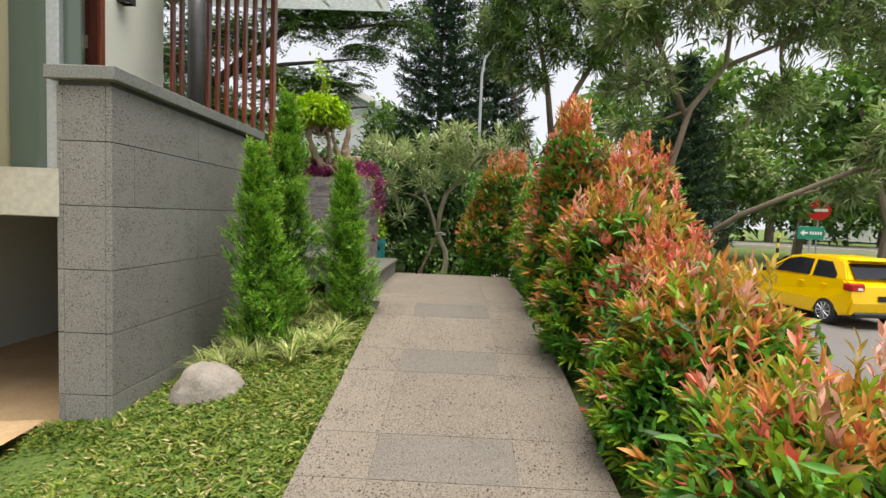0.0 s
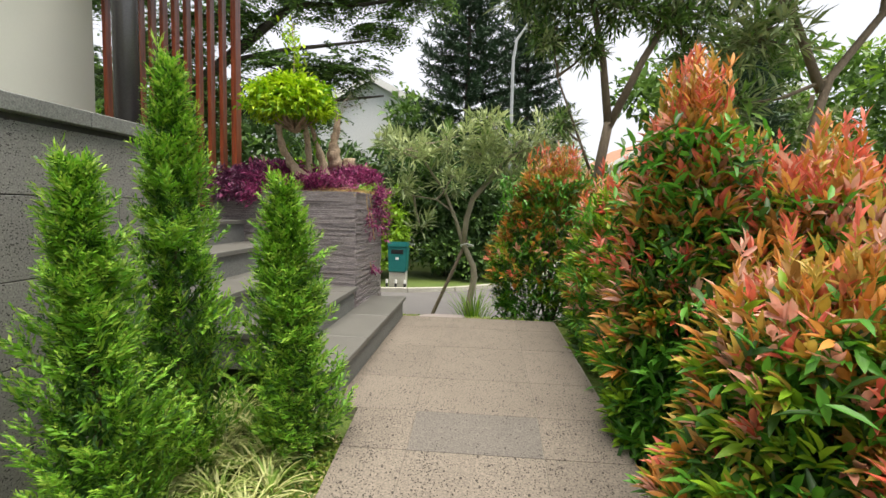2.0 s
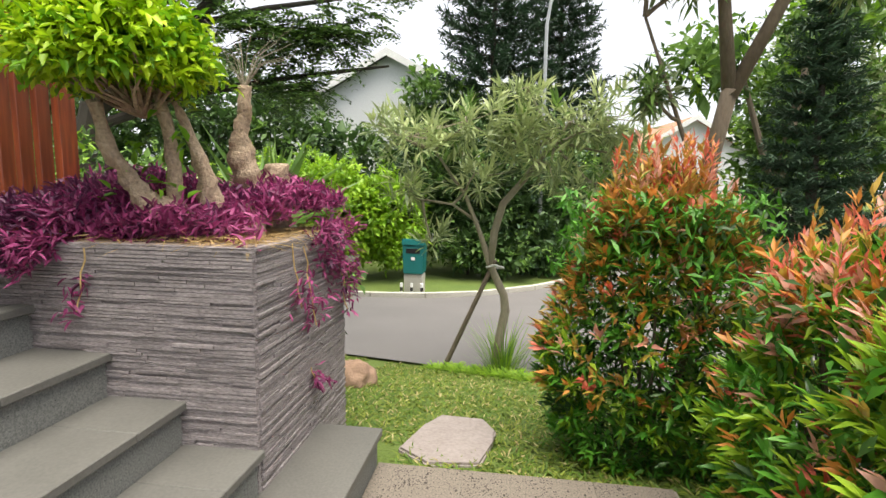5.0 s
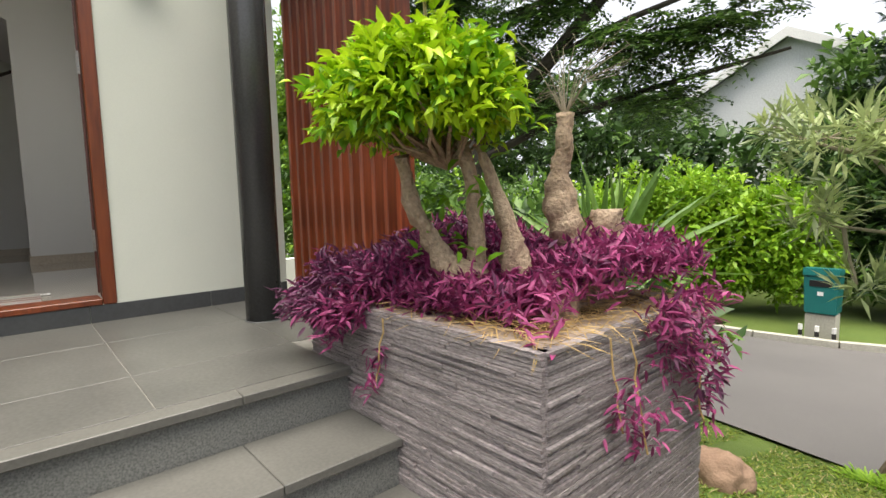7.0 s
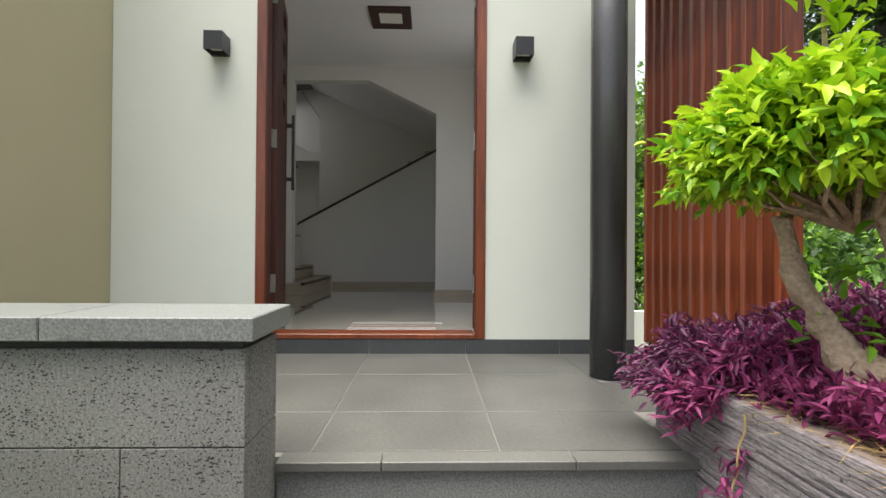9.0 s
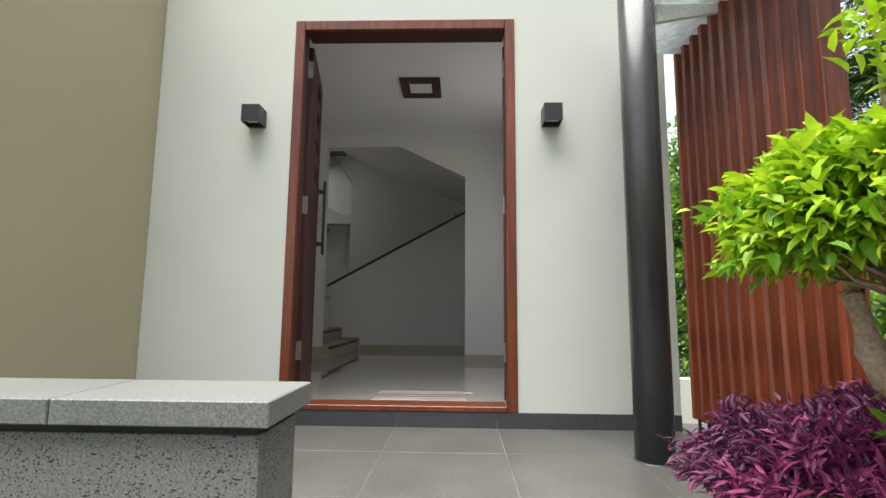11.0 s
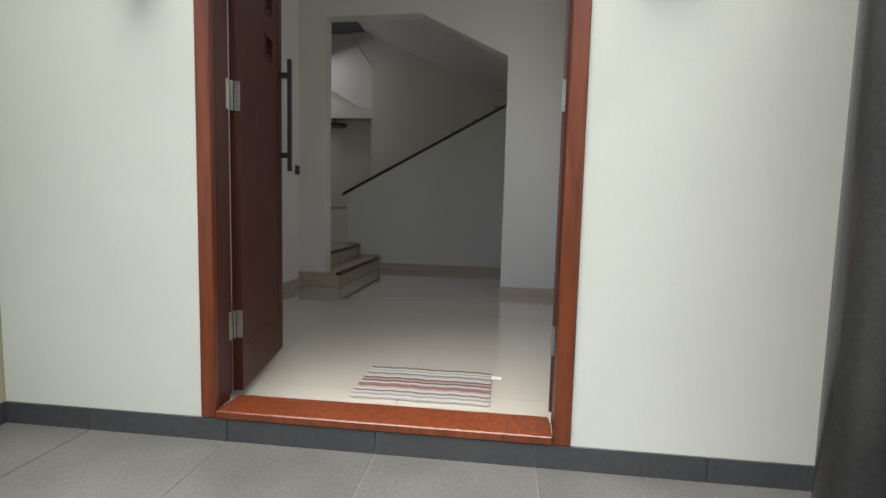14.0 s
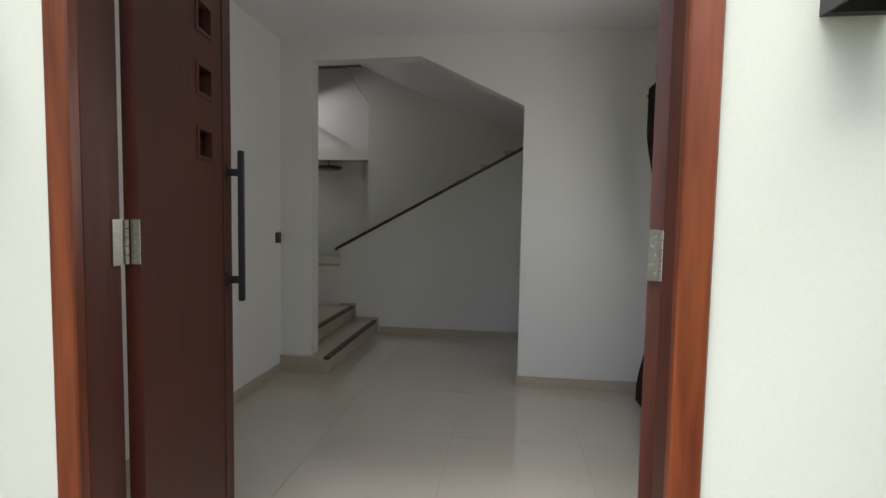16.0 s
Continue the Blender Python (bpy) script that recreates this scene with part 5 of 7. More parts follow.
# ---- purple creeper in the planter ----
def purple_cover():
    rng = np.random.default_rng(8)
    ob = thing("purple_creeper", (-1.5, 6.98, 2.36), "purple trailing creeper spilling over the planter rim", "plant")
    n = 2200
    X = rng.uniform(PX0 + 0.0, PX1 + 0.02, n)
    Y = rng.uniform(PY0 - 0.0, PY1 + 0.02, n)
    front = (Y < 6.68) & (X < -1.15) & (X > -1.6)
    keep = ~((X > -1.62) & (X + (Y - PY0) * 0.2 < 0) & (Y < PY0 + 0.05) & (rng.uniform(0, 1, n) < 0.45)) & ~((X > PX1 - 0.34 + 0.9 * (Y - PY0)) & (Y < PY0 + 0.4) & (rng.uniform(0, 1, n) < 0.7)) & ~((X > PX1 - 0.07) & (Y < PY0 + 0.5) & (rng.uniform(0, 1, n) < 0.6))
    Z = 2.38 + 0.13 * rng.uniform(0, 1, n) * (0.5 + 0.5 * np.sin(X * 9) * np.sin(Y * 8))
    left = (X < -1.7)
    Z = Z + np.where(left, 0.03, 0) + 0.1 * np.clip((Y - PY0 - 0.12) / 0.3, 0, 1)
    P = np.stack([X, Y, Z], 1)[keep]
    stems = [P + [0, 0, 0.03]]
    Ds = [rng.normal(0, 0.5, (len(P), 3)) + [0, -0.35, 0.6]]
    # overhang on the terrace side and trailing stems
    m = 190
    a = rng.uniform(0, 1, m)
    Po = np.stack([rng.uniform(-2.1, -1.66, m), PY0 - 0.02 - 0.13 * rng.uniform(0, 1, m) ** 1.2, 2.47 - 0.13 * a], 1)
    Po[:, 1] += 0.1 * (a < 0.2)
    Po[:, 2] -= 0.35 * (PY0 - Po[:, 1])
    stems.append(Po)
    Ds.append(np.stack([rng.normal(-0.2, 0.5, m), -0.8 + rng.normal(0, 0.3, m), rng.normal(-0.1, 0.4, m)], 1))
    m = 75
    Pr = np.stack([PX1 + 0.03 + 0.07 * rng.uniform(0, 1, m), rng.uniform(6.98, 7.46, m), 2.42 - 0.36 * rng.uniform(0, 1, m) ** 1.5], 1)
    stems.append(Pr)
    Ds.append(np.stack([0.6 + rng.normal(0, 0.3, m), rng.normal(0, 0.5, m), rng.normal(-0.1, 0.4, m)], 1))
    trails = [((-1.55, PY0 - 0.03, 2.36), (-1.58, PY0 - 0.05, 2.13)), ((PX1 + 0.03, 6.8, 2.36), (PX1 + 0.05, 6.83, 2.1)), ((PX1 + 0.03, 6.9, 2.34), (PX1 + 0.06, 6.95, 2.0)), ((PX1 + 0.02, 6.98, 1.8), (PX1 + 0.05, 7.0, 1.72)), ((PX1 + 0.03, 7.3, 2.3), (PX1 + 0.07, 7.32, 1.98))]
    for i, (p, q) in enumerate(trails):
        bm = bmesh.new()
        tube(bm, [Vector(v) - Vector((-1.5, 6.98, 2.36)) for v in curve_path(p, q, 0.01, 6, 0.008, i)], [0.003] * 7, 5)
        for t in np.linspace(0.55, 1, 5):
            stems.append(np.array([np.array(p) * (1 - t) + np.array(q) * t]) + rng.normal(0, 0.01, (1, 3)))
            Ds.append(np.array([[rng.normal(0, 0.7), rng.normal(-0.3, 0.5), rng.normal(-0.2, 0.4)]]))
        part("stem", bm, M["straw"], ob, "thin pinkish-brown hanging stems")
    P, D = np.concatenate(stems), np.concatenate(Ds)
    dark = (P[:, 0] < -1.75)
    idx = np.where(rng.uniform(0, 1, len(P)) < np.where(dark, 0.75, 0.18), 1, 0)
    a = rosettes(P - [-1.5, 6.98, 2.36], D, 8, 0.054, 0.25, rng, (0.3, 1.35), 0.014, idx)
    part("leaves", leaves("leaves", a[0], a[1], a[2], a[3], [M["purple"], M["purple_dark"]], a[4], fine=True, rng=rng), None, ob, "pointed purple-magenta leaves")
    m = 1100
    Ps = np.stack([rng.uniform(-1.75, PX1 - 0.03, m), rng.uniform(PY0 + 0.02, PY0 + 0.35, m), rng.uniform(2.375, 2.4, m)], 1)
    Ps[m // 2:, 0] = rng.uniform(PX1 - 0.2, PX1, m - m // 2)
    Ps[m // 2:, 1] = rng.uniform(PY0, PY1, m - m // 2)
    Dd = rng.normal(0, 1, (m, 3)) * [1, 0.7, 0.12]
    part("straw", leaves("dry", Ps - [-1.5, 6.98, 2.36], Dd, rng.uniform(0.05, 0.16, m), np.full(m, 0.0036), [M["straw"]], np.zeros(m), rng=rng), None, ob, kind="stuff", label="dry straw-coloured stalks on the soil")


purple_cover()


# ---- bonsai and stumps ----
def bonsai():
    O = Vector((-1.44, 6.74, 2.34))
    ob = thing("bonsai_tree", O, "gnarled tree with a lime green leaf dome in the planter", "tree")
    bm = bmesh.new()
    gnarl(bm, [(0.02, 0.0, 0), (0.01, 0.0, 0.13), (-0.04, -0.03, 0.22), (-0.11, -0.08, 0.36), (-0.14, -0.1, 0.54)], [0.085, 0.072, 0.036, 0.024, 0.021], 20, 1, 0.6)
    gnarl(bm, [(0.05, 0.05, 0.1), (0.05, 0.05, 0.36), (0.02, 0.02, 0.58)], [0.036, 0.024, 0.018], 14, 2, 0.4)
    gnarl(bm, [(0.13, 0.12, 0), (0.14, 0.13, 0.17), (0.14, 0.12, 0.28), (0.1, 0.09, 0.42), (0.07, 0.05, 0.56)], [0.066, 0.05, 0.03, 0.02, 0.017], 18, 3, 0.6)
    part("trunk", bm, M["bonsai_bark"], ob, "pale gnarled trunk with knobs", smooth=True)
    rng = np.random.default_rng(31)
    n = 760
    c = Vector((-0.03, -0.1, 0.65))
    v = unit(rng.normal(0, 1, (n, 3)))
    v[:, 2] = np.abs(v[:, 2]) * 1.0
    low = rng.uniform(0, 1, n) < 0.25
    v[low, 2] = rng.uniform(-0.25, 0.1, low.sum())
    k = rng.uniform(0.7, 1.0, n)[:, None]
    P = np.array(c) + v * k * [0.335, 0.335, 0.26] * (1 + 0.12 * np.sin(v[:, :1] * 9) * np.sin(v[:, 1:2] * 8 + 1))
    D = v + rng.normal(0, 0.35, (n, 3)) - [0, 0, 0.15]
    s1 = rosettes(P, D, 8, 0.05, 0.48, rng, (0.5, 1.45), 0.015, np.where(rng.uniform(0, 1, n) < 0.25, 1, 0))
    # inner leaves all deep green: the dome's inner shade put into colour
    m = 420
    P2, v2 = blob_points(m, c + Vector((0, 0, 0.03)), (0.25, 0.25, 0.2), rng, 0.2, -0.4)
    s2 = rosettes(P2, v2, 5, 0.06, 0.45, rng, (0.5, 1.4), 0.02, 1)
    # the loose sprout above
    t = np.linspace(0, 1, 26)
    P3 = np.stack([-0.03 + 0.06 * np.sin(t * 5), -0.08 + 0.05 * np.cos(t * 7), 0.92 + 0.4 * t], 1)
    s3 = rosettes(P3, np.stack([np.sin(t * 20), np.cos(t * 17), 0.3 + 0 * t], 1), 4, 0.062, 0.42, rng, (0.6, 1.3), 0.02, 0)
    # leaves under the dome, deep green too, with its shade in their colour
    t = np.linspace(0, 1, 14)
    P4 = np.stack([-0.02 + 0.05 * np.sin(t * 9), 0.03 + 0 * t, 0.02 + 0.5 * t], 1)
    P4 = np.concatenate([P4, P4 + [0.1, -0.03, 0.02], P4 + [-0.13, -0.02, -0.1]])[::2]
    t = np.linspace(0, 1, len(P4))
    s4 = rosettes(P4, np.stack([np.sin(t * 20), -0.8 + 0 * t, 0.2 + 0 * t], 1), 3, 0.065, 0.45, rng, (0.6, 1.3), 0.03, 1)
    a = join_leaf([s1, s2, s3, s4])
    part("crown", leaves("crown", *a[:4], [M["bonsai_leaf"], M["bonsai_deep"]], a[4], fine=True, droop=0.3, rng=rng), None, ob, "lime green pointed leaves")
    bm = bmesh.new()
    for k in range(26):
        w = unit(rng.normal(0, 1, 3))
        w[2] = abs(w[2])
        tube(bm, curve_path((-0.05, 0.02, 0.5), tuple(np.array(c) + w * [0.26, 0.26, 0.2]), 0.02, 4, 0.015, k), [0.012, 0.009, 0.006, 0.004, 0.003], 5)
    tube(bm, curve_path((-0.03, -0.06, 0.8), (-0.03, -0.08, 1.3), 0, 5, 0.02, 9), [0.006] * 3 + [0.004] * 3, 5)
    part("branch", bm, M["bonsai_bark"], ob)


bonsai()


def stump(at, path, radii, label, twigs=0, seed=1):
    ob = thing("tree_stump", at, label, "stump")
    bm = bmesh.new()
    gnarl(bm, path, radii, 18, seed, 0.45)
    part("trunk", bm, M["bonsai_bark"], ob, smooth=True)
    if twigs:
        rng = random.Random(seed)
        bm = bmesh.new()
        top = Vector(path[-1])
        for k in range(twigs):
            a = rng.uniform(0, 6.28)
            e = top + Vector((math.cos(a) * rng.uniform(0.03, 0.26), math.sin(a) * rng.uniform(0.03, 0.26), rng.uniform(0.02, 0.24)))
            mid = top.lerp(e, 0.4) + Vector((0, 0, 0.05))
            tube(bm, [top - Vector((0, 0, 0.01)), mid, e, e + Vector((rng.uniform(-0.04, 0.04), rng.uniform(-0.04, 0.04), 0.03))], [0.002, 0.0016, 0.0011, 0.0006], 4)
        part("brushwood", bm, M["pale_bark"], ob, "bare dead twigs")


stump((-1.27, 7.12, 2.34), [(0, 0, 0), (0, 0, 0.12), (0.0, 0, 0.26), (-0.01, -0.02, 0.38), (-0.01, -0.03, 0.48), (0.02, -0.04, 0.56), (0.02, -0.04, 0.67)], [0.09, 0.066, 0.055, 0.058, 0.034, 0.028, 0.026], "tall pale tree stump with dead twigs in the planter", 26, 5)
stump((-1.2, 7.22, 2.34), [(0, 0, 0), (0, 0, 0.14), (0.02, 0, 0.26), (0.02, 0, 0.345)], [0.085, 0.068, 0.05, 0.052], "short pale sawn tree stump in the planter", 0, 7)
stump((-1.1, 6.86, 2.34), [(0, 0, 0), (0.0, 0.0, 0.1), (-0.02, 0.01, 0.17)], [0.05, 0.045, 0.02], "small pale root snag in the planter", 0, 9)


def spiky(at, n, L, W, seed, label, mats=("t_mid",)):
    rng = np.random.default_rng(seed)
    ob = thing("spiky_plant", at, label, "plant")
    th = np.arange(n) * 2.4
    tl = np.linspace(0.15, 1.35, n)
    D = np.stack([np.cos(th) * np.sin(tl), np.sin(th) * np.sin(tl), np.cos(tl)], 1)
    part("leaves", leaves("leaves", np.zeros((n, 3)) + [0, 0, 0.3], D, L * rng.uniform(0.8, 1.1, n), W, [M[m] for m in mats], np.zeros(n), fine=True, droop=0.12, rng=rng), None, ob)
    bm = bmesh.new()
    tube(bm, [(0, 0, -0.3), (0, 0, 0.32)], [0.05, 0.04], 8)
    part("stem", bm, M["bark"], ob)


spiky((-1.7, 8.1, 1.95), 44, 0.75, 0.055, 3, "green sword-leaved plant behind the planter")


# ---- trees ----
TM = [M["t_grey"], M["t_pale"], M["t_mid"], M["t_dark"], M["t_bright"]]


def limb_tree(name, at, trunks, clumps, label, bark, leaf=(0.13, 0.17), per=14, density=26, mix_idx=(0.6, 0.2, 0.2), seed=1, tilt=(0.25, 1.35), twig=0.012):
    """trunks: (path, radii); clumps: (centre, radius). Leaf rosettes sit at twig tips inside each clump."""
    rng = np.random.default_rng(seed)
    O = np.array(at)
    ob = thing(name, at, label, "tree")
    bm = bmesh.new()
    for i, (p, r) in enumerate(trunks):
        tube(bm, [Vector(q) - Vector(at) for q in p], r, 9, 0.12, seed + i)
    part("trunk", bm, bark, ob, smooth=True)
    ends = [np.array(p[-1]) for p, r in trunks] + [np.array(p[len(p) // 2]) for p, r in trunks]
    tw = bmesh.new()
    sets = []
    for ci, (c, r) in enumerate(clumps):
        c = np.array(c, float)
        rr = np.array(r if isinstance(r, tuple) else (r, r, r * 0.8))
        e = min(ends, key=lambda q: np.linalg.norm(q - c))
        pth = [Vector(v) - Vector(at) for v in curve_path(e, c, 0.04, 4, 0.04 * float(rr.mean()), seed + ci)]
        tube(tw, pth, list(np.linspace(twig * 1.6, twig * 0.7, 5)), 6)
        n = max(4, int(density * (rr.mean() / 0.4) ** 2))
        v = unit(rng.normal(0, 1, (n, 3)))
        P = c + v * rr * rng.uniform(0.45, 1.0, (n, 1))
        for q in P[::3]:
            tube(tw, [Vector(c - O), Vector((c + q) / 2 - O) + Vector((0, 0, -0.02)), Vector(q - O)], [twig * 0.5, twig * 0.4, twig * 0.2], 4)
        idx = rng.choice(len(TM), n, p=list(mix_idx) + [0] * (len(TM) - len(mix_idx)))
        sets.append(rosettes(P - O, v + [0, 0, 0.7] + rng.normal(0, 0.3, (n, 3)), per, leaf[0], leaf[1], rng, tilt, 0.015, idx))
    part("brushwood", tw, bark, ob, kind="stuff")
    a = join_leaf(sets)
    part("crown", leaves("crown", *a[:4], TM, a[4], droop=0.12, rng=rng), None, ob, "narrow leaves in loose clusters")
    return ob


# tied young tree on the lawn
limb_tree("garden_tree", (-0.21, 10.6, 0.41),
          [([(-0.21, 10.6, 0.41), (-0.18, 10.6, 0.85), (-0.12, 10.6, 1.2), (-0.14, 10.6, 1.37), (-0.31, 10.6, 1.72), (-0.42, 10.6, 2.05), (-0.6, 10.55, 2.5), (-0.95, 10.5, 3.0)], [0.062, 0.052, 0.05, 0.048, 0.042, 0.028, 0.022, 0.015]),
           ([(-0.31, 10.6, 1.7), (-0.27, 10.6, 2.1), (-0.18, 10.6, 2.42), (0.05, 10.6, 2.7), (0.35, 10.6, 3.1)], [0.042, 0.045, 0.042, 0.036, 0.02]),
           ([(-0.45, 10.6, 2.2), (-0.75, 10.6, 2.4), (-1.1, 10.6, 2.45)], [0.02, 0.015, 0.012])],
          [((-1.2, 10.5, 3.15), 0.5), ((-0.6, 10.4, 3.3), 0.5), ((0.0, 10.6, 3.4), 0.45), ((0.05, 10.6, 3.68), 0.36), ((0.5, 10.5, 3.3), 0.5), ((0.9, 10.6, 3.35), 0.5), ((1.3, 10.7, 3.0), 0.45), ((-0.5, 10.5, 2.75), 0.4), ((0.3, 10.4, 2.85), 0.42), ((-1.25, 10.5, 2.6), 0.35), ((0.8, 10.5, 2.65), 0.4), ((-1.0, 10.6, 2.0), 0.25), ((-0.1, 10.5, 3.1), 0.4), ((-1.6, 10.6, 3.3), 0.3)],
          "young tree with narrow grey-green leaves tied to a stake", M["pale_bark"], (0.22, 0.17), 13, 17, (0.3, 0.66, 0.04), 61)
stake = thing("tree_stake", (-0.85, 10.6, 0.5), "slanting weathered wooden stake tied to the young tree", "stake")
bm = bmesh.new()
tube(bm, [(0, 0, -0.1), (0.6, 0, 1.28)], [0.03, 0.026], 8, 0.1)
part("pole", bm, M["bark"], stake)
bm = bmesh.new()
tube(bm, [(0.5, -0.05, 1.2), (0.6, -0.07, 1.23), (0.7, -0.05, 1.2), (0.7, 0.05, 1.18), (0.5, 0.05, 1.18)], [0.012] * 5, 6)
part("rope", bm, M["rope"], stake, "pale rope tie")

# two-stemmed tree behind the hedge
limb_tree("roadside_tree", (1.35, 9.0, 0.9),
          [([(1.35, 9.0, 0.6), (1.33, 9.0, 1.8), (1.34, 8.9, 2.8), (1.4, 8.8, 3.3)], [0.085, 0.07, 0.06, 0.055]),
           ([(1.4, 8.8, 3.25), (1.3, 8.8, 4.0), (1.1, 8.8, 4.9), (0.9, 8.7, 6.0)], [0.05, 0.04, 0.03, 0.02]),
           ([(1.4, 8.8, 3.25), (1.75, 8.8, 4.0), (2.15, 8.9, 4.7), (2.5, 9.0, 5.7)], [0.05, 0.042, 0.035, 0.02]),
           ([(1.36, 9.0, 2.5), (1.1, 8.9, 3.1), (0.8, 8.8, 3.8)], [0.02, 0.016, 0.01])],
          [((0.75, 8.8, 4.25), 0.4), ((1.0, 8.7, 4.75), 0.5), ((1.45, 8.8, 4.6), 0.4), ((1.9, 8.8, 4.55), 0.42), ((2.35, 8.9, 4.5), 0.42), ((1.15, 8.8, 4.15), 0.28), ((0.45, 8.7, 4.8), 0.45), ((0.9, 8.7, 5.3), 0.6), ((1.6, 8.8, 5.3), 0.6), ((2.3, 8.9, 5.2), 0.6), ((2.7, 9.0, 4.9), 0.45), ((1.2, 8.9, 6.0), 0.7), ((2.1, 9.0, 6.1), 0.7), ((0.4, 8.6, 5.6), 0.45), ((2.2, 8.9, 4.1), 0.25), ((0.9, 8.9, 3.3), 0.25)],
          "slender two-stemmed tree with long drooping leaves above the hedge", M["bark"], (0.17, 0.18), 14, 52, (0.25, 0.05, 0.45, 0.25), 62, (0.5, 1.9))
# spreading tree to the right of the hedge
limb_tree("roadside_tree", (2.35, 6.8, 0.3),
          [([(2.3, 6.8, 0.2), (2.32, 6.8, 1.6), (2.35, 6.8, 2.7), (2.55, 6.9, 3.3), (2.95, 7.0, 3.8), (3.0, 7.0, 4.5)], [0.046, 0.04, 0.034, 0.032, 0.028, 0.02]),
           ([(2.95, 7.0, 3.8), (3.6, 7.1, 4.1), (4.6, 7.3, 4.4)], [0.028, 0.02, 0.012]),
           ([(2.5, 6.9, 3.2), (2.2, 6.9, 3.9), (1.9, 6.9, 4.6)], [0.035, 0.028, 0.018]),
           ([(2.3, 6.8, 1.6), (2.9, 6.4, 2.15), (3.6, 6.0, 2.55), (4.2, 5.9, 2.7)], [0.035, 0.028, 0.022, 0.014]),
           ([(2.85, 6.43, 2.12), (3.4, 6.5, 2.35), (4.0, 6.5, 2.5)], [0.02, 0.016, 0.01])],
          [((4.3, 5.9, 2.75), 0.45), ((3.8, 5.8, 2.85), 0.35), ((4.7, 6.3, 2.65), 0.4), ((4.0, 6.5, 2.5), 0.3), ((2.0, 6.9, 3.6), 0.4), ((1.8, 6.9, 4.3), 0.5), ((2.5, 6.8, 4.5), 0.6), ((3.2, 7.0, 4.6), 0.6), ((3.9, 7.1, 4.5), 0.6), ((4.6, 7.3, 4.5), 0.6), ((3.6, 7.0, 3.5), 0.4), ((2.9, 6.9, 5.2), 0.7), ((3.9, 7.0, 5.2), 0.7), ((4.9, 7.3, 5.1), 0.6), ((2.1, 6.8, 5.2), 0.6), ((1.9, 6.9, 3.1), 0.3), ((5.2, 7.2, 4.0), 0.5)],
          "spreading tree with brown limbs and long grey-green leaves", M["bark"], (0.17, 0.18), 14, 50, (0.5, 0.15, 0.35), 63, (0.4, 1.7))


def pine(x, y, z0, H, R, seed, label, lean=0.0):
    """Tall pine with whorls of drooping feathery branches."""
    rng = np.random.default_rng(seed)
    ob = thing("pine_tree", (x, y, z0), label, "tree")
    bm = bmesh.new()
    tube(bm, curve_path((0, 0, 0), (lean, 0, H), 0, 8, 0.03, seed), list(np.linspace(0.2, 0.03, 9)), 8)
    br = bmesh.new()
    P, D = [], []
    n = int(H / 0.62)
    for i in range(n):
        f = (i + 2) / (n + 2)
        z = H * f
        L = R * (1 - f) ** 0.75 * rng.uniform(0.8, 1.1) + 0.15
        for k in range(9):
            a = k * 0.7 + i * 0.5 + rng.uniform(-0.2, 0.2)
            e = np.array([math.cos(a) * L + lean * f, math.sin(a) * L, z + 0.2 * L])
            s = np.array([lean * f, 0, z])
            mid = (s + e) / 2 + [0, 0, -0.1 * L]
            tube(br, [Vector(s), Vector(mid), Vector(e)], [0.03 * (1 - f) + 0.012, 0.012, 0.006], 4)
            for t in np.linspace(0.3, 1.0, max(3, int(L / 0.15))):
                q = (1 - t) ** 2 * s + 2 * t * (1 - t) * mid + t * t * e
                for sd in (-1, 1):
                    P.append(q)
                    D.append([math.cos(a + sd * 0.8), math.sin(a + sd * 0.8), 0.35 + rng.uniform(-0.2, 0.2)])
    part("trunk", bm, M["bark_dark"], ob)
    part("branch", br, M["bark_dark"], ob, kind="stuff")
    P, D = np.array(P), np.array(D)
    a = rosettes(P, D, 6, 0.36, 0.2, rng, (0.2, 0.9), 0.04, 0)
    part("foliage", leaves("foliage", a[0], a[1], a[2], a[3], [M["t_pine"]], a[4], rng=rng), None, ob, "dark green needle sprays")


pine(-1.0, 26.0, -0.3, 16.5, 3.7, 71, "tall dark pine with level tiers of branches")
pine(1.9, 29.0, -0.3, 15.5, 3.3, 72, "second tall dark pine behind the road")


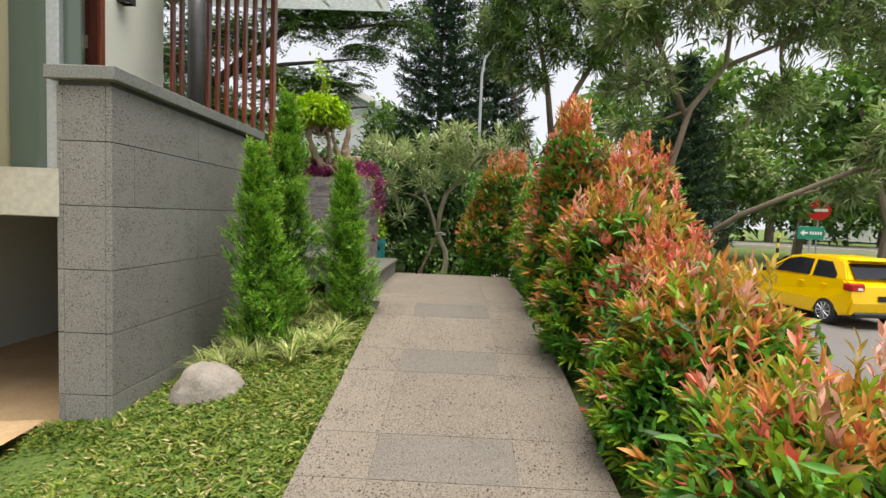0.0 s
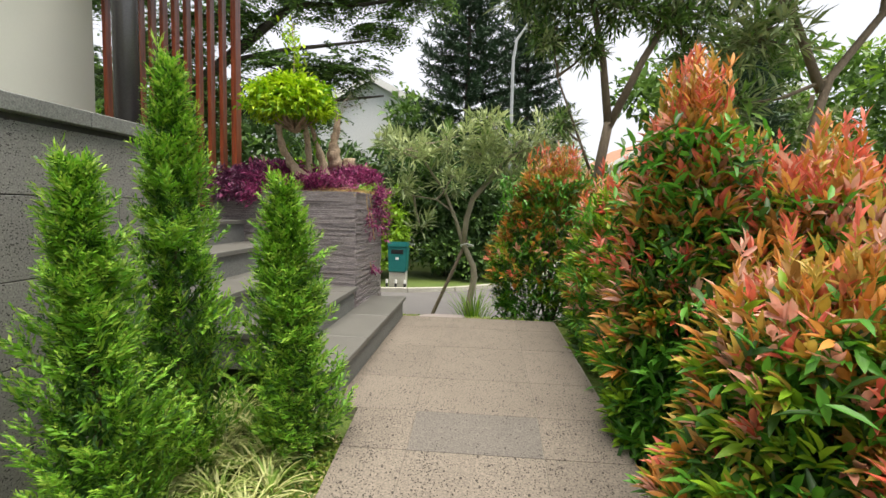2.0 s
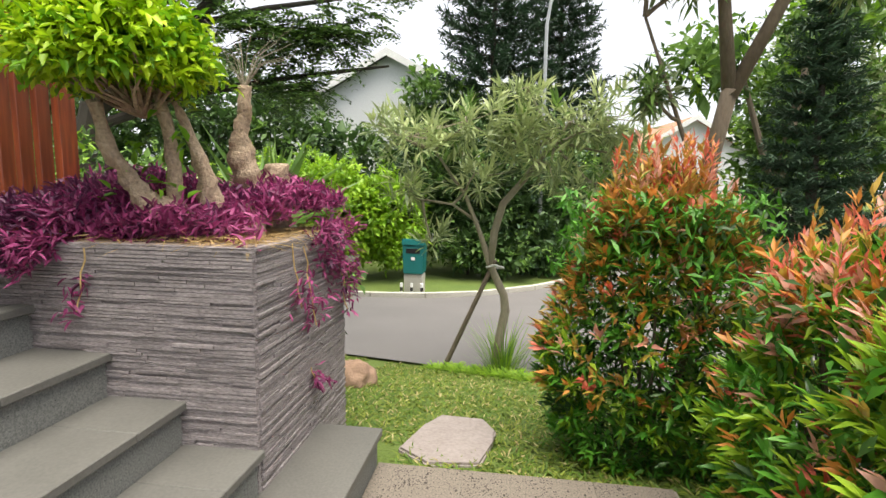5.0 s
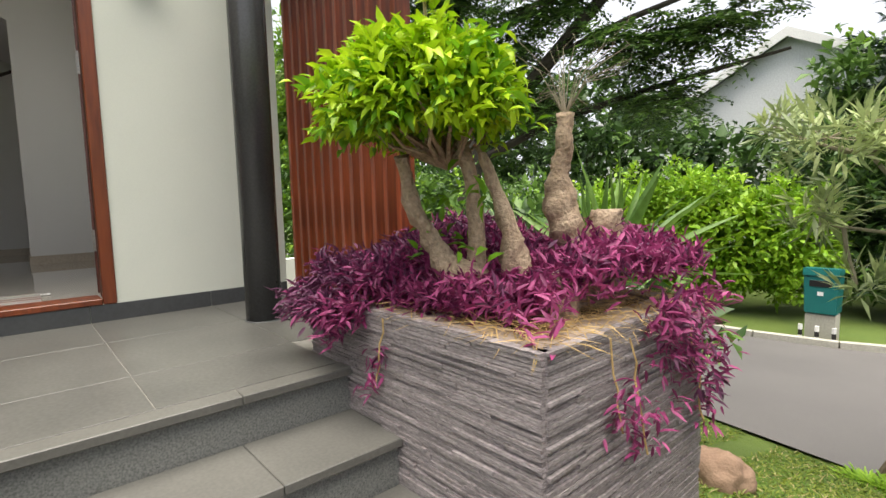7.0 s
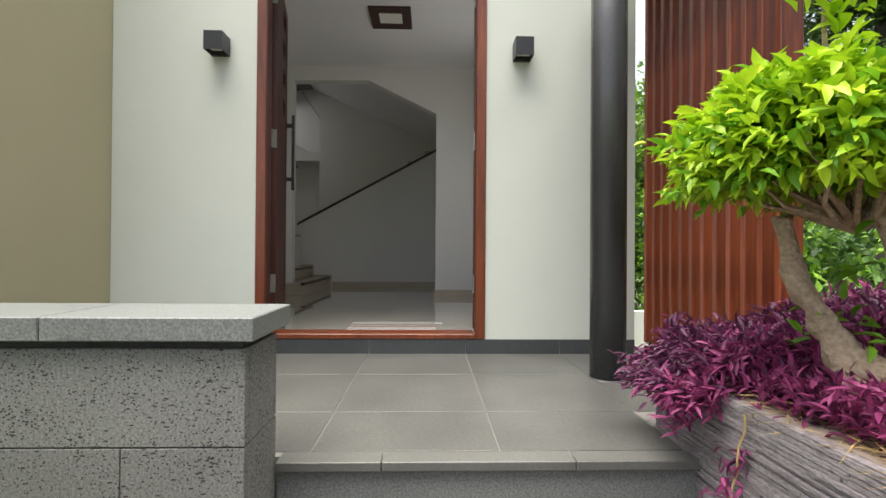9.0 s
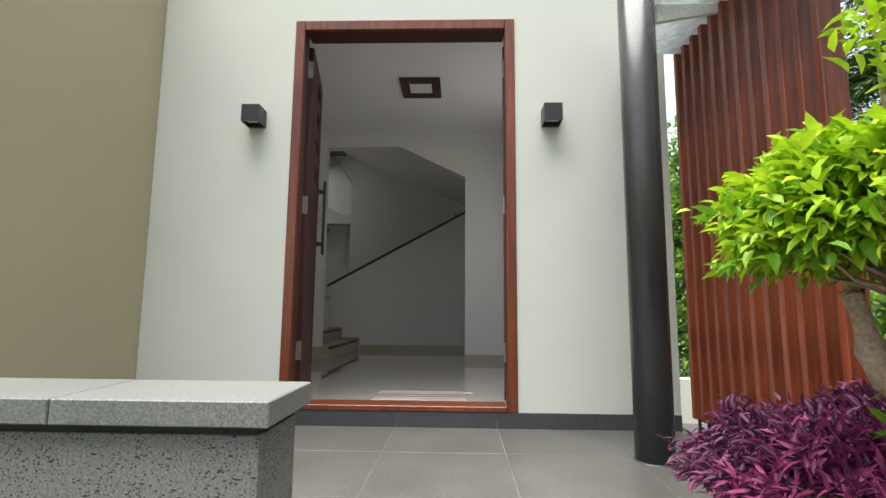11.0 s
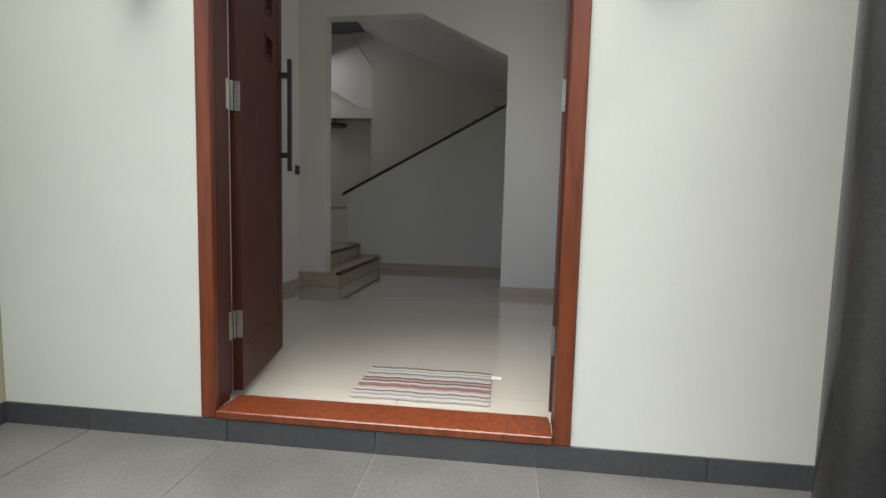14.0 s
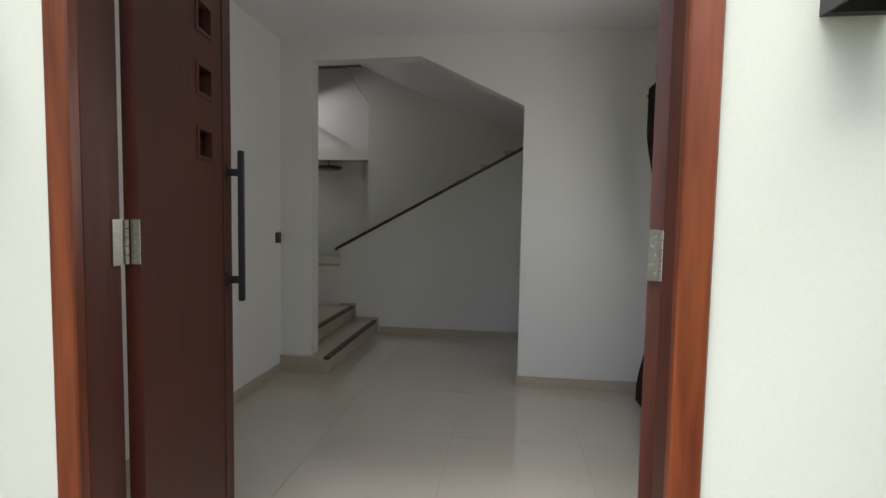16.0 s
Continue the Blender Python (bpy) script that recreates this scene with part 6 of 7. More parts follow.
def woods(name, at, clumps, label, mats, leaf, seed, category="shrub", per=7, dens=60, trunk=None, bark="bark_dark", wr=0.42):
    """A mass of foliage built of leaf whorls on many rounded clumps."""
    rng = np.random.default_rng(seed)
    O = np.array(at, float)
    ob = thing(name, at, label, category)
    sets = []
    for c, r in clumps:
        rr = np.array(r if isinstance(r, tuple) else (r, r, r))
        pr = np.array([m[1] for m in mats])
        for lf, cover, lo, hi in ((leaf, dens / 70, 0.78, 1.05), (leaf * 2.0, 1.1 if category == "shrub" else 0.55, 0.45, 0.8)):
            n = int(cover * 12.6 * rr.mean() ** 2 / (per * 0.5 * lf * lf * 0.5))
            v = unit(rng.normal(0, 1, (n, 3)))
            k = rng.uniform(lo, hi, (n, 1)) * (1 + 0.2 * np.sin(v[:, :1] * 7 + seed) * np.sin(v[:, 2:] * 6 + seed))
            # inner layer takes the listed mid or dark green, colouring in the clump's shade
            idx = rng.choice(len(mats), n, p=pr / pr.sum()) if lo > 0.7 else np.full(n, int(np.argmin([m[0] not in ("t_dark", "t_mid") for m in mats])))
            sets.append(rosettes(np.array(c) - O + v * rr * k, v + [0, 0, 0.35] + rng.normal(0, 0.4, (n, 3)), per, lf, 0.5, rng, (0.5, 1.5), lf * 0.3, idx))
    bm = bmesh.new()
    for i, (p, r) in enumerate(trunk or [([tuple(O), tuple(O + [0, 0, 0.6])], [0.05, 0.03])]):
        tube(bm, [Vector(q) - Vector(at) for q in p], r, 8, 0.1, seed + i)
    part("trunk", bm, M[bark], ob)
    a = join_leaf(sets)
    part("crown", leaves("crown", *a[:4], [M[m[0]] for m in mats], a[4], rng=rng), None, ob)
    return ob



# ---- planting across the road ----
BR = [("t_bright", 0.6), ("t_mid", 0.3), ("t_pale", 0.1)]
MD = [("t_mid", 0.55), ("t_dark", 0.3), ("t_bright", 0.15)]
DK = [("t_dark", 0.6), ("t_mid", 0.3), ("t_pine", 0.1)]
GR = [("t_grey", 0.55), ("t_mid", 0.3), ("t_pale", 0.15)]
woods("hedge_bush", (-6.5, 20.5, -0.4), [((-9.5, 20.5, 1.4), (1.9, 1.4, 1.7)), ((-7.6, 19.9, 1.9), (1.5, 1.2, 1.6)), ((-6.2, 20.1, 2.4), (1.3, 1.2, 1.2)), ((-5.0, 19.8, 1.7), (1.4, 1.1, 1.5)), ((-3.9, 20.2, 1.6), (1.2, 1.1, 1.6)), ((-6.5, 19.6, 0.9), (1.8, 1.0, 1.1))],
      "dense bright green shrubs behind the far kerb", [("l_shrub", 0.35), ("t_bright", 0.65)], 0.2, 81, dens=75)
woods("hedge_bush", (-1.5, 21.5, -0.4), [((-3.2, 21.5, 2.4), (1.3, 1.2, 2.2)), ((-1.5, 21.6, 2.5), (1.5, 1.2, 2.2)), ((0.2, 22.0, 2.3), (1.3, 1.2, 2.1)), ((1.6, 23.4, 2.2), (1.4, 1.2, 2.0)), ((-0.8, 20.8, 0.6), (1.6, 0.8, 0.8)), ((1.2, 21.9, 0.4), (1.2, 0.8, 0.7))],
      "dark green shrubs behind the litter bin", DK, 0.22, 82, dens=70)
woods("hedge_bush", (-14, 21, -0.4), [((-12.5, 20.8, 1.6), (2.0, 1.5, 2.0)), ((-15.5, 21.0, 1.7), (2.4, 1.5, 2.2)), ((-19, 21.2, 1.8), (2.6, 1.6, 2.3)), ((-23, 22, 2), (3, 2, 2.6)), ((-28, 22, 2), (3, 2, 2.6))],
      "mid green shrubs along the far side of the road", MD, 0.26, 83, dens=60)
woods("background_tree", (-9, 24.5, -0.4), [((-9.5, 24.5, 4.4), (2.4, 1.6, 2.2)), ((-12.5, 25, 5.5), (2.8, 1.8, 2.8)), ((-16.5, 26, 6), (3.4, 2, 3.4)), ((-6.5, 24.5, 3.6), (1.8, 1.4, 1.6)), ((-21, 27, 6), (3.6, 2, 4)), ((-3.6, 25, 4.0), (1.7, 1.4, 2.0)), ((-27, 27, 6), (4, 2, 4.5))],
      "dark broad-leaved trees behind the shrubs", DK, 0.36, 84, "tree", trunk=[([(-9, 24.5, -0.4), (-9.2, 24.5, 4)], [0.2, 0.1]), ([(-12.5, 25, -0.4), (-12.5, 25, 5)], [0.2, 0.1])], dens=62)
woods("background_tree", (-1.0, 24.0, -0.4), [((-3.3, 24.5, 6.0), (1.2, 1.0, 1.3)), ((-1.5, 25.0, 4.6), (1.5, 1.2, 1.6)), ((1.3, 25.5, 3.8), (1.6, 1.2, 1.4)), ((3.2, 27, 3.6), (1.8, 1.3, 1.5))],
      "mid green tree in front of the white gabled house", MD, 0.3, 85, "tree", trunk=[([(-1, 24.0, -0.4), (-1.2, 24.6, 4)], [0.15, 0.08])])
# low trees below the open sky
woods("background_tree", (8, 38, 0), [((3.5, 36, 3.2), (2.5, 1.6, 2.6)), ((7.0, 37, 3.0), (2.3, 1.6, 2.3)), ((10.2, 52, 3.4), (3.4, 1.6, 3)), ((15, 50, 4), (4, 2, 3.6)), ((19, 49, 4.5), (4, 2, 4.4))],
      "distant low trees under the open sky", MD, 0.5, 86, "tree", trunk=[([(3.5, 36, 0), (3.5, 36, 3)], [0.2, 0.1]), ([(7, 37, 0), (7, 37, 3)], [0.2, 0.1])])
# tall woods to the right
rng0 = random.Random(5)
for k in range(8):
    a = radians(68 - 6.2 * k)
    d = 27 + 5 * (k % 3) + (6 if k > 3 else 0)
    x, y = math.cos(a) * d, 1.5 + math.sin(a) * d
    z = ground_z(x, y)
    cl = [((x + rng0.uniform(-2.6, 2.6), y + rng0.uniform(-1.5, 1.5), z + h), (2.3, 1.8, 1.45)) for h in (3.6, 4.8, 6.2, 7.5, 9.3)]
    woods("background_tree", (x, y, z), cl, "tall dark tree with a layered crown beyond the verge", [MD, GR, BR][k % 3], 0.42, 90 + k, "tree",
          trunk=[([(x, y, z), (x + 0.3, y, z + 3), (x + 1, y, z + 8)], [0.28, 0.22, 0.1]), ([(x + 0.1, y, z + 2.4), (x - 1.4, y, z + 7)], [0.16, 0.08])], bark="bark", dens=40)
for k in range(5):
    x, y = 22 + 7.5 * k, 52 - 3.5 * k
    z = ground_z(x, y)
    woods("background_tree", (x, y, z), [((x - 3, y, z + 4), (4, 2, 4)), ((x + 1, y + 1, z + 8), (4.5, 2, 4)), ((x + 3, y, z + 4), (4, 2, 4))], "far dark tree beyond the second road", DK, 0.8, 110 + k, "tree",
          trunk=[([(x, y, z), (x, y, z + 6)], [0.4, 0.2])], bark="bark", dens=45)
pine(9.6, 22.8, 0.0, 9.5, 2.4, 75, "dark pine on the verge beyond the hedge")
# behind and beside the house
woods("garden_shrub", (-4.6, 10.0, 0.5), [((-4.6, 10.0, 1.6), (1.1, 0.7, 1.3)), ((-6.2, 10.3, 1.9), (1.3, 0.8, 1.6)), ((-8.0, 10.6, 2.2), (1.4, 0.8, 1.9)), ((-9.8, 10.8, 2.6), (1.4, 0.8, 2.4)), ((-3.4, 9.6, 1.3), (0.8, 0.6, 0.8))],
      "leafy green shrubs beside the house", MD, 0.14, 87, dens=60)
woods("ivy_wall", (-12.5, 10.5, 0.5), [((-11.8, 10.2, 3.0), (1.0, 1.0, 3.0)), ((-12.6, 11.4, 5.0), (1.4, 1.2, 2.6)), ((-13.4, 9.6, 4.2), (1.4, 1.4, 3.0))],
      "tall wall of small bright leaves behind the house", BR, 0.15, 88, dens=60)
woods("fern_palm", (-2.9, 8.9, 0.9), [((-2.9, 8.9, 2.1), (0.7, 0.5, 0.6)), ((-2.3, 9.3, 1.7), (0.7, 0.5, 0.7))], "dark green leafy plant behind the planter", DK, 0.15, 89, dens=70)


# ---- the overhanging feathery tree ----
def feather_tree():
    at = (-7.2, 12.0, 0.3)
    ob = thing("spreading_tree", at, "large spreading tree with fine feathery leaves over the road", "tree")
    rng = np.random.default_rng(77)
    O = np.array(at)
    limbs = [([(-7.2, 12.0, 0.3), (-7.0, 12.0, 2.2), (-6.6, 12.1, 3.8)], [0.24, 0.2, 0.17]),
             ([(-6.6, 12.1, 3.7), (-5.2, 12.4, 5.0), (-3.9, 12.7, 6.2), (-2.9, 12.9, 7.2)], [0.14, 0.11, 0.08, 0.05]),
             ([(-6.8, 12.1, 3.4), (-5.3, 12.5, 4.0), (-3.8, 13.0, 4.35), (-2.2, 13.4, 4.6)], [0.09, 0.06, 0.045, 0.02]),
             ([(-5.2, 12.4, 5.0), (-4.0, 12.6, 5.3), (-2.4, 13.0, 5.6)], [0.06, 0.045, 0.02]),
             ([(-6.6, 12.1, 3.8), (-7.4, 12.4, 6.0), (-7.8, 12.6, 8.0)], [0.12, 0.08, 0.04]),
             ([(-3.9, 12.7, 6.2), (-2.6, 13.0, 6.3), (-1.2, 13.3, 6.6)], [0.05, 0.04, 0.02])]
    bm = bmesh.new()
    for i, (p, r) in enumerate(limbs):
        tube(bm, [Vector(q) - Vector(at) for q in p], r, 8, 0.12, i)
    part("trunk", bm, M["bark_dark"], ob)
    C = [((-6.3, 12.3, 5.2), 1.0), ((-5.2, 12.3, 5.8), 1.0), ((-4.1, 12.6, 4.9), 0.9), ((-3.0, 13.0, 5.0), 0.85), ((-2.2, 13.2, 5.9), 0.6), ((-3.6, 12.8, 6.4), 1.0), ((-2.5, 13.0, 6.9), 0.95), ((-1.5, 13.3, 6.5), 0.7),
         ((-4.8, 12.6, 7.2), 1.1), ((-6.3, 12.4, 7.2), 1.2), ((-7.8, 12.4, 6.6), 1.3), ((-8.6, 12.4, 5.0), 1.1), ((-3.2, 12.9, 8.0), 1.1), ((-1.8, 13.2, 7.8), 0.9), ((-7.5, 12.4, 8.6), 1.3), ((-5.5, 12.5, 8.8), 1.2), ((-5.4, 12.4, 4.2), 0.8), ((-3.6, 12.9, 4.1), 0.7)]
    P, D = [], []
    tw = bmesh.new()
    for i, (c, r) in enumerate(C):
        n = int(112 * r * r)
        v = unit(rng.normal(0, 1, (n, 3)))
        Q = np.array(c) + v * [r, r * 0.8, r * 0.5] * rng.uniform(0.2, 1, (n, 1))
        for q in Q[::2]:
            tube(tw, [Vector(np.array(c) - O), Vector((np.array(c) + q) / 2 - O) + Vector((0, 0, 0.05)), Vector(q - O)], [0.012, 0.008, 0.004], 4)
        P.append(Q)
        D.append(v * [1, 1, 0.25])
    P, D = np.concatenate(P), unit(np.concatenate(D) + rng.normal(0, 0.35, (sum(len(p) for p in P), 3)) * [1, 1, 1.1])
    part("brushwood", tw, M["bark_dark"], ob, kind="stuff")
    # each frond: two rows of leaflets along a drooping rib
    sets = []
    S = unit(np.cross(D, [0, 0, 1.0]))
    for fr in range(3):
        d0 = unit(D + S * (fr - 1) * 0.7)
        s0 = unit(np.cross(d0, [0, 0, 1.0]))
        for k in range(7):
            t = k / 7
            base = P + d0 * 0.42 * t - np.array([0, 0, 0.14]) * t * t
            for sd in (-1, 1):
                d = d0 * 0.35 + s0 * sd + rng.normal(0, 0.15, d0.shape)
                sets.append((base - O, d, np.full(len(P), 0.13 * (1 - 0.5 * abs(t - 0.4))), np.full(len(P), 0.042), rng.integers(0, 2, len(P))))
    a = join_leaf(sets)
    part("crown", leaves("crown", *a[:4], [M["t_dark"], M["t_mid"]], a[4], rng=rng, fold=0.1), None, ob, "fine dark feathery leaves")


feather_tree()

tg = thing("tall_grass_tuft", (-0.12, 10.45, 0.44), "tall tuft of green grass at the foot of the young tree", "plant")
part("grass", tuft(150, 0.75, 0.012, 55, 0.22, ("t_bright", "t_mid"), 0.5, 0.55), None, tg)
gc = [thing("ground_cover", (-0.85 + 0.17 * i, 10.42 - 0.085 * i + 0.04 * (i % 2), ground_z(-0.85 + 0.17 * i, 10.42 - 0.085 * i) - 0.01), "low bright green ground cover at the lawn edge", "plant", "ground cover") for i in range(9)]
me = tuft(260, 0.13, 0.018, 56, 0.17, ("t_bright", "l_shrub"), 0.5, 1.0)
for o in gc:
    part("grass", me, None, o)


# ---- litter bin, lamp post ----
bn = thing("litter_bin", (-2.68, 18.2, -0.38), "teal litter bin on a concrete stand with striped posts", "litter bin")
part("stand", boxes((-0.26, 0.26, -0.2, 0.2, 0, 0.62), bevel=0.01), M["kerb"], bn)
bm = bmesh.new()
prism(bm, [(-0.27, 0.64), (0.27, 0.64), (0.3, 1.42), (-0.3, 1.42)], -0.25, 0.25, "y")
bmesh.ops.bevel(bm, geom=bm.edges[:], offset=0.02, segments=2, affect="EDGES")
part("body", bm, M["teal"], bn)
bm = bmesh.new()
prism(bm, [(-0.28, 1.42), (0.24, 1.42), (0.17, 1.55), (-0.26, 1.58)], -0.31, 0.31, "x")
bmesh.ops.bevel(bm, geom=bm.edges[:], offset=0.015, segments=2, affect="EDGES")
part("lid", bm, M["teal"], bn)
part("flap", boxes((-0.19, 0.19, -0.262, -0.252, 1.2, 1.33), bevel=0.004), M["car_black"], bn, "dark flap")
part("label", boxes((-0.05, 0.05, -0.262, -0.254, 1.02, 1.1)), M["white_paint"], bn, "small white mark")
for x in (-0.28, 0.0, 0.28):
    bm = bmesh.new()
    tube(bm, [(x, -0.42, 0), (x, -0.42, 0.42)], [0.04, 0.04], 10)
    p = part("post", bm, M["white_paint"], bn)
    bm = bmesh.new()
    tube(bm, [(x, -0.42, 0.2), (x, -0.42, 0.31)], [0.0405, 0.0405], 10)
    part("band", bm, M["car_black"], p)

lp = thing("street_lamp", (0.85, 22.0, -0.35), "tall thin grey street lamp post", "street lamp")
bm = bmesh.new()
tube(bm, [(0, 0, 0), (0, 0, 4), (0, 0, 8.2), (0.1, 0, 8.9), (0.5, 0, 9.5), (1.2, 0, 9.8)], [0.08, 0.07, 0.055, 0.05, 0.045, 0.04], 10)
part("pole", bm, M["grey_metal"], lp)
part("lamp_head", boxes((1.1, 1.7, -0.1, 0.1, 9.76, 9.86), bevel=0.02), M["grey_metal"], lp)


# ---- houses beyond ----
def far_house(name, at, w, d, h, rise, label, roofm, yaw=0, windows=((0, 0.5),)):
    ob = thing(name, at, label, "house")
    ob.rotation_euler = (0, 0, radians(yaw))
    bm = bmesh.new()
    prism(bm, [(-w / 2, 0), (w / 2, 0), (w / 2, h), (0, h + rise), (-w / 2, h)], 0, d, "y")
    part("wall", bm, M["house_white"], ob)
    e = 0.45
    for s in (-1, 1):
        bm = bmesh.new()
        prism(bm, [(0, h + rise + 0.02), (s * (w / 2 + e), h - rise * e / (w / 2) + 0.02), (s * (w / 2 + e), h - rise * e / (w / 2) + 0.2), (0, h + rise + 0.22)], -0.5, d + 0.5, "y")
        part("roof", bm, roofm, ob)
        bm = bmesh.new()
        prism(bm, [(0, h + rise - 0.12), (s * (w / 2 + e), h - rise * e / (w / 2) - 0.12), (s * (w / 2 + e), h - rise * e / (w / 2) + 0.24), (0, h + rise + 0.26)], -0.56, -0.502, "y")
        part("barge_board", bm, M["white_paint"], ob)
    for x, z in windows:
        wd = part("window", boxes((x - 0.55, x + 0.55, -0.06, -0.002, z, z + 0.08), (x - 0.55, x + 0.55, -0.06, -0.002, z + 1.12, z + 1.2), (x - 0.55, x - 0.47, -0.06, -0.002, z + 0.08, z + 1.12), (x + 0.47, x + 0.55, -0.06, -0.002, z + 0.08, z + 1.12)), M["white_paint"], ob)
        part("pane", boxes((x - 0.47, x + 0.47, -0.03, -0.004, z + 0.08, z + 1.12)), M["window_dark"], wd)
    return ob


far_house("gabled_house", (-6.4, 30.0, -0.3), 7.5, 9, 7.4, 2.0, "white gabled house with a grey roof behind trees", M["roof_grey"], 0, ((0.3, 3.6), (1.6, 6.0)))
far_house("gabled_house", (-13.2, 32.0, -0.3), 7, 9, 6.6, 1.9, "white gabled house with a grey roof, half hidden", M["roof_grey"], 0, ((0, 4.2),))
far_house("distant_house", (13.5, 46.0, 0.9), 9, 8, 4.6, 2.6, "distant white house with a red-brown tiled roof", M["roof_red"], 8, ((-1.5, 1.6), (1.8, 1.6)))
far_house("distant_house", (44, 56.0, 1.2), 12, 8, 3.2, 1.6, "distant low white building beyond the far road", M["roof_grey"], -30, ((-3, 1.2), (0, 1.2), (3, 1.2)))
pc = thing("carport_roof", (-9.2, 23.0, -0.4), "low carport with grey corrugated roof behind the shrubs", "carport")
bm = bmesh.new()
prism(bm, [(-0.4, 3.2), (2.4, 3.75), (2.4, 3.85), (-0.4, 3.3)], -1.6, 1.9, "x")
part("roof", bm, M["roof_grey"], pc)
for k in range(6):
    part("roof_rib", boxes((-1.6, 1.9, -0.3 + 0.42 * k, -0.27 + 0.42 * k, 3.28 + 0.083 * k, 3.36 + 0.083 * k)), M["roof_grey"], pc)
part("fascia", boxes((-1.6, 1.9, -0.44, -0.402, 3.08, 3.3)), M["white_paint"], pc)
for x in (-1.5, 1.8):
    part("post", boxes((x - 0.05, x + 0.05, -0.3, -0.2, 0, 3.2)), M["grey_metal"], pc)
part("back_wall", boxes((-1.6, 1.9, 2.2, 2.3, 0, 3.7)), M["car_black"], pc)


# ---- yellow car ----
def car(at, yaw):
    ob = thing("car", at, "small yellow hatchback with dark windows parked on the road", "car")
    ob.rotation_euler = (0, 0, radians(yaw))
    w = 0.84
    side = [(-1.78, 0.3), (-1.84, 0.55), (-1.8, 0.9), (-1.62, 1.02), (0.95, 0.98), (1.5, 0.86), (1.8, 0.68), (1.84, 0.45), (1.75, 0.24), (1.52, 0.22), (1.5, 0.4), (1.38, 0.56), (1.2, 0.61), (1.02, 0.56), (0.9, 0.4), (0.88, 0.2),
            (-0.88, 0.2), (-0.9, 0.4), (-1.02, 0.56), (-1.2, 0.61), (-1.38, 0.56), (-1.5, 0.4), (-1.52, 0.24)]
    bm = bmesh.new()
    prism(bm, side, -w, w, "x")
    for v in bm.verts:
        v.co.x *= 1 - 0.05 * max(0, (v.co.z - 0.6) / 0.4) - 0.06 * max(0, abs(v.co.y) - 1.3)
    bmesh.ops.bevel(bm, geom=[e for e in bm.edges if abs(e.verts[0].co.x - e.verts[1].co.x) < 0.02], offset=0.035, segments=2, affect="EDGES")
    part("body", bm, M["car_yellow"], ob)
    top = [(-1.66, 1.0), (-1.42, 1.42), (-1.2, 1.485), (-0.3, 1.5), (0.15, 1.43), (0.98, 0.97)]
    bm = bmesh.new()
    prism(bm, top, -0.76, 0.76, "x")
    for v in bm.verts:
        v.co.x *= 1 - 0.2 * max(0, (v.co.z - 1.0) / 0.5)
    bmesh.ops.bevel(bm, geom=bm.edges[:], offset=0.03, segments=2, affect="EDGES")
    part("cabin", bm, M["car_yellow"], ob)
    for s in (-1, 1):
        for nm, poly in (("side_window", [(-0.62, 1.03), (-0.62, 1.4), (-0.2, 1.42), (0.12, 1.36), (0.72, 1.03)]), ("side_window", [(-0.72, 1.03), (-0.72, 1.4), (-1.12, 1.38), (-1.36, 1.12), (-1.34, 1.03)])):
            bm = bmesh.new()
            prism(bm, poly, 0.755, 0.775, "x")
            for v in bm.verts:
                v.co.x = s * (v.co.x - 0.2 * 0.76 * max(0, (v.co.z - 1.0) / 0.5))
            part(nm, bm, M["car_dark"], ob)
        part("door_handle", boxes((s * 0.835 - 0.02, s * 0.835 + 0.02, -0.55, -0.38, 0.86, 0.885), bevel=0.005), M["car_yellow"], ob)
        part("door_handle", boxes((s * 0.835 - 0.02, s * 0.835 + 0.02, -1.2, -1.04, 0.86, 0.885), bevel=0.005), M["car_yellow"], ob)
        part("mirror", boxes((s * 0.9 - 0.08, s * 0.9 + 0.08, 0.62, 0.74, 0.98, 1.1), bevel=0.025), M["car_black"], ob)
        part("tail_lamp", boxes((s * 0.66 - 0.16, s * 0.66 + 0.16, -1.84, -1.6, 0.8, 0.97), bevel=0.03), M["tail_red"], ob)
        part("tail_lens", boxes((s * 0.62 - 0.06, s * 0.62 + 0.06, -1.846, -1.8, 0.82, 0.88), bevel=0.01), M["white_paint"], ob)
        for y in (-1.2, 1.2):
            bm = bmesh.new()
            tube(bm, [(s * 0.66, y, 0.29), (s * 0.68, y, 0.29), (s * 0.83, y, 0.29), (s * 0.85, y, 0.29)], [0.25, 0.29, 0.29, 0.26], 28)
            wh = part("wheel", bm, M["tyre"], ob)
            bm = bmesh.new()
            tube(bm, [(s * 0.82, y, 0.29), (s * 0.853, y, 0.29)], [0.19, 0.185], 24)
            part("rim_well", bm, M["car_black"], wh)
            for k in range(10):
                a = 2 * math.pi * k / 10
                bm = bmesh.new()
                tube(bm, [(s * 0.858, y, 0.29), (s * 0.858, y + 0.185 * math.cos(a), 0.29 + 0.185 * math.sin(a))], [0.016, 0.02], 5)
                part("spoke", bm, M["alloy"], wh)
            bm = bmesh.new()
            ring = [(s * 0.857, y + 0.19 * math.cos(2 * math.pi * k / 24), 0.29 + 0.19 * math.sin(2 * math.pi * k / 24)) for k in range(25)]
            tube(bm, ring, [0.012] * 25, 5, cap=False)
            part("rim", bm, M["alloy"], wh)
    bm = bmesh.new()
    prism(bm, [(-1.683, 1.06), (-1.49, 1.37), (-1.47, 1.36), (-1.66, 1.05)], -0.6, 0.6, "x")
    part("rear_window", bm, M["car_dark"], ob)
    bm = bmesh.new()
    prism(bm, [(0.24, 1.395), (0.93, 1.02), (0.95, 1.04), (0.27, 1.41)], -0.64, 0.64, "x")
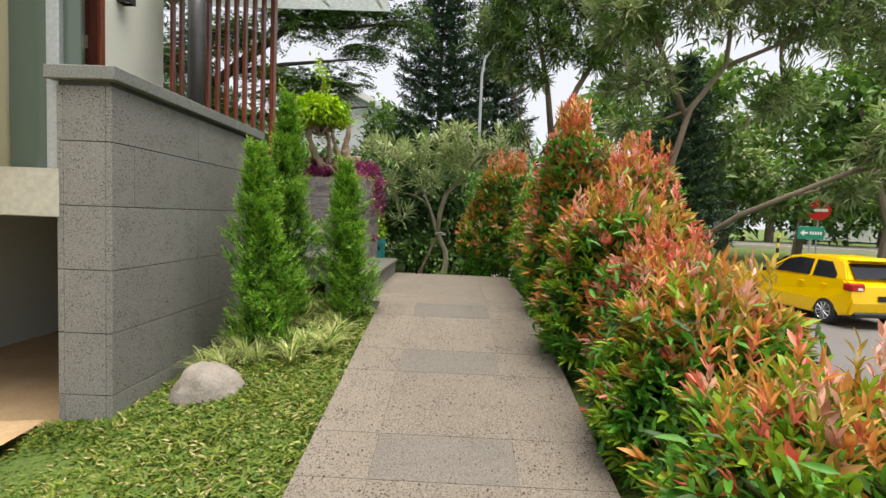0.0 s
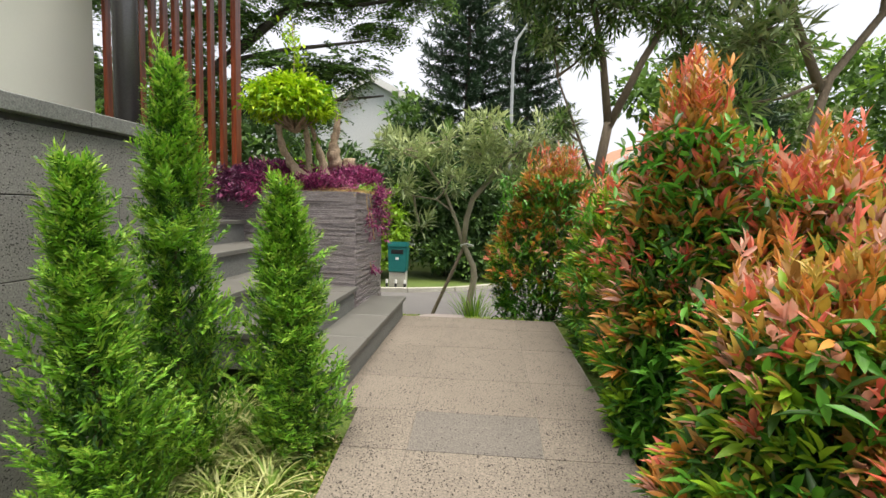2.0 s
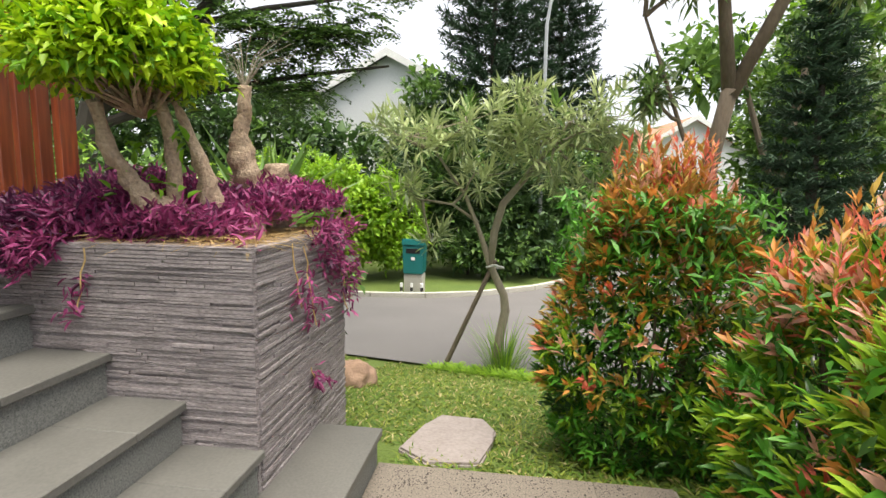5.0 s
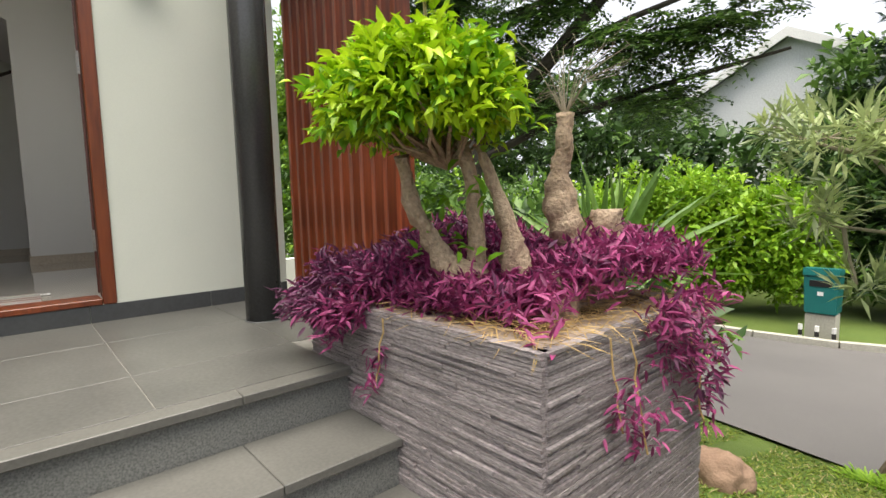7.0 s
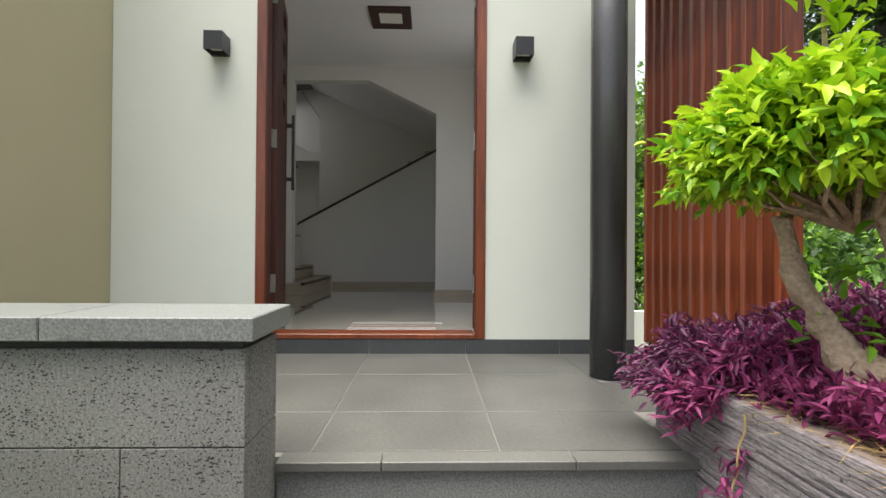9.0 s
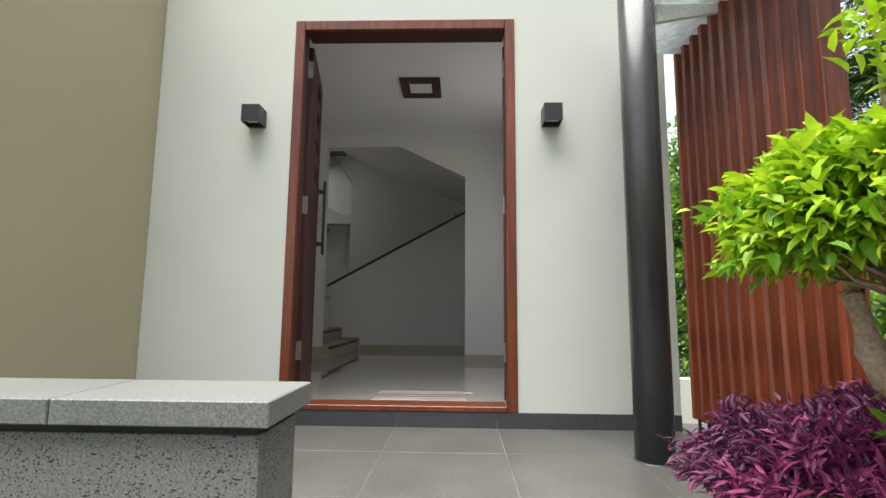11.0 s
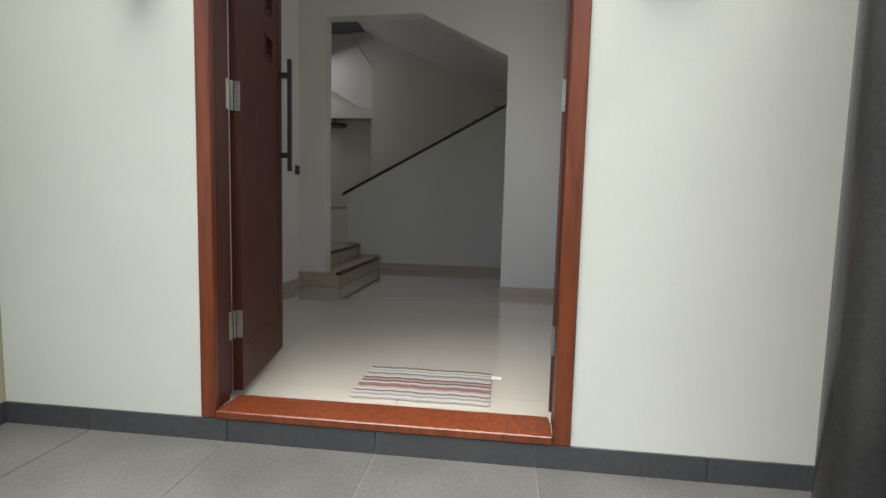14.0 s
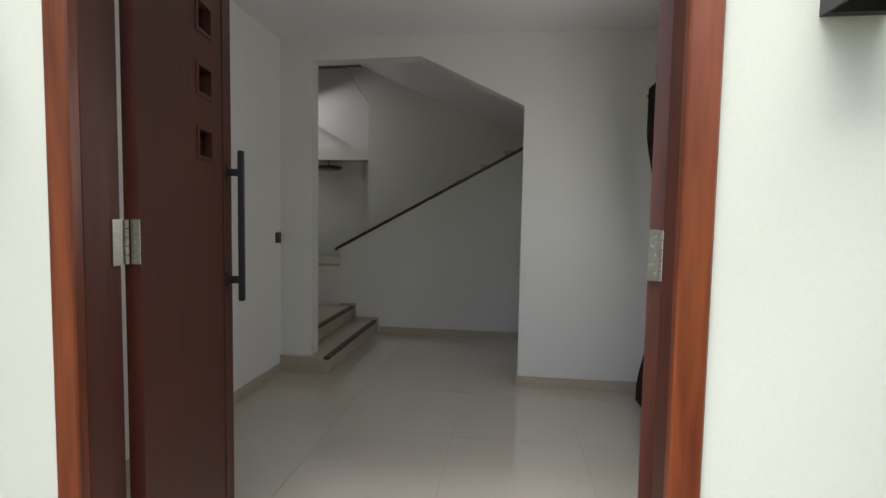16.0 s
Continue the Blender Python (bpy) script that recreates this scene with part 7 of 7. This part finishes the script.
    part("windscreen", bm, M["car_dark"], ob)
    part("spoiler", boxes((-0.56, 0.56, -1.62, -1.38, 1.425, 1.465), bevel=0.015), M["car_yellow"], ob)
    part("number_plate", boxes((-0.22, 0.22, -1.853, -1.84, 0.6, 0.72)), M["car_black"], ob)
    part("wiper", boxes((-0.02, 0.4, -1.7, -1.68, 1.07, 1.09)), M["car_black"], ob)
    part("rear_bumper", boxes((-0.7, 0.7, -1.86, -1.7, 0.25, 0.36), bevel=0.03), M["car_black"], ob)


car((9.05, 13.72, ground_z(9.3, 13.7) + 0.035), 4.5)

# ---- signs on the verge ----
def post_sign(name, at, h, r, label, cat):
    ob = thing(name, at, label, cat)
    bm = bmesh.new()
    tube(bm, [(0, 0, 0), (0, 0, h)], [r, r], 10)
    part("post", bm, M["grey_metal"], ob)
    return ob


s1 = post_sign("road_sign", (13.9, 21.0, ground_z(13.9, 21) - 0.02), 1.75, 0.035, "green rectangular sign with a white arrow on a post", "sign")
s1.rotation_euler = (0, 0, radians(-35))
part("board", boxes((-0.42, 0.42, -0.05, -0.03, 1.72, 2.22), bevel=0.01), M["sign_green"], s1)
bm = bmesh.new()
prism(bm, [(-0.33, 1.97), (-0.2, 2.09), (-0.2, 2.01), (-0.08, 2.01), (-0.08, 1.93), (-0.2, 1.93), (-0.2, 1.85)], -0.056, -0.051, "y")
part("arrow", bm, M["white_paint"], s1)
for k in range(5):
    part("letter_bar", boxes((-0.02 + 0.08 * k, 0.035 + 0.08 * k, -0.056, -0.051, 1.91, 2.03)), M["white_paint"], s1)
s2 = post_sign("no_entry_sign", (20.6, 30.0, ground_z(20.6, 30) - 0.02), 2.6, 0.04, "round red sign with a white bar", "sign")
s2.rotation_euler = (0, 0, radians(-35))
bm = bmesh.new()
tube(bm, [(0, -0.05, 2.95), (0, -0.07, 2.95)], [0.56, 0.56], 32)
part("disc", bm, M["sign_red"], s2)
part("bar", boxes((-0.42, 0.42, -0.08, -0.071, 2.87, 3.03)), M["white_paint"], s2)
s3 = post_sign("striped_post", (12.3, 20.4, ground_z(12.3, 20.4) - 0.02), 1.9, 0.05, "black and yellow striped marker post", "post")
for k in range(5):
    bm = bmesh.new()
    tube(bm, [(0, 0, 0.05 + 0.38 * k), (0, 0, 0.24 + 0.38 * k)], [0.053, 0.053], 10)
    part("band", bm, M["car_black"], s3)
    bm = bmesh.new()
    tube(bm, [(0, 0, 0.24 + 0.38 * k), (0, 0, min(1.92, 0.43 + 0.38 * k))], [0.053, 0.053], 10)
    part("band", bm, plain("post_yellow", (0.75, 0.55, 0.05), 0.5), s3)
s4 = post_sign("notice_board", (15.2, 30.0, ground_z(15.2, 30) - 0.02), 2.2, 0.04, "white notice board with faint grey lines", "sign")
s4.rotation_euler = (0, 0, radians(-28))
part("board", boxes((-0.38, 0.38, -0.1, -0.04, 1.7, 3.1), bevel=0.01), M["white_paint"], s4)
for k in range(6):
    part("text_bar", boxes((-0.28, 0.28, -0.106, -0.101, 1.9 + 0.18 * k, 1.94 + 0.18 * k)), M["grey_metal"], s4)

# ---- daylight from the windows of the house ----
def window_light(name, at, to, w, h, power):
    l = new(name, bpy.data.lights.new(name, "AREA"))
    l.data.shape, l.data.size, l.data.size_y, l.data.energy, l.data.color = "RECTANGLE", w, h, power, (1.0, 0.97, 0.93)
    l.matrix_world = look(at, to)


window_light("window_light_room", (-4.9, 6.82, 3.6), (-4.9, 4.0, 3.2), 1.2, 1.8, 5.5)
window_light("window_light_stairs", (-8.4, 2.6, 5.15), (-8.2, 3.6, 2.6), 1.0, 1.4, 1.9)
